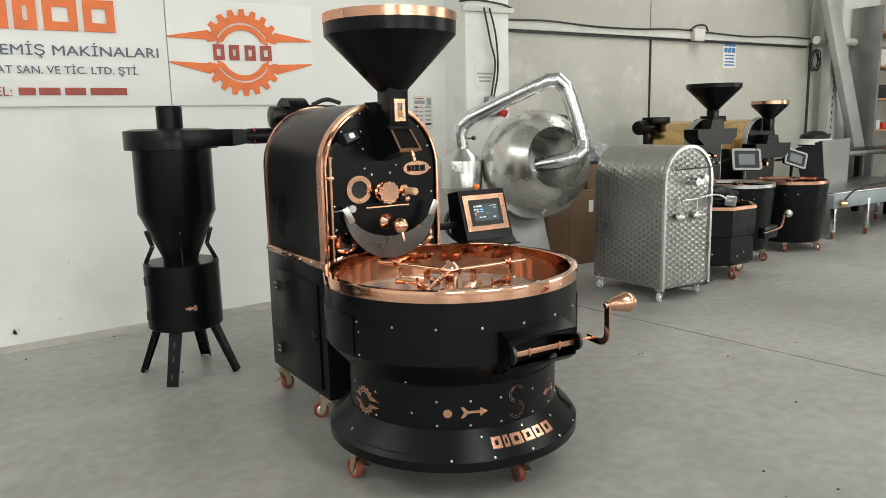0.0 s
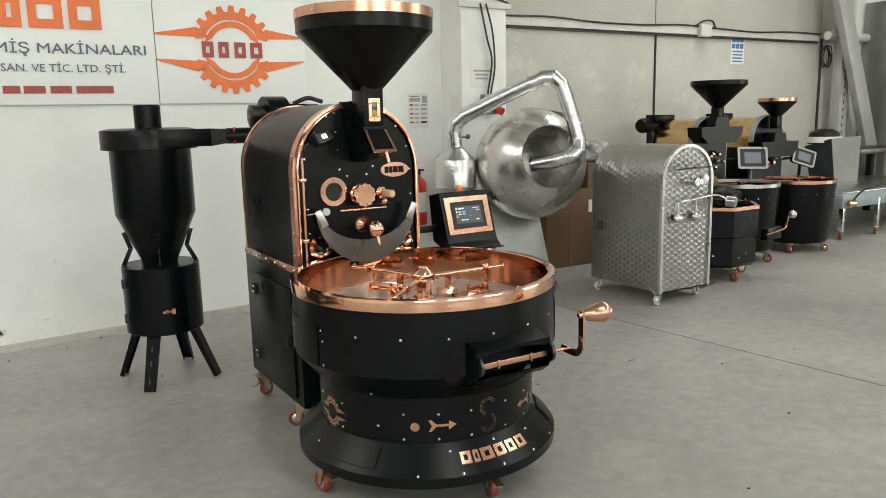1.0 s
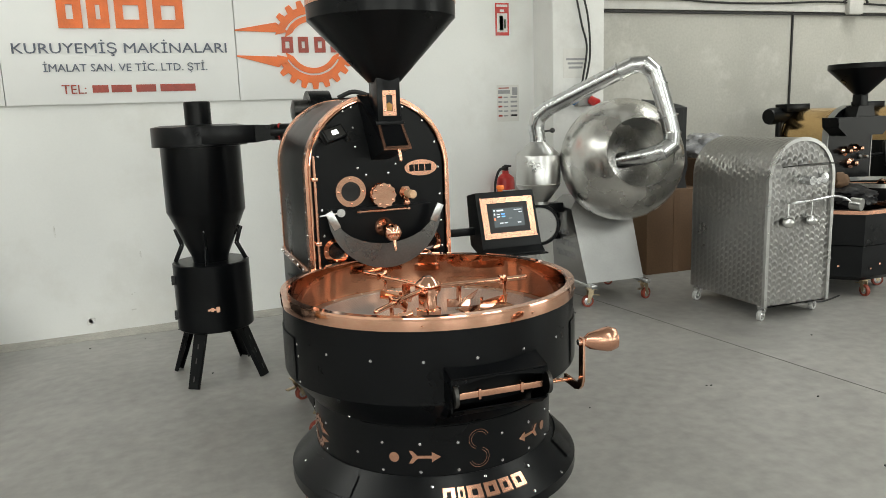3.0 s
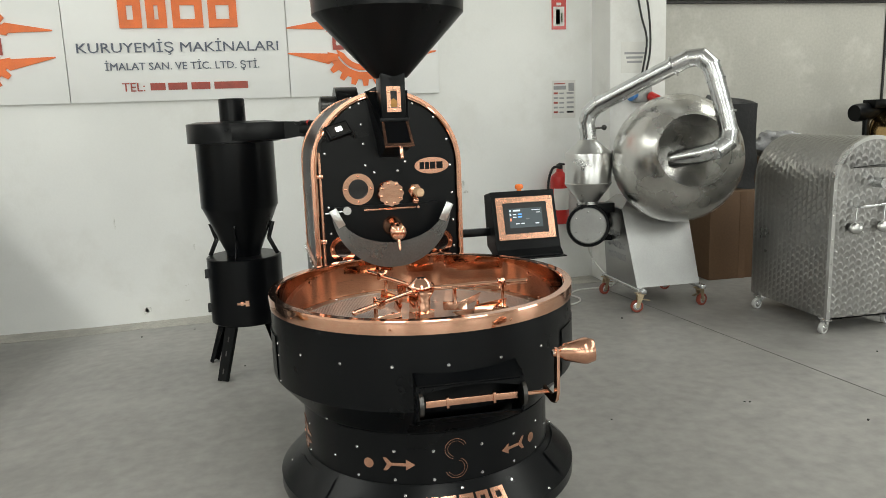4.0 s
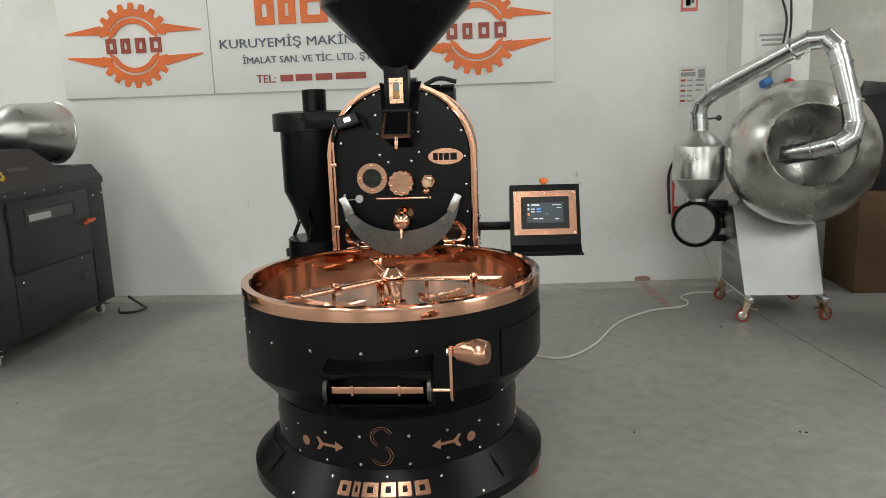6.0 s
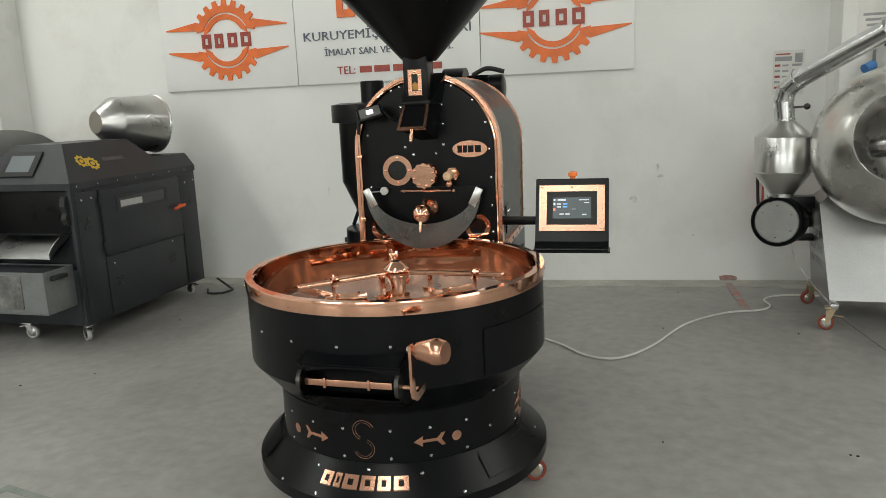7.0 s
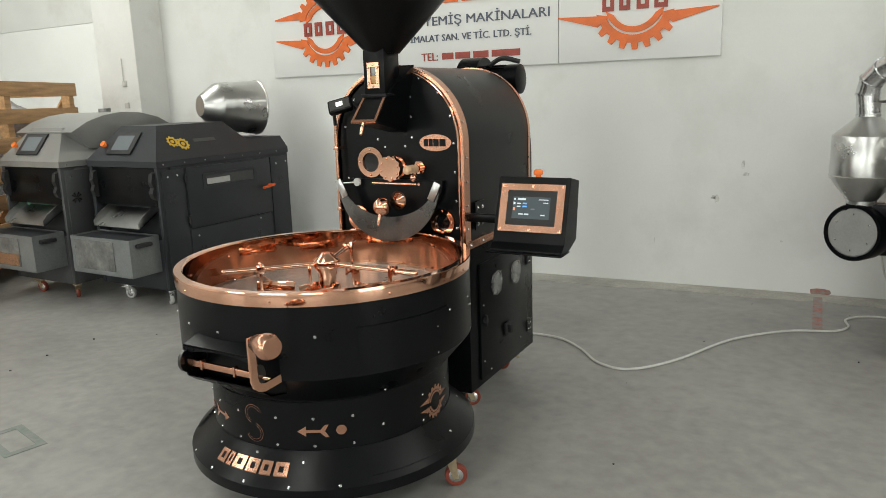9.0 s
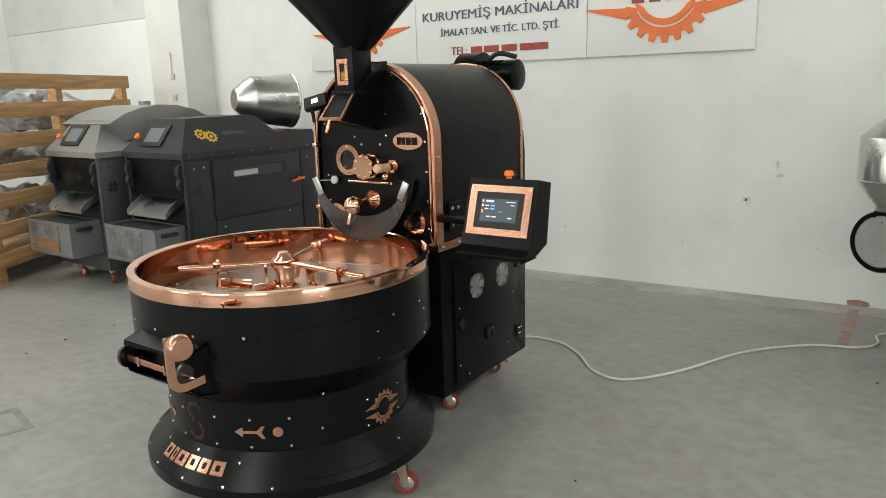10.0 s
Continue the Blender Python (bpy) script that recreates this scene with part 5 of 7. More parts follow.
# ---- engine-turned cabinet ----
K0, K1, KY0, KY1 = 4.775, 5.325, 4.24, 5.00
kz, kr = 0.945, 0.275
kabinet = thing("swirl_finish_cabinet", "arched stainless cabinet with an engine-turned swirl finish on casters", "machine cabinet", pose(5.05, 4.62, 0))
bm = B()
uvl = bm.loops.layers.uv.new("UVMap")
line = [(-kr, 0.10)] + [(-kr, 0.10 + (kz - 0.10) * i / 4) for i in range(1, 5)] + [(-kr * math.cos(math.pi * i / 24), kz + kr * math.sin(math.pi * i / 24)) for i in range(1, 25)] + [(kr, kz - (kz - 0.10) * i / 4) for i in range(1, 5)]
length = [0.0]
for p, q in zip(line, line[1:]):
    length.append(length[-1] + math.hypot(q[0] - p[0], q[1] - p[1]))
rows_v = [[bm.verts.new((5.05 + u, y, v)) for u, v in line] for y in (KY0, KY1)]
for i in range(len(line) - 1):
    f = bm.faces.new((rows_v[0][i], rows_v[0][i + 1], rows_v[1][i + 1], rows_v[1][i]))
    for lp, (uu, vv) in zip(f.loops, ((length[i], 0), (length[i + 1], 0), (length[i + 1], KY1 - KY0), (length[i], KY1 - KY0))):
        lp[uvl].uv = (uu, vv)
for r_ in rows_v:
    f = bm.faces.new(r_)
    for lp in f.loops:
        lp[uvl].uv = (lp.vert.co.z, lp.vert.co.x)
bm.faces.new((rows_v[0][0], rows_v[1][0], rows_v[1][-1], rows_v[0][-1]))
part("shell", bm, SWIRL, kabinet, "engine-turned stainless shell")
bm = B()
fr = [(-kr - 0.004, 0.095)] + [(-(kr + 0.004) * math.cos(math.pi * i / 24), kz + (kr + 0.004) * math.sin(math.pi * i / 24)) for i in range(25)] + [(kr + 0.004, 0.095)]
fi = [(-kr + 0.02, 0.095)] + [(-(kr - 0.02) * math.cos(math.pi * i / 24), kz + (kr - 0.02) * math.sin(math.pi * i / 24)) for i in range(25)] + [(kr - 0.02, 0.095)]
ring(bm, fr, fi, -0.012, 0.012, facing(5.05, KY0, 0))
kt = part("front_trim", bm, STEEL, kabinet, "plain steel edge trim")
repeat("bolt", BOLT_MESH, kt, [facing(5.05 - kr + 0.008, KY0 - 0.012, z) for z in (0.15, 0.3, 0.45, 0.6, 0.75, 0.9)])
bm = B()
slab(bm, [(-0.19, 0.0), (0.19, 0.0), (0.12, 0.17), (-0.12, 0.15)], 0, 0.004, Matrix.Translation((5.07, KY0 - 0.012, 1.035)) @ pose(0, 0, 0, 170, 0, 0))
part("chute_lip", bm, STEEL_DARK, kabinet)
bm = B()
rod(bm, (5.06, KY0, 0.94), (5.06, KY0 - 0.09, 0.94), 0.03, 18)
rod(bm, (5.14, KY0, 0.935), (5.14, KY0 - 0.06, 0.935), 0.022, 18)
lathe(bm, [(0, 0), (0.035, 0), (0.035, 0.02), (0, 0.025)], 20, facing(5.23, KY0, 0.945))
part("tap_fittings", bm, ZINC, kabinet)
bm = B()
tube(bm, spline([(4.93, KY0 - 0.005, 0.80), (4.94, KY0 - 0.06, 0.80), (5.10, KY0 - 0.07, 0.81), (5.25, KY0 - 0.085, 0.825), (5.33, KY0 - 0.10, 0.81), (5.37, KY0 - 0.13, 0.775)], 6), 0.008, 10)
lv = part("lever", bm, ZINC, kabinet, "bent steel lever")
bm = B()
rod(bm, (5.385, KY0 - 0.10, 0.77), (5.41, KY0 - 0.165, 0.765), 0.042, 24)
part("lever_knob", bm, STEEL, lv)
for sx in (4.93, 5.13):
    bm = B()
    ball(bm, (sx, KY0 - 0.03, 0.665), 0.05, 18, Matrix.Diagonal((1.0, 0.5, 0.7, 1)))
    rod(bm, (sx, KY0 - 0.02, 0.69), (sx + 0.01, KY0 - 0.015, 0.80), 0.004, 8)
    part("scoop", bm, STEEL, kabinet)
for cx, cy, tn in ((4.80, 4.27, 200), (5.28, 4.33, 20), (4.79, 4.92, 190), (5.28, 4.92, 0)):
    caster(kabinet, cx, cy, 0.10, 0.036, WHEEL_GREY, tn)


# ---- the two roasters further off ----
def far_roaster(x, y, hr, htop, copper, px, pz, tilt, psize, label):
    """A smaller roaster seen from its side: bronze drum housing, black face, hopper, tray."""
    ob = thing("coffee_roaster", label, "roaster", pose(x, y + 0.45, 0), group="roasters along the wall")
    bm = B()
    slab(bm, arch(0.26, 1.04, 1.13, 28), -0.62, -0.03, facing(x, y, 0))
    part("drum_housing", bm, BRASS, ob, "polished bronze arched housing")
    for w0, w1 in ((-0.06, 0.0), (-0.64, -0.60)):
        bm = B()
        slab(bm, arch(0.272, 0.64, 1.13, 28), w0, w1, facing(x, y, 0))
        part("end_plate", bm, BLACK, ob)
        bm = B()
        ring(bm, arch(0.280, 0.64, 1.13, 28), arch(0.270, 0.64, 1.13, 28), w0 - 0.004, w1 + 0.004, facing(x, y, 0))
        part("arch_trim", bm, SILVER, ob, "pale arch trim")
    bm = B()
    box(bm, x - 0.262, x + 0.262, y + 0.061, y + 0.599, 0.14, 1.04, 0.004)
    box(bm, x - 0.26, x + 0.26, y, y + 0.64, 0.14, 0.638, 0.004)
    part("base_cabinet", bm, BLACK, ob)
    hy = y - 0.09
    bm = B()
    lathe(bm, [(hr, htop - 0.045), (hr, htop), (hr - 0.008, htop), (hr - 0.01, htop - 0.04), (0.045, htop - hr * 0.95), (0.05, htop - hr * 0.98), (hr, htop - 0.045)], 40, pose(x, hy, 0))
    hp = part("hopper", bm, BLACK, ob, "black conical hopper")
    if copper:
        bm = B()
        lathe(bm, [(hr + 0.003, htop - 0.03), (hr + 0.003, htop + 0.008), (hr - 0.01, htop + 0.008), (hr - 0.01, htop - 0.03)], 40, pose(x, hy, 0), closed=True)
        part("hopper_rim", bm, COPPER_BR, hp, "copper rim band")
    bm = B()
    box(bm, x - 0.045, x + 0.045, hy - 0.045, hy + 0.05, htop - hr * 1.0 - 0.13, htop - hr * 0.95, 0.003)
    part("hopper_neck", bm, BLACK, ob)
    bm = B()
    slab(bm, [(-0.22, 1.13), (0.22, 1.13), (0.32, 1.21), (0.33, 1.30), (-0.33, 1.30), (-0.32, 1.21)], 0.0, 0.19, facing(x - 0.03, y, htop - 1.785))
    slab(bm, [(-0.12, 1.29), (0.12, 1.29), (0.09, 1.40), (-0.09, 1.40)], 0.02, 0.16, facing(x, y, htop - 1.785))
    part("inlet_chute", bm, BLACK, ob)
    for dx, dz, r, mt in ((-0.08, 0.98, 0.045, COPPER), (0.06, 1.0, 0.04, COPPER), (0.0, 0.86, 0.05, COPPER), (0.13, 0.92, 0.03, STEEL)):
        bm = B()
        lathe(bm, [(0, 0), (r, 0), (r, 0.03), (r * 0.5, 0.05), (r * 0.5, 0.10), (0, 0.11)], 18, facing(x + dx, y, dz))
        part("fitting", bm, mt, ob)
    pmx = Matrix.Translation((x + px, y - 0.12, pz)) @ pose(0, 0, 0, 78, 0, -18) @ pose(0, 0, 0, 0, 0, tilt) @ Matrix.Scale(psize, 4)
    def soft_rect(w, h, r):
        return [(sx * (w - r) + r * math.cos(radians(a)), sy * (h - r) + r * math.sin(radians(a))) for sx, sy, a0 in ((1, 1, 0), (-1, 1, 90), (-1, -1, 180), (1, -1, 270)) for a in (a0, a0 + 30, a0 + 60, a0 + 90)]
    bm = B()
    slab(bm, soft_rect(0.19, 0.125, 0.03), -0.05, 0.0, pmx)
    rod(bm, (x + 0.25, y + 0.02, pz - 0.02), (x + px, y - 0.07, pz), 0.016)
    rod(bm, (x + px, y - 0.07, pz - 0.05), (x + px, y - 0.06, pz - 0.28), 0.018)
    pnl = part("control_panel", bm, BLACK, ob, "small control panel")
    bm = B()
    ring(bm, soft_rect(0.19, 0.125, 0.03), soft_rect(0.162, 0.100, 0.012), -0.001, 0.008, pmx)
    part("bezel", bm, SILVER, pnl, "rounded silver bezel")
    bm = B()
    slab(bm, soft_rect(0.162, 0.100, 0.012), 0.0, 0.003, pmx)
    scr = part("screen_frame", bm, BLACK_SOFT, pnl)
    bm = B()
    slab(bm, rect(-0.105, 0.105, -0.062, 0.062), 0.003, 0.005, pmx)
    part("screen", bm, SCREEN_PALE, scr)
    bm = B()
    lathe(bm, [(0, 0), (0.075, 0), (0.085, 0.03), (0.085, 0.30), (0.07, 0.33), (0, 0.33)], 22, aim((x - 0.42, y + 0.62, 1.32), (x, y + 0.66, 1.34)))
    box(bm, x - 0.28, x + 0.02, y + 0.52, y + 0.68, 1.36, 1.44, 0.006)
    rod(bm, (x - 0.30, y + 0.60, 1.28), (x - 0.30, y + 0.60, 0.6), 0.03)
    part("blower_motor", bm, BLACK, ob)
    for cx, cy in ((x - 0.22, y + 0.05), (x + 0.22, y + 0.05), (x - 0.22, y + 0.58), (x + 0.22, y + 0.58)):
        caster(ob, cx, cy, 0.142, 0.04, WHEEL, 30)
    return ob


def round_tray(x, y, r, top, low, rim_m, label):
    ob = thing("cooling_tray", label, "cooling tray", pose(x, y, 0), group="trays along the wall")
    bm = B()
    lathe(bm, [(r, top), (r - 0.045, low + 0.03), (r - 0.065, low), (0, low)], 48, pose(x, y, 0))
    lathe(bm, [(r - 0.02, top), (r - 0.02, top - 0.1), (0, top - 0.1)], 48, pose(x, y, 0))
    bd = part("body", bm, BLACK, ob)
    bm = B()
    lathe(bm, [(r + 0.002, top - 0.02), (r + 0.002, top + 0.012), (r - 0.024, top + 0.012), (r - 0.024, top - 0.02)], 48, pose(x, y, 0), closed=True)
    part("rim", bm, rim_m, ob)
    bm = B()
    lathe(bm, [(0, top + 0.03), (0.04, top + 0.01), (0.03, top - 0.1)], 14, pose(x, y, 0))
    for a in (20, 140, 260):
        rod(bm, (x, y, top - 0.01), (x + (r - 0.06) * math.cos(radians(a)), y + (r - 0.06) * math.sin(radians(a)), top - 0.01), 0.008, 8)
    part("stirrer", bm, COPPER, ob)
    repeat("bolt", BOLT_MESH, bd, [aim((x + r * math.cos(radians(a)), y + r * math.sin(radians(a)), top - 0.12), (x + 9 * math.cos(radians(a)), y + 9 * math.sin(radians(a)), top - 0.12)) for a in range(-170, -60, 18)])
    for a in (-150, -75, 10, 100):
        caster(ob, x + (r - 0.09) * math.cos(radians(a)), y + (r - 0.09) * math.sin(radians(a)), low, low * 0.36, WHEEL, a)
    return ob


far_roaster(7.24, 5.86, 0.292, 1.785, False, 0.58, 0.94, -2, 1.0, "black coffee roaster with bronze drum housing and black hopper")
far_roaster(8.30, 5.90, 0.207, 1.592, True, 0.53, 0.905, -18, 0.8, "small black coffee roaster with copper-rimmed hopper")
round_tray(6.80, 5.11, 0.37, 0.760, 0.12, STEEL, "black round cooling tray with a steel rim")
round_tray(7.76, 5.15, 0.385, 0.735, 0.10, COPPER_BR, "black round cooling tray with a copper rim")
# eight-sided cooler
OX, OY, OR = 5.98, 4.78, 0.413
octo = thing("octagonal_cooler", "black eight-sided bean cooler with a copper rim", "cooling tray", pose(OX, OY, 0))
om = pose(OX, OY, 0, 0, 0, 22.5)
bm = B()
lathe(bm, [(OR, 0.643), (OR, 0.40), (OR - 0.01, 0.39), (OR - 0.01, 0.16), (OR - 0.04, 0.13), (0, 0.13)], 8, om)
lathe(bm, [(OR - 0.03, 0.643), (OR - 0.03, 0.575), (0, 0.575)], 8, om)
ob8 = part("body", bm, BLACK, octo)
bm = B()
lathe(bm, [(OR + 0.004, 0.628), (OR + 0.004, 0.656), (OR - 0.034, 0.656), (OR - 0.034, 0.628)], 8, om, closed=True)
part("rim", bm, COPPER_BR, octo, "copper rim")
bm = B()
box(bm, OX + 0.14, OX + 0.40, OY - 0.47, OY - 0.40, 0.34, 0.45, 0.01, Matrix.Translation((OX, OY, 0)) @ pose(0, 0, 0, 0, 0, 10) @ Matrix.Translation((-OX, -OY, 0)))
part("outlet_box", bm, BLACK, octo)
bm = B()
rod(bm, (OX + 0.16, OY - 0.47, 0.41), (OX + 0.44, OY - 0.42, 0.42), 0.008)
tube(bm, spline([(OX + 0.44, OY - 0.42, 0.42), (OX + 0.52, OY - 0.40, 0.44), (OX + 0.52, OY - 0.42, 0.54)], 5), 0.008, 8)
crk = part("crank", bm, COPPER, octo)
bm = B()
ball(bm, (OX + 0.52, OY - 0.46, 0.555), 0.035, 14)
part("crank_knob", bm, STEEL, crk)
for a, zz in ((-150, 0.3), (-135, 0.24), (-120, 0.27), (-110, 0.33), (-100, 0.22), (-88, 0.25), (-70, 0.31), (-62, 0.24)):
    bm = B()
    slab(bm, circle(0.008, 10), 0.0, 0.003, Matrix.Translation((OX + (OR - 0.035) * math.cos(radians(a)), OY + (OR - 0.035) * math.sin(radians(a)), zz)) @ pose(0, 0, 0, 90, 0, a + 90))
    part("inlay", bm, COPPER, ob8)
for a in (-160, -100, -20, 80):
    caster(octo, OX + 0.31 * math.cos(radians(a)), OY + 0.31 * math.sin(radians(a)), 0.132, 0.045, WHEEL, a)


def crumpled(name, c, size, material, label, category, seed, n=4):
    """A soft lump with folds."""
    bm = B()
    bmesh.ops.create_icosphere(bm, subdivisions=n, radius=1.0)
    for v in bm.verts:
        p = v.co.copy()
        k = 1 + 0.28 * noise.noise(p * 1.7 + Vector((seed, 0, 0))) + 0.12 * noise.noise(p * 5 + Vector((0, seed, 0)))
        v.co = Vector((c[0] + p.x * size[0] * k, c[1] + p.y * size[1] * k, c[2] + max(-0.75, p.z * k) * size[2]))
    return solid(name, bm, material, label, category)


crumpled("dark_cloth", (OX + 0.05, OY - 0.02, 0.715), (0.23, 0.19, 0.09), BAG, "crumpled dark cloth lying on the cooler", "cloth", 3)
crumpled("carton_flap", (OX + 0.02, OY + 0.02, 0.835), (0.07, 0.05, 0.07), CARTON, "small brown leather pouch on the dark cloth", "pouch", 8, 3)

# ---- boxes behind the pan ----
box1 = thing("cardboard_box", "tall brown cardboard carton standing on the floor", "box", pose(5.22, 6.05, 0))
bm = B()
box(bm, 4.93, 5.56, 5.80, 6.35, 0.0, 0.735, 0.006)
cb = part("carton", bm, CARTON, box1)
bm = B()
box(bm, 5.20, 5.26, 5.797, 5.8, 0.0, 0.73)
part("tape", bm, CARTON, box1)
bm = B()
slab(bm, rect(0, 0.06, 0, 0.12), 0, 0.002, facing(5.45, 5.80, 0.52))
part("paper_label", bm, PAPER, box1)
bagm = thing("black_bag", "tall black plastic-wrapped parcel standing on the carton", "parcel", pose(5.12, 6.05, 0.735))
bm = B()
a = [bm.verts.new(v) for v in ((4.97, 5.92, 0.735), (5.40, 5.90, 0.735), (5.42, 6.18, 0.735), (4.96, 6.2, 0.735))]
b = [bm.verts.new(v) for v in ((4.95, 5.92, 1.42), (5.41, 5.92, 1.45), (5.40, 6.16, 1.47), (4.98, 6.18, 1.45))]
c = [bm.verts.new(v) for v in ((5.00, 6.0, 1.52), (5.37, 5.98, 1.47), (5.35, 6.1, 1.48), (5.04, 6.1, 1.51))]
bm.faces.new(a), bm.faces.new(c)
for p, q in ((a, b), (b, c)):
    for i in range(4):
        bm.faces.new((p[i], p[(i + 1) % 4], q[(i + 1) % 4], q[i]))
bmesh.ops.subdivide_edges(bm, edges=list(bm.edges), cuts=7, use_grid_fill=True)
for v in bm.verts:
    v.co += Vector((noise.noise(v.co * 9), noise.noise(v.co * 9 + Vector((5, 0, 0))), noise.noise(v.co * 7 + Vector((0, 5, 0))))) * 0.022
part("wrap", bm, BAG, bagm)
box2 = thing("cardboard_box", "open brown carton holding grey plastic-wrapped goods", "box", pose(5.75, 6.2, 0))
bm = B()
box(bm, 5.57, 6.05, 5.95, 6.40, 0.0, 0.98, 0.006)
part("carton", bm, CARTON, box2)
crumpled("wrapped_parcel", (5.80, 6.15, 1.07), (0.22, 0.18, 0.13), WRAP, "grey plastic-wrapped goods in the carton", "parcel", 5)

# ---- conveyor table, hood and shelf at the far end ----
conv = thing("conveyor_table", "blue-grey steel conveyor table on caster legs", "table", pose(9.6, 5.45, 0))
BLUEGREY = mat("blue_grey_enamel", (0.25, 0.29, 0.31), 0.4, 0.0, 0.12, 5.0, 120.0, 0.02)
bm = B()
box(bm, 8.55, 11.2, 5.10, 6.26, 0.36, 0.52, 0.01)
part("trough", bm, BLUEGREY, conv)
bm = B()
box(bm, 8.60, 11.15, 5.14, 6.22, 0.52, 0.535, 0.004)
part("belt", bm, STEEL, conv)
for cx, cy in ((8.62, 5.14), (9.28, 5.12), (10.6, 5.14), (8.62, 5.7), (10.6, 5.7)):
    bm = B()
    box(bm, cx - 0.025, cx + 0.025, cy - 0.025, cy + 0.025, 0.10, 0.44, 0.004)
    part("leg", bm, ZINC, conv)
    caster(conv, cx, cy, 0.10, 0.042, WHEEL, 40)
bm = B()
tube(bm, spline([(8.66, 5.05, 0.45), (8.8, 5.02, 0.56), (9.2, 5.05, 0.60), (9.6, 5.1, 0.60)], 6), 0.012, 8)
part("hose", bm, BLACK_SOFT, conv)
bm = B()
rod(bm, (8.60, 5.06, 0.42), (8.66, 5.02, 0.42), 0.04, 16)
part("valve", bm, BRASS, conv)
hood = thing("sheet_metal_hood", "folded grey sheet-metal chute standing on the conveyor", "hood", pose(9.75, 6.0, 0.535))
bm = B()
slab(bm, [(9.56, 0.535), (9.44, 1.10), (10.07, 1.115), (10.06, 0.535)], 0.0, 0.004, facing(0, 5.83, 0))
part("front_sheet", bm, GREY_STEEL, hood, "pale grey front sheet")
bm = B()
a = [bm.verts.new(v) for v in ((9.56, 5.834, 0.535), (9.44, 5.834, 1.10), (9.40, 6.16, 1.0), (9.56, 6.16, 0.535))]
b = [bm.verts.new(v.co + Vector((0.004, 0, 0))) for v in a]
bm.faces.new(a), bm.faces.new(b)
for i in range(4):
    bm.faces.new((a[i], a[(i + 1) % 4], b[(i + 1) % 4], b[i]))
part("side_sheet", bm, GREY_PAINT, hood, "dark side sheet")
bm = B()
slab(bm, [(9.56, 0.535), (9.42, 1.0), (10.07, 1.02), (10.06, 0.535)], -0.334, -0.33, facing(0, 5.83, 0))
part("back_sheet", bm, GREY_STEEL, hood)
bm = B()
lathe(bm, [(0.0, 0.0), (0.19, 0.0), (0.195, 0.06), (0.17, 0.14), (0.10, 0.18), (0, 0.19)], 28, pose(9.60, 6.03, 1.03))
roll = part("roll", bm, BAG, hood, "black rounded roll")
bm = B()
lathe(bm, [(0.196, 0.015), (0.201, 0.02), (0.196, 0.09), (0.190, 0.09)], 28, pose(9.60, 6.03, 1.03), closed=True)
part("roll_band", bm, PAPER, roll, "white band")
bench = thing("work_bench", "dark workbench with steel top by the shelving", "bench", pose(11.5, 6.1, 0))
bm = B()
box(bm, 10.12, 13.5, 5.85, 6.45, 0.87, 0.94, 0.006)
part("bench_top", bm, STEEL_DARK, bench)
for cx, cy in ((11.3, 5.92), (13.4, 5.92), (11.3, 6.38), (13.4, 6.38)):
    bm = B()
    box(bm, cx - 0.04, cx + 0.04, cy - 0.04, cy + 0.04, 0, 0.87, 0.004)
    part("leg", bm, BLACK, bench)
shelf = thing("storage_shelf", "tall shelving rack with small goods on its boards", "shelf", pose(12.9, 6.75, 0))
for z in (1.15, 1.62, 2.1, 2.6):
    bm = B()
    box(bm, 11.93, 13.9, 6.5, 6.95, z, z + 0.03, 0.003)
    part("shelf_board", bm, WOOD, shelf)
for cx in (11.90, 13.93):
    bm = B()
    box(bm, cx - 0.025, cx + 0.025, 6.5, 6.95, 0.0, 3.0, 0.003)
    part("upright", bm, GREY_STEEL, shelf)
for k, (sx, sz, w, h, mt) in enumerate(((12.25, 1.18, 0.16, 0.14, PAPER), (12.5, 1.18, 0.2, 0.1, RED), (12.3, 1.65, 0.25, 0.2, BAG), (12.65, 1.65, 0.15, 0.12, PAPER), (12.25, 2.13, 0.2, 0.25, PAPER), (12.55, 2.13, 0.12, 0.2, BLUE))):
    bm = B()
    box(bm, sx - 0.28, sx + w - 0.28, 6.55, 6.85, sz, sz + h, 0.012)
    solid("storage_carton", bm, mt, "small carton standing on a shelf board", "box", group="goods on the shelf")
COLUMN = mat("dull_galvanised_section", (0.42, 0.42, 0.41), 0.5, 0.25, 0.14, 4.0, 60.0, 0.03)
col = thing("perforated_column", "galvanised steel column with a row of punched holes", "column", pose(11.2, 6.85, 0))
bm = B()
box(bm, 11.10, 11.13, 6.78, 6.92, 0, HALL_Z, 0.003)
box(bm, 11.13, 11.27, 6.78, 6.79, 0, HALL_Z, 0.002)
box(bm, 11.27, 11.30, 6.78, 6.92, 0, HALL_Z, 0.003)
part("channel", bm, COLUMN, col)
bm = B()
slab(bm, circle(0.014, 10, 0, 0, 0.03), 0.0, 0.001, FRONT)
repeat("slot", finish(bm, "slot", BLACK_SOFT), col, [pose(11.2, 6.7795, 0.9 + 0.11 * k) for k in range(18)])
bm = B()
box(bm, 11.70, 12.70, 6.985, 7.098, 0, HALL_Z, 0.01)
solid("pillar_3", bm, PILLAR, "broad pale concrete pillar behind the shelving", kind="structure")
bm = B()
box(bm, -0.13, 0.13, -0.05, 0.05, -0.6, 3.2, 0.004, Matrix.Translation((11.72, 6.66, 0.93)) @ pose(0, 0, 0, 0, -24.6, 0))
solid("steel_brace", bm, COLUMN, "leaning galvanised steel brace", kind="structure")
bm = B()
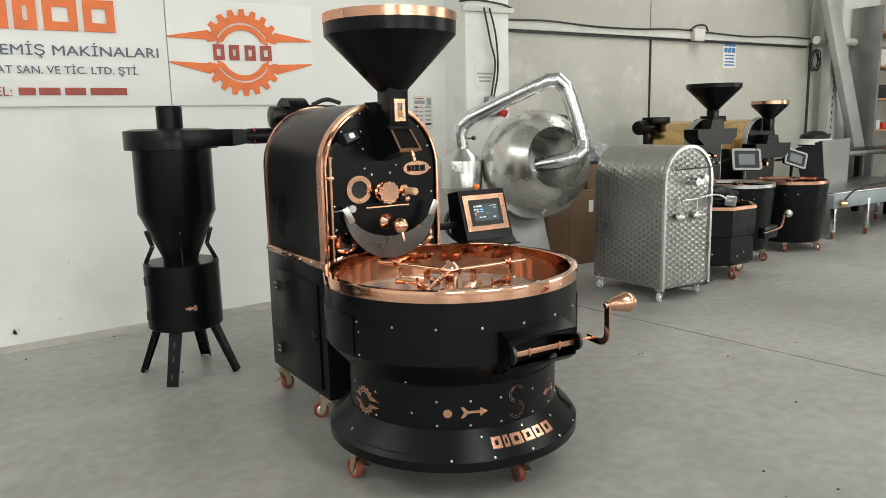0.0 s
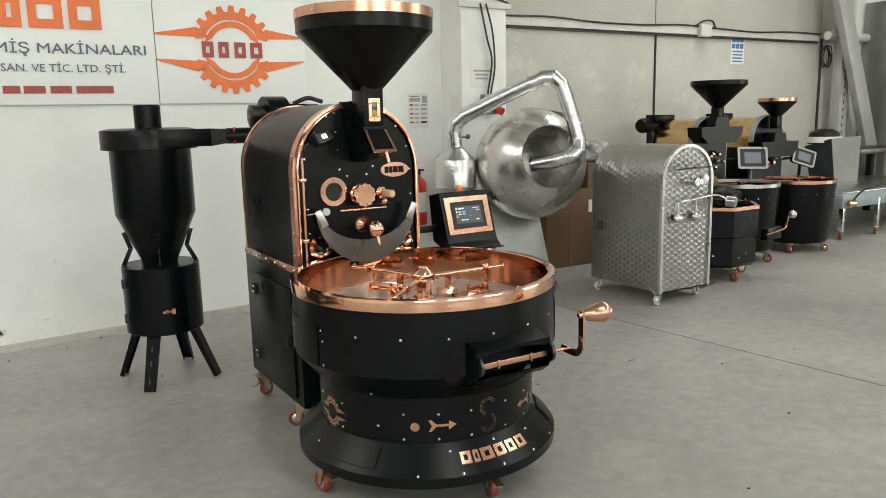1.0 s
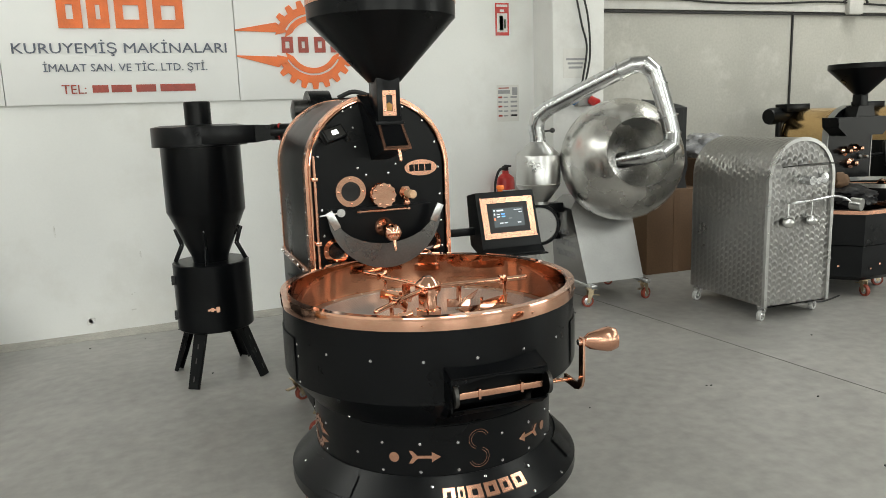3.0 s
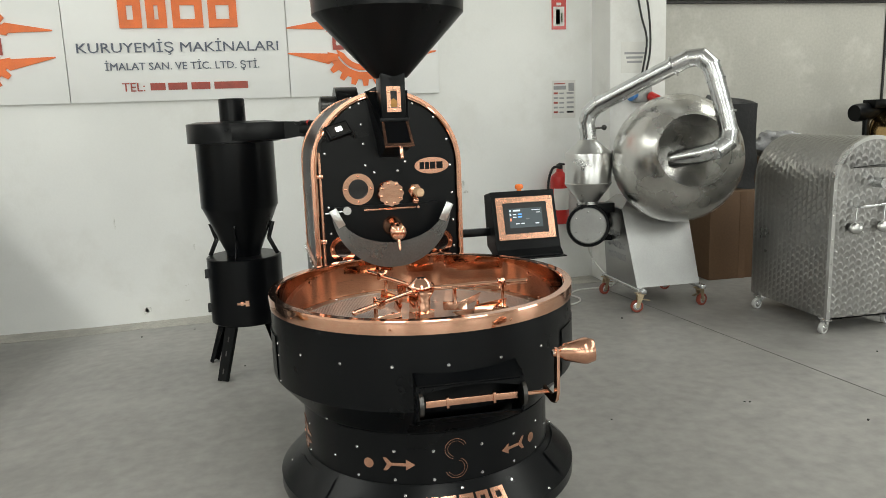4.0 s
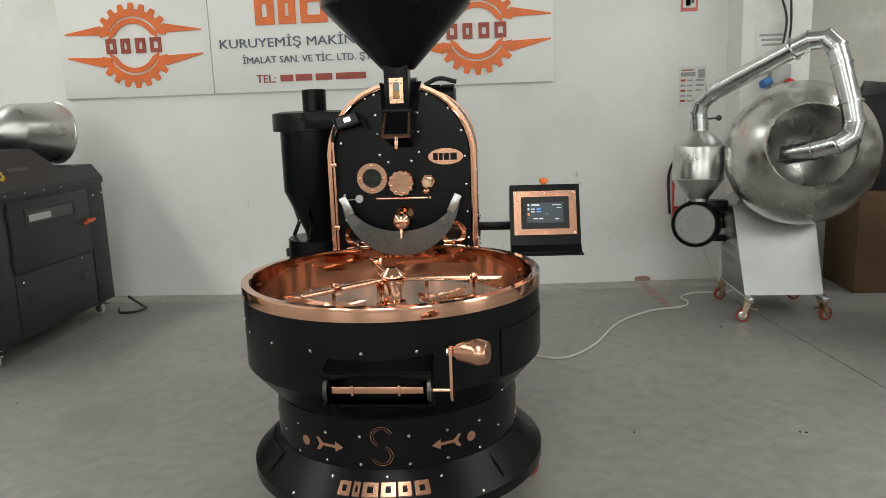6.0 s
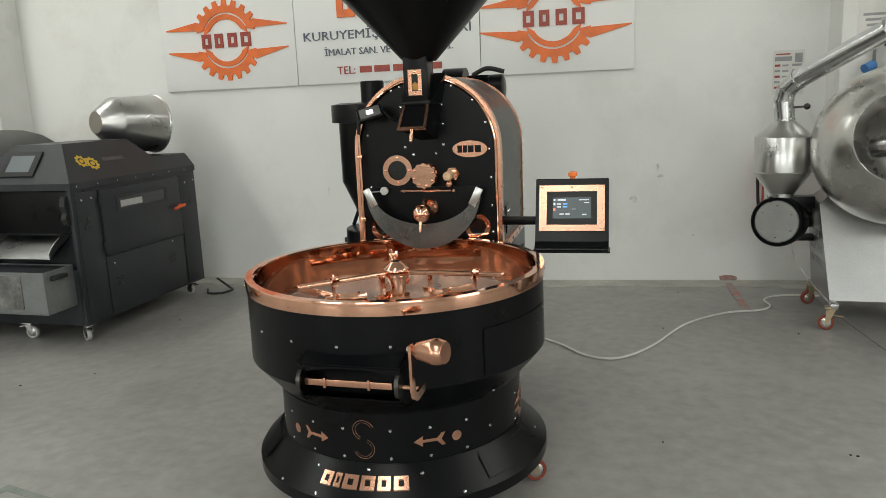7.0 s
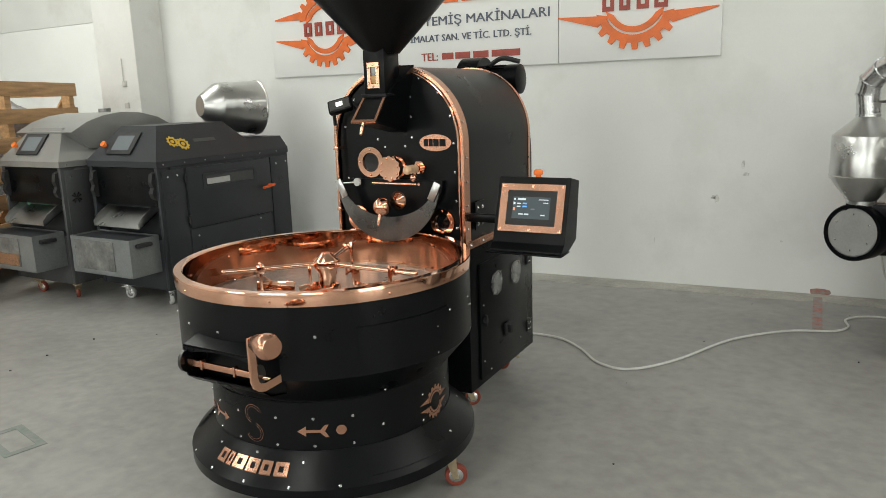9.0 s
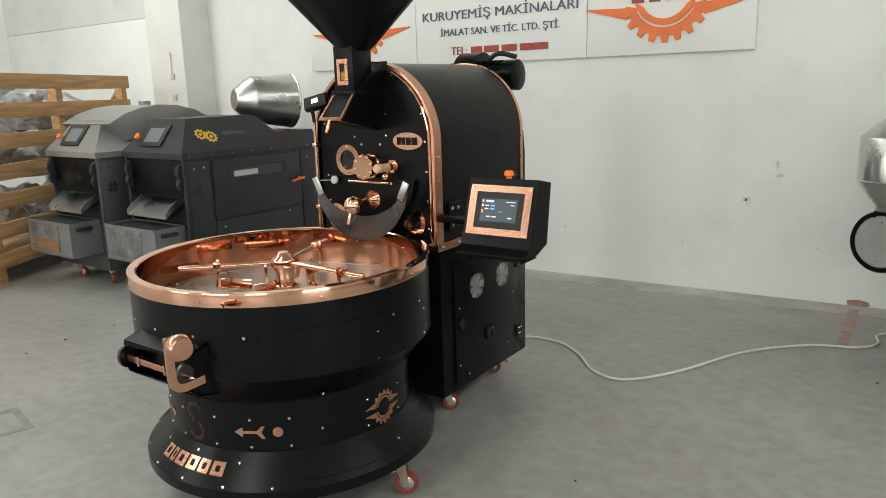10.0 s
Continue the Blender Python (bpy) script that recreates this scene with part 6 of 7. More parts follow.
rod(bm, (10.9, 6.9, 2.50), (15.9, 6.9, 2.50), 0.06, 16)
solid("pipe", bm, TRUNK, "pale horizontal pipe under the roof bracing", "pipe")

# ---- cables, trunking, notices ----
trk = thing("cable_trunking", "pale cable trunking with loose black cables along the wall", "trunking", pose(7.8, FAR_Y, 2.46))
bm = B()
box(bm, 4.61, 10.95, FAR_Y - 0.045, FAR_Y - 0.001, 2.435, 2.515, 0.004)
part("duct", bm, TRUNK, trk)
bm = B()
tube(bm, spline([(4.62, FAR_Y - 0.06, 2.56)] + [(5.2 + 0.72 * i, FAR_Y - 0.062, 2.525 + 0.018 * math.sin(i * 1.9)) for i in range(9)], 6), 0.011, 8)
part("cable", bm, DARK_WIRE, trk)
bm = B()
box(bm, 4.61, 10.95, FAR_Y - 0.03, FAR_Y - 0.001, 2.405, 2.425, 0.002)
part("conduit", bm, DARK_WIRE, trk)
bm = B()
box(bm, 8.37, 8.57, FAR_Y - 0.11, FAR_Y - 0.046, 2.41, 2.56, 0.008)
part("junction_box", bm, TRUNK, trk, "square pale junction box")
bm = B()
tube(bm, spline([(8.30, FAR_Y - 0.08, 2.54), (8.42, FAR_Y - 0.09, 2.60), (8.58, FAR_Y - 0.09, 2.61), (8.66, FAR_Y - 0.08, 2.54)], 5), 0.012, 8)
part("loop", bm, DARK_WIRE, trk)
bm = B()
tube(bm, [(7.665, FAR_Y - 0.012, 2.43), (7.665, FAR_Y - 0.012, 0.9)], 0.012, 8)
solid("drop_cable", bm, DARK_WIRE, "black cable running down the wall joint", "cable", group="drop cables")
bm = B()
tube(bm, [(11.06, FAR_Y - 0.012, 2.48), (11.06, FAR_Y - 0.012, 0.7)], 0.02, 8)
solid("drop_cable", bm, DARK_WIRE, "black cable running down the wall joint", "cable", group="drop cables")
bm = B()
tube(bm, spline([(11.05 + 0.12 * math.cos(i * 1.7), FAR_Y - 0.10 - 0.03 * math.sin(i), 2.22 + 0.16 * math.sin(i * 1.7)) for i in range(16)], 6), 0.008, 6)
solid("coiled_cable", bm, DARK_WIRE, "coil of thin black cable hanging under the pipe", "cable")
pt = thing("pillar_trunking", "pale trunking and two hanging black cables on the pillar", "trunking", pose(4.36, 5.98, 2.3))
bm = B()
box(bm, 4.08, 4.64, 5.945, 5.979, 2.405, 2.455, 0.004)
part("duct", bm, TRUNK, pt)
for pts in ([(4.30, 5.94, 2.44), (4.36, 5.93, 2.15), (4.41, 5.93, 1.95), (4.37, 5.94, 1.66)], [(4.36, 5.94, 2.44), (4.42, 5.93, 2.2), (4.44, 5.93, 1.9), (4.40, 5.94, 1.66)]):
    bm = B()
    tube(bm, spline(pts, 8), 0.0085, 8)
    part("cable", bm, DARK_WIRE, pt)
bm = B()
tube(bm, spline([(4.05, 5.96, 2.48), (4.2, 5.94, 2.50), (4.5, 5.94, 2.48), (4.66, 6.0, 2.46)], 6), 0.009, 8)
part("cable", bm, DARK_WIRE, pt)
sock = thing("power_socket", "grey wall socket box with a red plug", "socket", pose(4.36, 5.98, 1.5))
bm = B()
box(bm, 4.31, 4.45, 5.90, 5.979, 1.48, 1.66, 0.01)
part("socket_box", bm, GREY_STEEL, sock)
bm = B()
rod(bm, (4.43, 5.90, 1.53), (4.46, 5.84, 1.50), 0.035, 18)
part("plug", bm, RED, sock, "red round plug")
bm = B()
rod(bm, (4.30, 5.90, 1.545), (4.24, 5.86, 1.52), 0.03, 18)
part("blue_plug", bm, BLUE, sock, "blue round plug")
bm = B()
box(bm, -4.6, -2.7, 6.99, 7.02, 2.42, 2.45)
solid("conduit", bm, TRUNK, "pale conduit on the recessed wall", "conduit")


def notice(name, x, y, z, w, h, label, bars, base=PAPER):
    ob = thing(name, label, "notice", pose(x, y, z))
    bm = B()
    slab(bm, rect(0, w, 0, h), 0.0, 0.002, facing(x, y, z))
    part("sheet", bm, base, ob)
    for u0, u1, v0, v1, mt in bars:
        bm = B()
        slab(bm, rect(u0 * w, u1 * w, v0 * h, v1 * h), 0.0022, 0.003, facing(x, y, z))
        part("printed_bar", bm, mt, ob)
    return ob


bars = [(0.08, 0.55, 0.90, 0.93, WINE), (0.06, 0.6, 0.76, 0.86, INK), (0.7, 0.94, 0.72, 0.93, INK)]
for k in range(5):
    v = 0.64 - k * 0.125
    bars += [(0.06, 0.24, v, v + 0.05, WINE if k % 2 == 0 else INK), (0.3, 0.5, v, v + 0.04, INK), (0.62, 0.92, v, v + 0.05, INK if k < 4 else BLACK)]
notice("wall_notice", 3.765, WALL_Y - 0.001, 1.375, 0.205, 0.31, "printed paper notice with red and grey lines", bars)
notice("pillar_notice", 4.215, 5.979, 1.715, 0.23, 0.24, "plain paper notice with three lines of print", [(0.12, 0.9, 0.60, 0.67, INK), (0.18, 0.82, 0.46, 0.53, INK), (0.22, 0.78, 0.32, 0.39, INK)])
notice("extinguisher_sign", 3.765, WALL_Y - 0.001, 2.095, 0.125, 0.265, "red fire extinguisher sign with a green picture", [(0.1, 0.9, 0.88, 0.95, PAPER), (0.34, 0.66, 0.72, 0.8, PAPER), (0.12, 0.88, 0.1, 0.68, PAPER), (0.30, 0.58, 0.16, 0.6, GREENP), (0.64, 0.76, 0.22, 0.5, GREENP)], RED)
sb = []
for cx in (0.2, 0.5, 0.8):
    for cv in (0.86, 0.64):
        sb.append((cx - 0.13, cx + 0.13, cv - 0.085, cv + 0.085, BLUE))
sb += [(0.12, 0.88, 0.08 + 0.115 * k, 0.13 + 0.115 * k, BLUE) for k in range(4)]
notice("safety_sign", 9.08, FAR_Y - 0.001, 2.085, 0.27, 0.37, "white safety sign with six blue symbols", sb)

ext = thing("fire_extinguisher", "red fire extinguisher with black hose hung on the wall", "extinguisher", pose(3.79, 6.23, 0.50))
bm = B()
lathe(bm, [(0, 0.50), (0.07, 0.50), (0.078, 0.51), (0.078, 0.86), (0.07, 0.90), (0.03, 0.935), (0.026, 0.96), (0, 0.96)], 28, pose(3.79, 6.235, 0))
cyl_e = part("cylinder", bm, RED, ext)
bm = B()
lathe(bm, [(0.0785, 0.62), (0.0785, 0.80)], 16, pose(3.79, 6.235, 0), a0=-150, a1=-30)
part("paper_label", bm, PAPER, ext)
bm = B()
box(bm, 3.775, 3.805, 6.20, 6.27, 0.96, 1.0, 0.004)
box(bm, 3.78, 3.80, 6.13, 6.24, 0.995, 1.01, 0.003)
part("valve", bm, BLACK_SOFT, ext)
bm = B()
tube(bm, spline([(3.78, 6.20, 0.98), (3.71, 6.18, 0.97), (3.675, 6.19, 0.86), (3.68, 6.20, 0.70), (3.69, 6.20, 0.56)], 7), 0.011, 8)
part("hose", bm, BLACK_SOFT, ext)
bm = B()
box(bm, 3.765, 3.815, 6.30, 6.329, 0.80, 0.90, 0.003)
part("bracket", bm, BLACK_SOFT, ext)

# ---- cables and marks on the floor ----
bm = B()
tube(bm, spline([(1.90, 4.35, 0.15), (1.90, 4.50, 0.05), (1.94, 4.62, 0.009), (2.06, 4.705, 0.009), (2.25, 4.70, 0.009), (2.42, 4.58, 0.009), (2.58, 4.41, 0.009), (2.75, 4.39, 0.009), (2.93, 4.62, 0.009), (3.14, 5.08, 0.009), (3.40, 5.37, 0.009), (3.62, 5.46, 0.009), (3.70, 5.58, 0.009), (3.685, 5.74, 0.009), (3.80, 5.85, 0.009), (3.98, 5.86, 0.009), (4.06, 5.80, 0.03), (4.08, 5.68, 0.12)], 8), 0.0065, 8)
solid("power_cable", settled(bm), WHITE_WIRE, "long white power cable lying across the floor", "cable")
bm = B()
tube(bm, spline([(3.95, 5.69, 0.16), (3.87, 5.74, 0.28), (3.84, 5.76, 0.42), (3.86, 5.68, 0.52), (3.90, 5.57, 0.57)], 6), 0.006, 8)
solid("blower_cable", bm, WHITE_WIRE, "thin white cable hanging from the pan blower", "cable")
bm = B()
tube(bm, spline([(-0.68, 5.93, 0.10), (-0.60, 5.98, 0.012), (-0.52, 5.90, 0.009), (-0.55, 5.78, 0.009), (-0.66, 5.76, 0.009), (-0.72, 5.84, 0.02)], 6), 0.010, 8)
solid("cable_loop", settled(bm), DARK_WIRE, "black cable loop lying beside the roasting machine", "cable")
bm = B()
tube(bm, spline([(5.30, 4.55, 0.007), (5.5, 4.45, 0.007), (5.75, 4.52, 0.007)], 6), 0.006, 6)
solid("loose_cable", bm, DARK_WIRE, "short black cable on the floor", "cable")
bm = B()
box(bm, 3.495, 3.55, 5.50, 6.25, 0.0005, 0.003, m=Matrix.Translation((3.52, 5.9, 0)) @ pose(0, 0, 0, 0, 0, 3) @ Matrix.Translation((-3.52, -5.9, 0)))
solid("red_floor_mark", settled(bm), MARK_RED, "worn red paint stripe on the floor", kind="structure")
bm = B()
slab(bm, [(0.07 * math.cos(i * 0.63) * (1 + 0.4 * noise.noise(Vector((i * 2.1, 0, 0)))), 0.026 * math.sin(i * 0.63) * (1 + 0.5 * noise.noise(Vector((0, i * 1.3, 0))))) for i in range(10)], 0.0, 0.002, facing(3.51, WALL_Y, 0.004))
solid("red_wall_splash", bm, MARK_RED, "splash of red paint at the foot of the wall", kind="structure")
bm = B()
mg = pose(0.585, 2.47, 0, 0, 0, -12)
ring(bm, rect(-0.15, 0.15, -0.085, 0.085), rect(-0.115, 0.115, -0.05, 0.05), 0.0005, 0.0025, mg)
solid("green_floor_mark", bm, MARK_GREEN, "faint green painted frame on the floor", kind="structure")

rnd = random.Random(9)
bm = B()
for k in range(46):
    cx, cy, r = rnd.uniform(-0.6, 5.5), rnd.uniform(1.2, 6.1), rnd.uniform(0.002, 0.006)
    box(bm, -r, r, -r * 0.7, r * 0.7, 0, r, 0, pose(cx, cy, 0.0, 0, 0, rnd.uniform(0, 180)))
tagged(solid("floor_crumbs", settled(bm), DARK_WIRE, "scattered dark crumbs and chips on the concrete floor", "debris"), kind="stuff")
SCUFF = mat("grey_scuff", (0.60, 0.595, 0.565), 0.8, 0.0, 0.15, 20.0, 60.0, 0.0, stain=((0.74, 0.74, 0.72), 30.0, 0.40, 0.6))
for cx, cz, w, h in ((2.98, 0.86, 0.016, 0.035), (3.0, 0.80, 0.03, 0.012), (0.25, 0.70, 0.008, 0.05), (1.45, 0.33, 0.02, 0.012), (3.25, 0.34, 0.012, 0.008), (0.43, 0.02, 0.030, 0.030), (0.81, 0.49, 0.008, 0.035), (0.74, 0.20, 0.006, 0.005), (0.72, 0.07, 0.020, 0.008), (0.41, 0.01, 0.022, 0.030), (0.72, 0.19, 0.006, 0.006), (2.79, 0.63, 0.020, 0.020), (2.81, 0.62, 0.020, 0.030), (2.38, 0.29, 0.006, 0.030)):
    bm = B()
    slab(bm, [(w * math.cos(i * 0.7) * rnd.uniform(0.6, 1.2), h * math.sin(i * 0.7) * rnd.uniform(0.6, 1.2)) for i in range(9)], 0.0, 0.001, facing(cx, WALL_Y, cz))
    solid("wall_scuff", bm, SCUFF, "small grey scuff on the white wall", kind="structure")

EDGE = mat("rough_cement_strip", (0.44, 0.425, 0.385), 0.75, 0.0, 0.2, 5.0, 60.0, 0.1, stain=((0.30, 0.29, 0.27), 3.0, 0.50, 0.70))
bm = B()
line = [(x * 0.1, 6.10 + 0.08 * noise.noise(Vector((x * 0.13, 3.0, 0))) + 0.03 * noise.noise(Vector((x * 0.9, 0, 0)))) for x in range(-27, 42)]
slab_strip(bm, line, [(x, WALL_Y - 0.002) for x, _ in line], 0.0004, 0.003, Matrix())
solid("floor_edge_strip", settled(bm), EDGE, "rough unpolished cement strip along the wall", kind="structure")


# ---- nut roasting machines ----
def emblem_gears(parent, m, material):
    for cx, cy, r, n in ((0.0, 0.0, 0.05, 9), (0.085, -0.028, 0.055, 10)):
        k = n * 4
        outer = [((r if i % 4 in (1, 2) else r * 0.8) * math.cos(2 * math.pi * i / k) + cx, (r if i % 4 in (1, 2) else r * 0.8) * math.sin(2 * math.pi * i / k) + cy) for i in range(k)]
        inner = [(r * 0.55 * math.cos(2 * math.pi * i / k) + cx, r * 0.55 * math.sin(2 * math.pi * i / k) + cy) for i in range(k)]
        bm = B()
        ring(bm, outer, inner, -0.004, 0.004, m)
        slab(bm, circle(r * 0.3, 14, cx, cy), -0.004, 0.004, m)
        part("emblem", bm, material, parent, "yellow gear emblem")


def vent(bm, m, s=0.045):
    for k in range(4):
        mm = m @ pose(0, 0, 0, 0, 0, 90 * k + 45)
        slab(bm, [(s * 0.15, -s * 0.10), (s * 0.95, -s * 0.42), (s * 0.95, -s * 0.16), (s * 0.15, -s * 0.02)], 0.0, 0.0015, mm)
        slab(bm, [(s * 0.15, s * 0.02), (s * 0.95, s * 0.16), (s * 0.95, s * 0.42), (s * 0.15, s * 0.10)], 0.0, 0.0015, mm)
    return bm


def wheels(ob, x0, x1, y0, y1, tyre):
    for cx, cy, tn in ((x0 + 0.24, y0 + 0.04, 10), (x1 - 0.04, y0 + 0.04, 150), (x0 + 0.1, y1 - 0.1, 20), (x1 - 0.06, y1 - 0.1, 170)):
        caster(ob, cx, cy, 0.118, 0.045, tyre, tn, base=-0.087)
    return ob


def nut_machine(x0, x1, y0, y1, skin, hoodm, label, dome_top, nuts):
    ob = thing("nut_roaster", label, "roasting machine", pose((x0 + x1) / 2, (y0 + y1) / 2, 0), group="nut roasting machines")
    w = x1 - x0
    xc = (x0 + x1) / 2
    bm = B()
    box(bm, x0, x1, y0 + 0.10, y1, 0.031, 0.955, 0.004)
    box(bm, x0, x0 + 0.03, y0, y0 + 0.12, 0.031, 0.955, 0.003)
    box(bm, x1 - 0.03, x1, y0, y0 + 0.12, 0.031, 0.955, 0.003)
    box(bm, x0 + 0.03, x1 - 0.03, y0 + 0.004, y0 + 0.12, 0.031, 0.42, 0.003)
    body = part("body", bm, skin, ob, "painted sheet-steel body")
    # hood with sloping sides
    bm = B()
    zt = 1.25
    base = [(x0 - 0.01, y0 - 0.01, 0.955), (x1 + 0.012, y0 - 0.01, 0.955), (x1 + 0.012, y1, 0.955), (x0 - 0.01, y1, 0.955)]
    mid = [(x0 - 0.01, y0 - 0.01, 1.0), (x1 + 0.012, y0 - 0.01, 1.0), (x1 + 0.012, y1, 1.0), (x0 - 0.01, y1, 1.0)]
    top = [(x0 + 0.19, y0 + 0.19, zt), (x1 - 0.185, y0 + 0.19, zt), (x1 - 0.185, y0 + 0.85, zt), (x0 + 0.19, y0 + 0.85, zt)]
    bk = [(x1 - 0.067, y1 - 0.42, 1.10), (x0 + 0.069, y1 - 0.42, 1.10), (x1 - 0.067, y1, 1.10), (x0 + 0.069, y1, 1.10)]
    a, b, c = [[bm.verts.new(v) for v in l] for l in (base, mid, top)]
    d = [bm.verts.new(v) for v in bk]
    for q in ((a[0], a[1], b[1], b[0]), (a[1], a[2], b[2], b[1]), (a[2], a[3], b[3], b[2]), (a[3], a[0], b[0], b[3]), (b[0], b[1], c[1], c[0]), (c[0], c[1], c[2], c[3]), (c[3], c[2], d[0], d[1]), (d[1], d[0], d[2], d[3]), (d[3], d[2], b[2], b[3]), (b[1], b[2], d[2], d[0], c[2], c[1]), (b[3], b[0], c[0], c[3], d[1], d[3]), (a[3], a[2], a[1], a[0])):
        bm.faces.new(q)
    hd = part("hood", bm, hoodm, ob, "folded sheet-steel hood")
    if dome_top:
        bm = B()
        pts = [(0.15, 1.215), (0.30, 1.292), (0.45, 1.335), (0.62, 1.355), (0.80, 1.345), (0.98, 1.30), (1.15, 1.21), (1.25, 1.10), (0.30, 1.08)]
        slab(bm, pts, x0 + 0.02, x1 - 0.02, Matrix(((0, 0, 1, 0), (1, 0, 0, y0), (0, 1, 0, 0), (0, 0, 0, 1))))
        part("dome", bm, hoodm, hd, "curved light grey cover")
        bm = B()
        rod(bm, (xc + 0.1, y0 + 0.66, 1.35), (xc + 0.1, y0 + 0.66, 1.385), 0.05, 18)
        part("collar", bm, GREY_STEEL, hd)
    else:
        # short steel feed drum, lying tilted
        bm = B()
        mm = aim((x0 + 0.30, y0 + 0.98, 1.375), (x0 + 0.45, y0 + 1.445, 1.345))
        lathe(bm, [(0, -0.07), (0.085, -0.07), (0.092, -0.065), (0.190, 0.06), (0.200, 0.08), (0.234, 0.44), (0.240, 0.445), (0.240, 0.455), (0.230, 0.455), (0.19, 0.09), (0.0, 0.08)], 44, mm)
        part("feed_drum", bm, STEEL, ob, "polished steel feed drum")
        bm = B()
        rod(bm, (x0 + 0.36, y0 + 1.10, 1.08), (x0 + 0.36, y0 + 1.10, 1.24), 0.06, 18)
        part("drum_foot", bm, STEEL, ob)
    # sloping touch screen
    sl = math.degrees(math.atan2(zt - 1.0, 0.20))
    sm = Matrix.Translation((xc - 0.05, y0 + 0.085, 1.1225)) @ pose(0, 0, 0, sl, 0, 0)
    bm = B()
    box(bm, -0.14, 0.14, -0.10, 0.10, 0.0, 0.012, 0.004, sm)
    fr = part("screen_frame", bm, BLACK_SOFT, hd)
    bm = B()
    slab(bm, rect(-0.095, 0.095, -0.065, 0.065), 0.012, 0.0135, sm)
    part("screen", bm, SCREEN_PALE, fr)
    bm = B()
    lathe(bm, [(0, 0), (0.014, 0), (0.014, 0.012), (0.024, 0.016), (0.024, 0.032), (0, 0.036)], 18, sm @ pose(-0.205, -0.02, 0))
    part("stop_button", bm, BUTTON, hd, "orange mushroom button")
    rs = Matrix.Translation((x1 - 0.089, y0 + 0.24, 1.128)) @ Matrix(((0, -0.62, 0.785, 0), (1, 0, 0, 0), (0, 0.785, 0.62, 0), (0, 0, 0, 1)))
    if not dome_top:
        emblem_gears(hd, rs, YELLOW)
        bm = B()
        slab(bm, rect(0.20, 0.42, -0.02, 0.01), -0.002, 0.002, rs)
        part("faint_bar", bm, BODY_GREY, hd)
    # front: dark opening with side guards, chute, bin
    bm = B()
    box(bm, x0 + 0.03, x1 - 0.03, y0 + 0.012, y0 + 0.022, 0.665, 0.95, 0.002)
    part("inspection_plate", bm, BLACK, ob)
    for s in (x0 + 0.03, x1 - 0.07):
        bm = B()
        pts = [(0.0, 0.0), (0.04, 0.02), (0.055, 0.06), (0.04, 0.10), (0.055, 0.14), (0.04, 0.20), (0.0, 0.22)]
        slab(bm, pts, 0.0, 0.04, Matrix(((0, 0, 1, s), (-1, 0, 0, y0 + 0.02), (0, 1, 0, 0.71), (0, 0, 0, 1))))
        part("guard", bm, BLACK_SOFT, ob)
    bm = B()
    slab(bm, [(0.0, 0.63), (0.20, 0.51), (0.205, 0.515), (0.0, 0.638)], x0 + 0.12, x1 - 0.14, Matrix(((0, 0, 1, 0), (-1, 0, 0, y0 + 0.10), (0, 1, 0, 0), (0, 0, 0, 1))))
    for s in (x0 + 0.12, x1 - 0.144):
        slab(bm, [(0.0, 0.63), (0.20, 0.51), (0.205, 0.55), (0.16, 0.60), (0.0, 0.70)], s, s + 0.004, Matrix(((0, 0, 1, 0), (-1, 0, 0, y0 + 0.10), (0, 1, 0, 0), (0, 0, 0, 1))))
    part("chute", bm, STEEL, ob, "bent steel chute")
    bx0, bx1, by0, by1 = x0 + 0.04, x1 - 0.06, y0 - 0.26, y0 + 0.0
    bm = B()
    ring(bm, rect(bx0, bx1, by0, by1), rect(bx0 + 0.006, bx1 - 0.006, by0 + 0.006, by1 - 0.006), 0.185, 0.46, Matrix())
    box(bm, bx0, bx1, by0, by1, 0.18, 0.187)
    bin_ = part("bin", bm, BIN, ob, "steel collecting bin with a clear front")
    bm = B()
    box(bm, bx0 + 0.05, bx1 - 0.18, by0 - 0.004, by0 - 0.001, 0.215, 0.435)
    part("bin_window", bm, BIN_WINDOW, bin_, "clouded acrylic window")
    bm = B()
    box(bm, bx0 + 0.02, bx1 - 0.02, by0 + 0.02, by1 - 0.005, 0.445, 0.452)
    part("bin_lid", bm, GREY_PAINT, bin_)
    bm = B()
    box(bm, bx1 - 0.02, bx1 + 0.03, by0 + 0.05, by0 + 0.18, 0.395, 0.425, 0.008)
    part("bin_handle", bm, BLACK_SOFT, bin_)
    if nuts:
        bm = B()
        box(bm, bx0 + 0.06, bx1 - 0.20, by0 - 0.006, by0 - 0.0042, 0.22, 0.31)
        part("nuts", bm, BEANS, bin_, "roasted nuts behind the window")
    # side door, panels, vents
    for dy0, dy1, z0, z1, nm in ((0.25, 1.15, 0.47, 0.93, "side_door"), (0.25, 1.15, 0.06, 0.455, "lower_panel"), (0.03, 0.235, 0.05, 0.93, "front_side_panel"), (1.17, y1 - y0 - 0.03, 0.05, 0.93, "rear_side_panel")):
        bm = B()
        box(bm, x1 - 0.001, x1 + (0.02 if nm == "side_door" else 0.008), y0 + dy0, y0 + dy1, z0, z1, 0.003)
        dr = part(nm, bm, skin, ob)
        if nm == "side_door":
            bm = B()
            ring(bm, rect(0.40, 0.98, 0.755, 0.87), rect(0.43, 0.95, 0.775, 0.85), 0.0, 0.006, Matrix(((0, 0, 1, x1 + 0.02), (1, 0, 0, y0), (0, 1, 0, 0), (0, 0, 0, 1))))
            part("window_frame", bm, GREY_PAINT, dr)
            bm = B()
            box(bm, x1 + 0.02, x1 + 0.022, y0 + 0.43, y0 + 0.95, 0.775, 0.85)
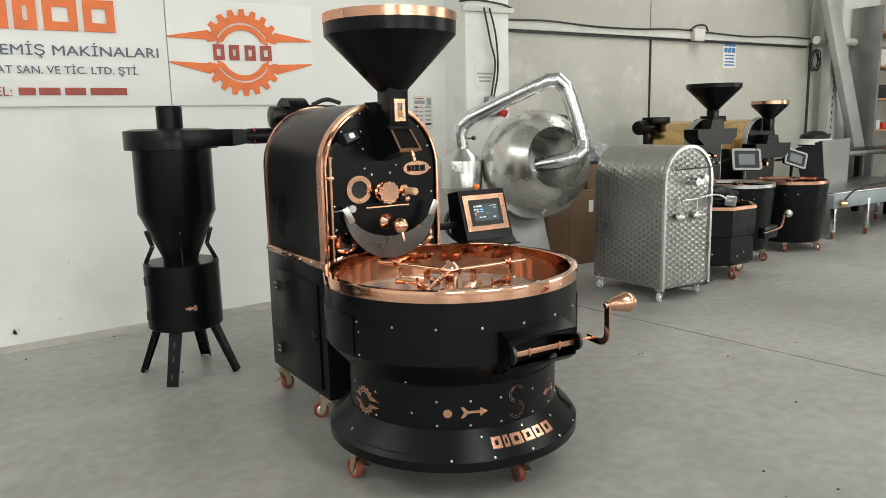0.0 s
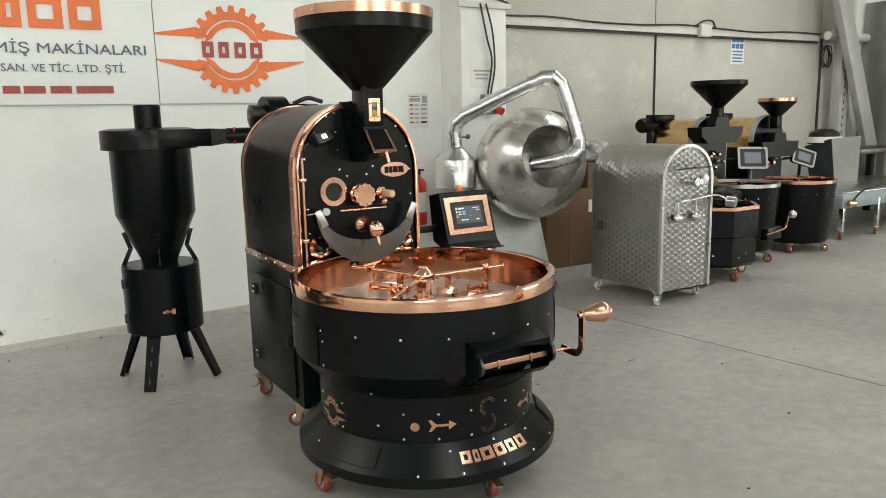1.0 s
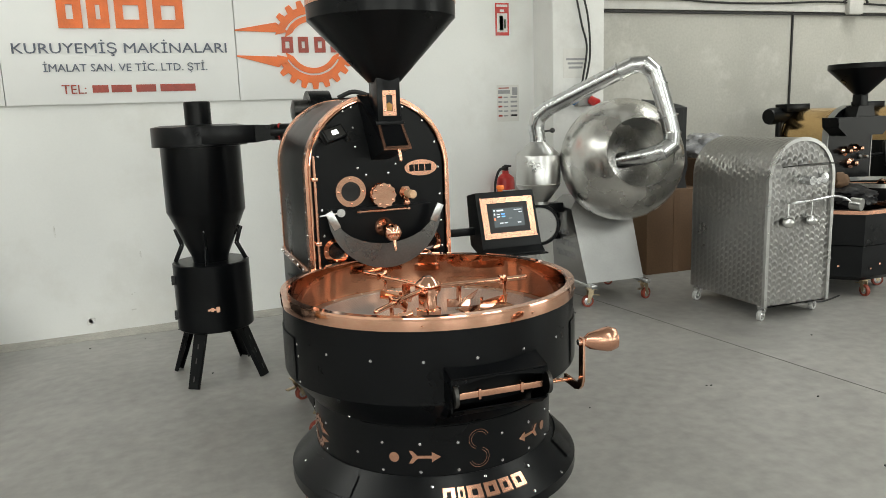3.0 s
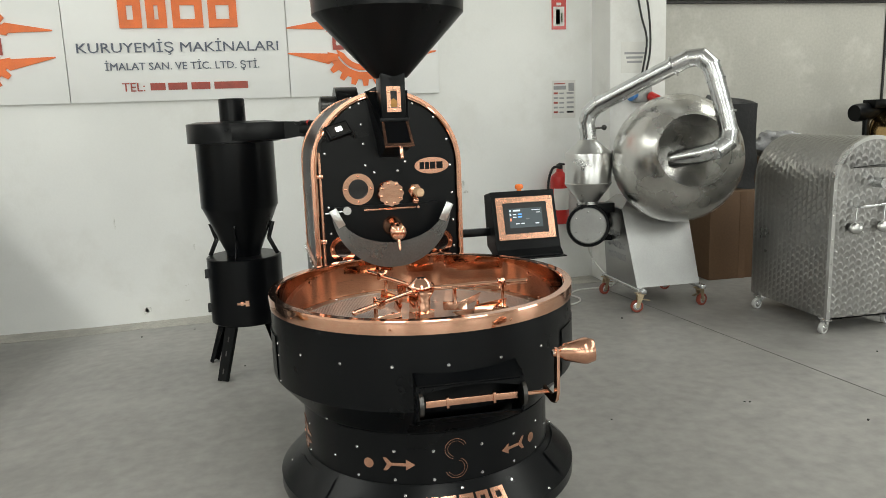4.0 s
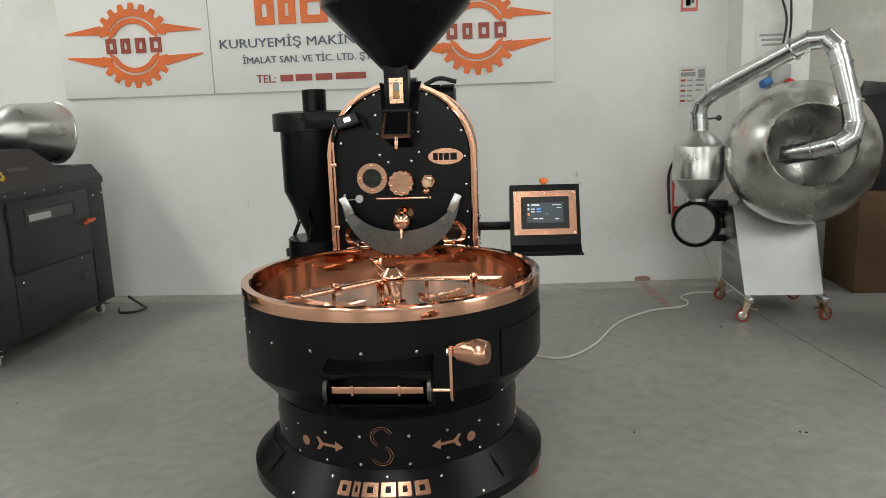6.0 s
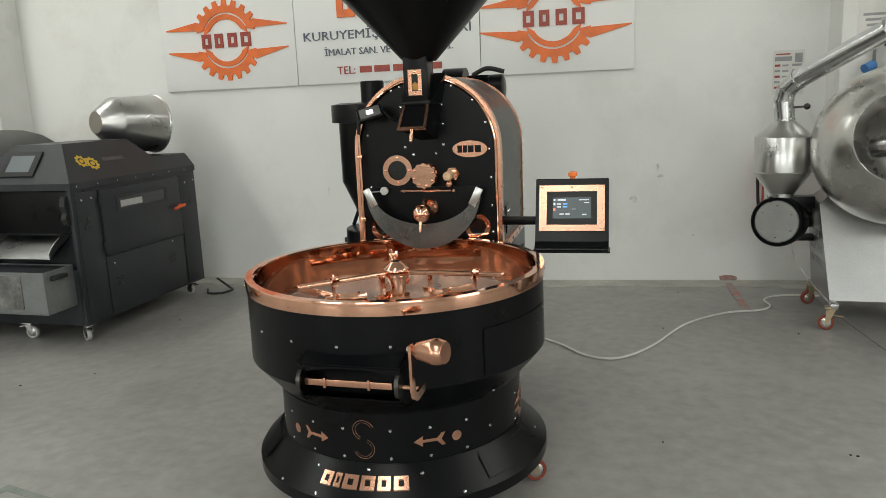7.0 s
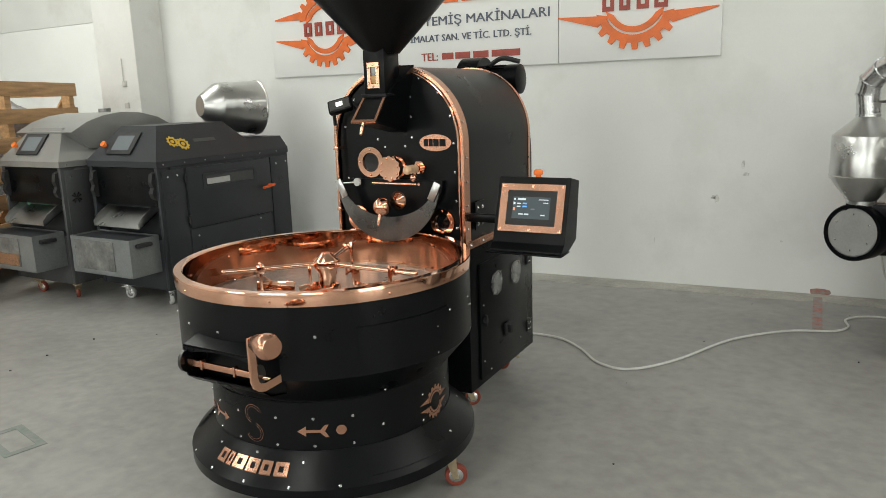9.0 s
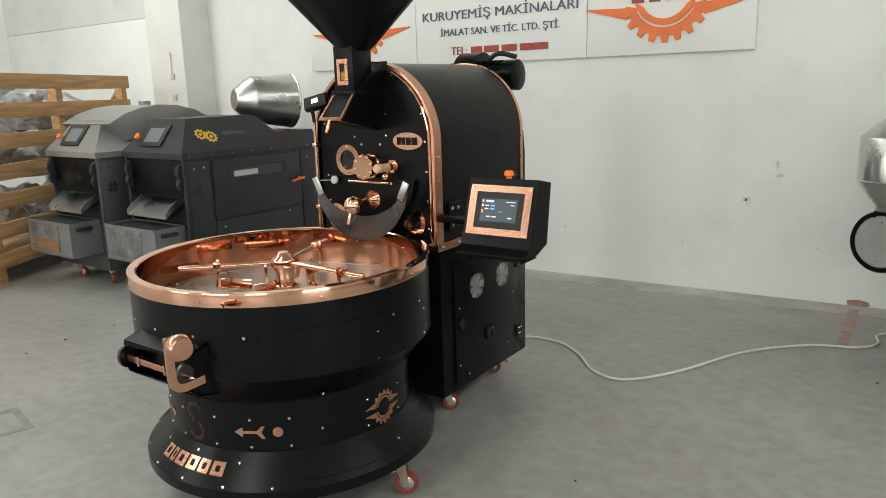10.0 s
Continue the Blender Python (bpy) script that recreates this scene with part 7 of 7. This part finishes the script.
            part("window_pane", bm, GLASS_DARK, dr)
            bm = B()
            box(bm, x1 + 0.0221, x1 + 0.0235, y0 + 0.44, y0 + 0.68, 0.785, 0.83)
            part("window_sheet", bm, WHEEL_GREY, dr)
            bm = B()
            rod(bm, (x1 + 0.02, y0 + 1.12, 0.70), (x1 + 0.05, y0 + 1.12, 0.70), 0.012)
            rod(bm, (x1 + 0.05, y0 + 1.16, 0.70), (x1 + 0.055, y0 + 1.02, 0.685), 0.012)
            part("latch", bm, RED_PLASTIC, dr, "orange-red toggle latch")
            for z in (0.54, 0.85):
                bm = B()
                rod(bm, (x1 + 0.016, y0 + 0.245, z - 0.03), (x1 + 0.016, y0 + 0.245, z + 0.03), 0.013, 10)
                part("hinge", bm, BLACK_SOFT, dr)
    for yy, zz in ((0.105, 0.715), (1.28, 0.72), (0.36, 0.27), (0.98, 0.30)):
        bm = vent(B(), Matrix(((0, 0, 1, x1 + 0.0085), (1, 0, 0, y0 + yy), (0, 1, 0, zz), (0, 0, 0, 1))))
        part("vent", bm, GLASS_DARK, ob)
    repeat("bolt", BIG_BOLT, ob, [aim((x1 + 0.008, y0 + yy, zz), (9, y0 + yy, zz)) for yy, zz in ((0.08, 0.88), (0.17, 0.885), (1.24, 0.87), (1.36, 0.88), (0.32, 0.40), (1.0, 0.43))])
    repeat("bolt", BOLT_MESH, ob, [aim((x1 + 0.012, y0 + yy, zz), (9, y0 + yy, zz)) for yy in (0.05, 0.25, 0.45, 0.65, 0.85, 1.05, 1.25) for zz in (0.975,)])
    bm = B()
    if not dome_top:
        return wheels(ob, x0, x1, y0, y1, WHEEL_GREY)
    slab(bm, circle(0.03, 16, -0.22, 0), 0.0, 0.002, facing(xc, y0 + 0.004, 0.66) @ pose(0, 0, -0.08))
    slab(bm, rect(-0.16, 0.06, -0.016, 0.016), 0.0, 0.002, facing(xc, y0 + 0.004, 0.66) @ pose(0, 0, -0.08))
    part("emblem_bar", bm, GREEN, ob)
    return wheels(ob, x0, x1, y0, y1, WHEEL)


nut_machine(-1.52, -0.745, 4.45, 5.85, GREY_PAINT, GREY_PAINT, "anthracite nut roasting machine with touch screen, bin and steel feed drum", False, False)
nut_machine(-2.41, -1.635, 4.28, 5.72, BODY_GREY, HOOD_GREY, "grey steel nut roasting machine with domed cover and nut bin", True, True)

# ---- crate ----
crate = thing("wooden_crate", "open slatted pine crate filled with grey plastic-wrapped goods", "crate", pose(-3.50, 5.77, 0, 0, 0, -61.9), local=True)
rnd = random.Random(4)
for row in range(7):
    z = 1.515 - row * 0.245
    bm = B()
    box(bm, 0.0 + rnd.uniform(-0.02, 0.02), 2.5, -0.024, 0.0, z, z + 0.13, 0.003, pose(0, 0, 0, 0, rnd.uniform(-0.3, 0.3), 0))
    part("slat", bm, WOOD, crate)
    bm = B()
    box(bm, 0.0, 0.024, -1.0, -0.02, z, z + 0.13, 0.003)
    part("slat", bm, WOOD, crate)
for px, py in ((0.05, -0.07), (1.15, -0.07), (2.2, -0.07), (0.05, -0.95), (1.15, -0.95), (2.2, -0.95)):
    bm = B()
    box(bm, px - 0.045, px + 0.045, py - 0.04, py + 0.045, -0.087, 1.63, 0.003)
    part("post", bm, WOOD, crate)
bm = B()
box(bm, 0.0, 2.5, -1.0, -0.03, 0.04, 0.07)
part("deck", bm, WOOD, crate)
bm = B()
box(bm, -0.9, 0.9, -0.02, 0.0, -0.05, 0.05, 0.003, Matrix.Translation((0.62, -0.14, 0.95)) @ pose(0, 0, 0, 0, 38, 0))
part("brace", bm, WOOD, crate)
crate_m = pose(-3.50, 5.77, 0, 0, 0, -61.9)
for k, (lx, lz, s) in enumerate(((0.35, 1.28, 0.28), (0.85, 1.33, 0.3), (0.45, 0.95, 0.3), (1.0, 0.9, 0.32), (0.4, 0.5, 0.33), (1.1, 0.4, 0.33), (1.7, 1.1, 0.36), (1.7, 0.45, 0.36))):
    c = crate_m @ Vector((lx, -0.55, lz - 0.02))
    crumpled("wrapped_parcel", c, (s, s * 0.9, s * 0.75), WRAP, "grey plastic-wrapped goods packed in the crate", "parcel", 11 + k)
bm = B()
box(bm, 0.55, 0.85, -0.9, -0.85, 0.9, 1.6, 0.01, crate_m)
solid("blue_sheet", bm, BLUEGREY, "blue-grey sheet standing in the crate", "sheet")
for z in (1.62, 1.40):
    bm = B()
    box(bm, -2.99, -2.93, 5.955, 5.979, z - 0.03, z + 0.03, 0.004)
    rod(bm, (-2.96, 5.955, z + 0.02), (-2.96, 5.955, z + 0.25), 0.006) if z > 1.5 else None
    solid("wall_socket", bm, TRUNK, "small pale socket fixed to the pillar", "socket", group="pillar sockets")
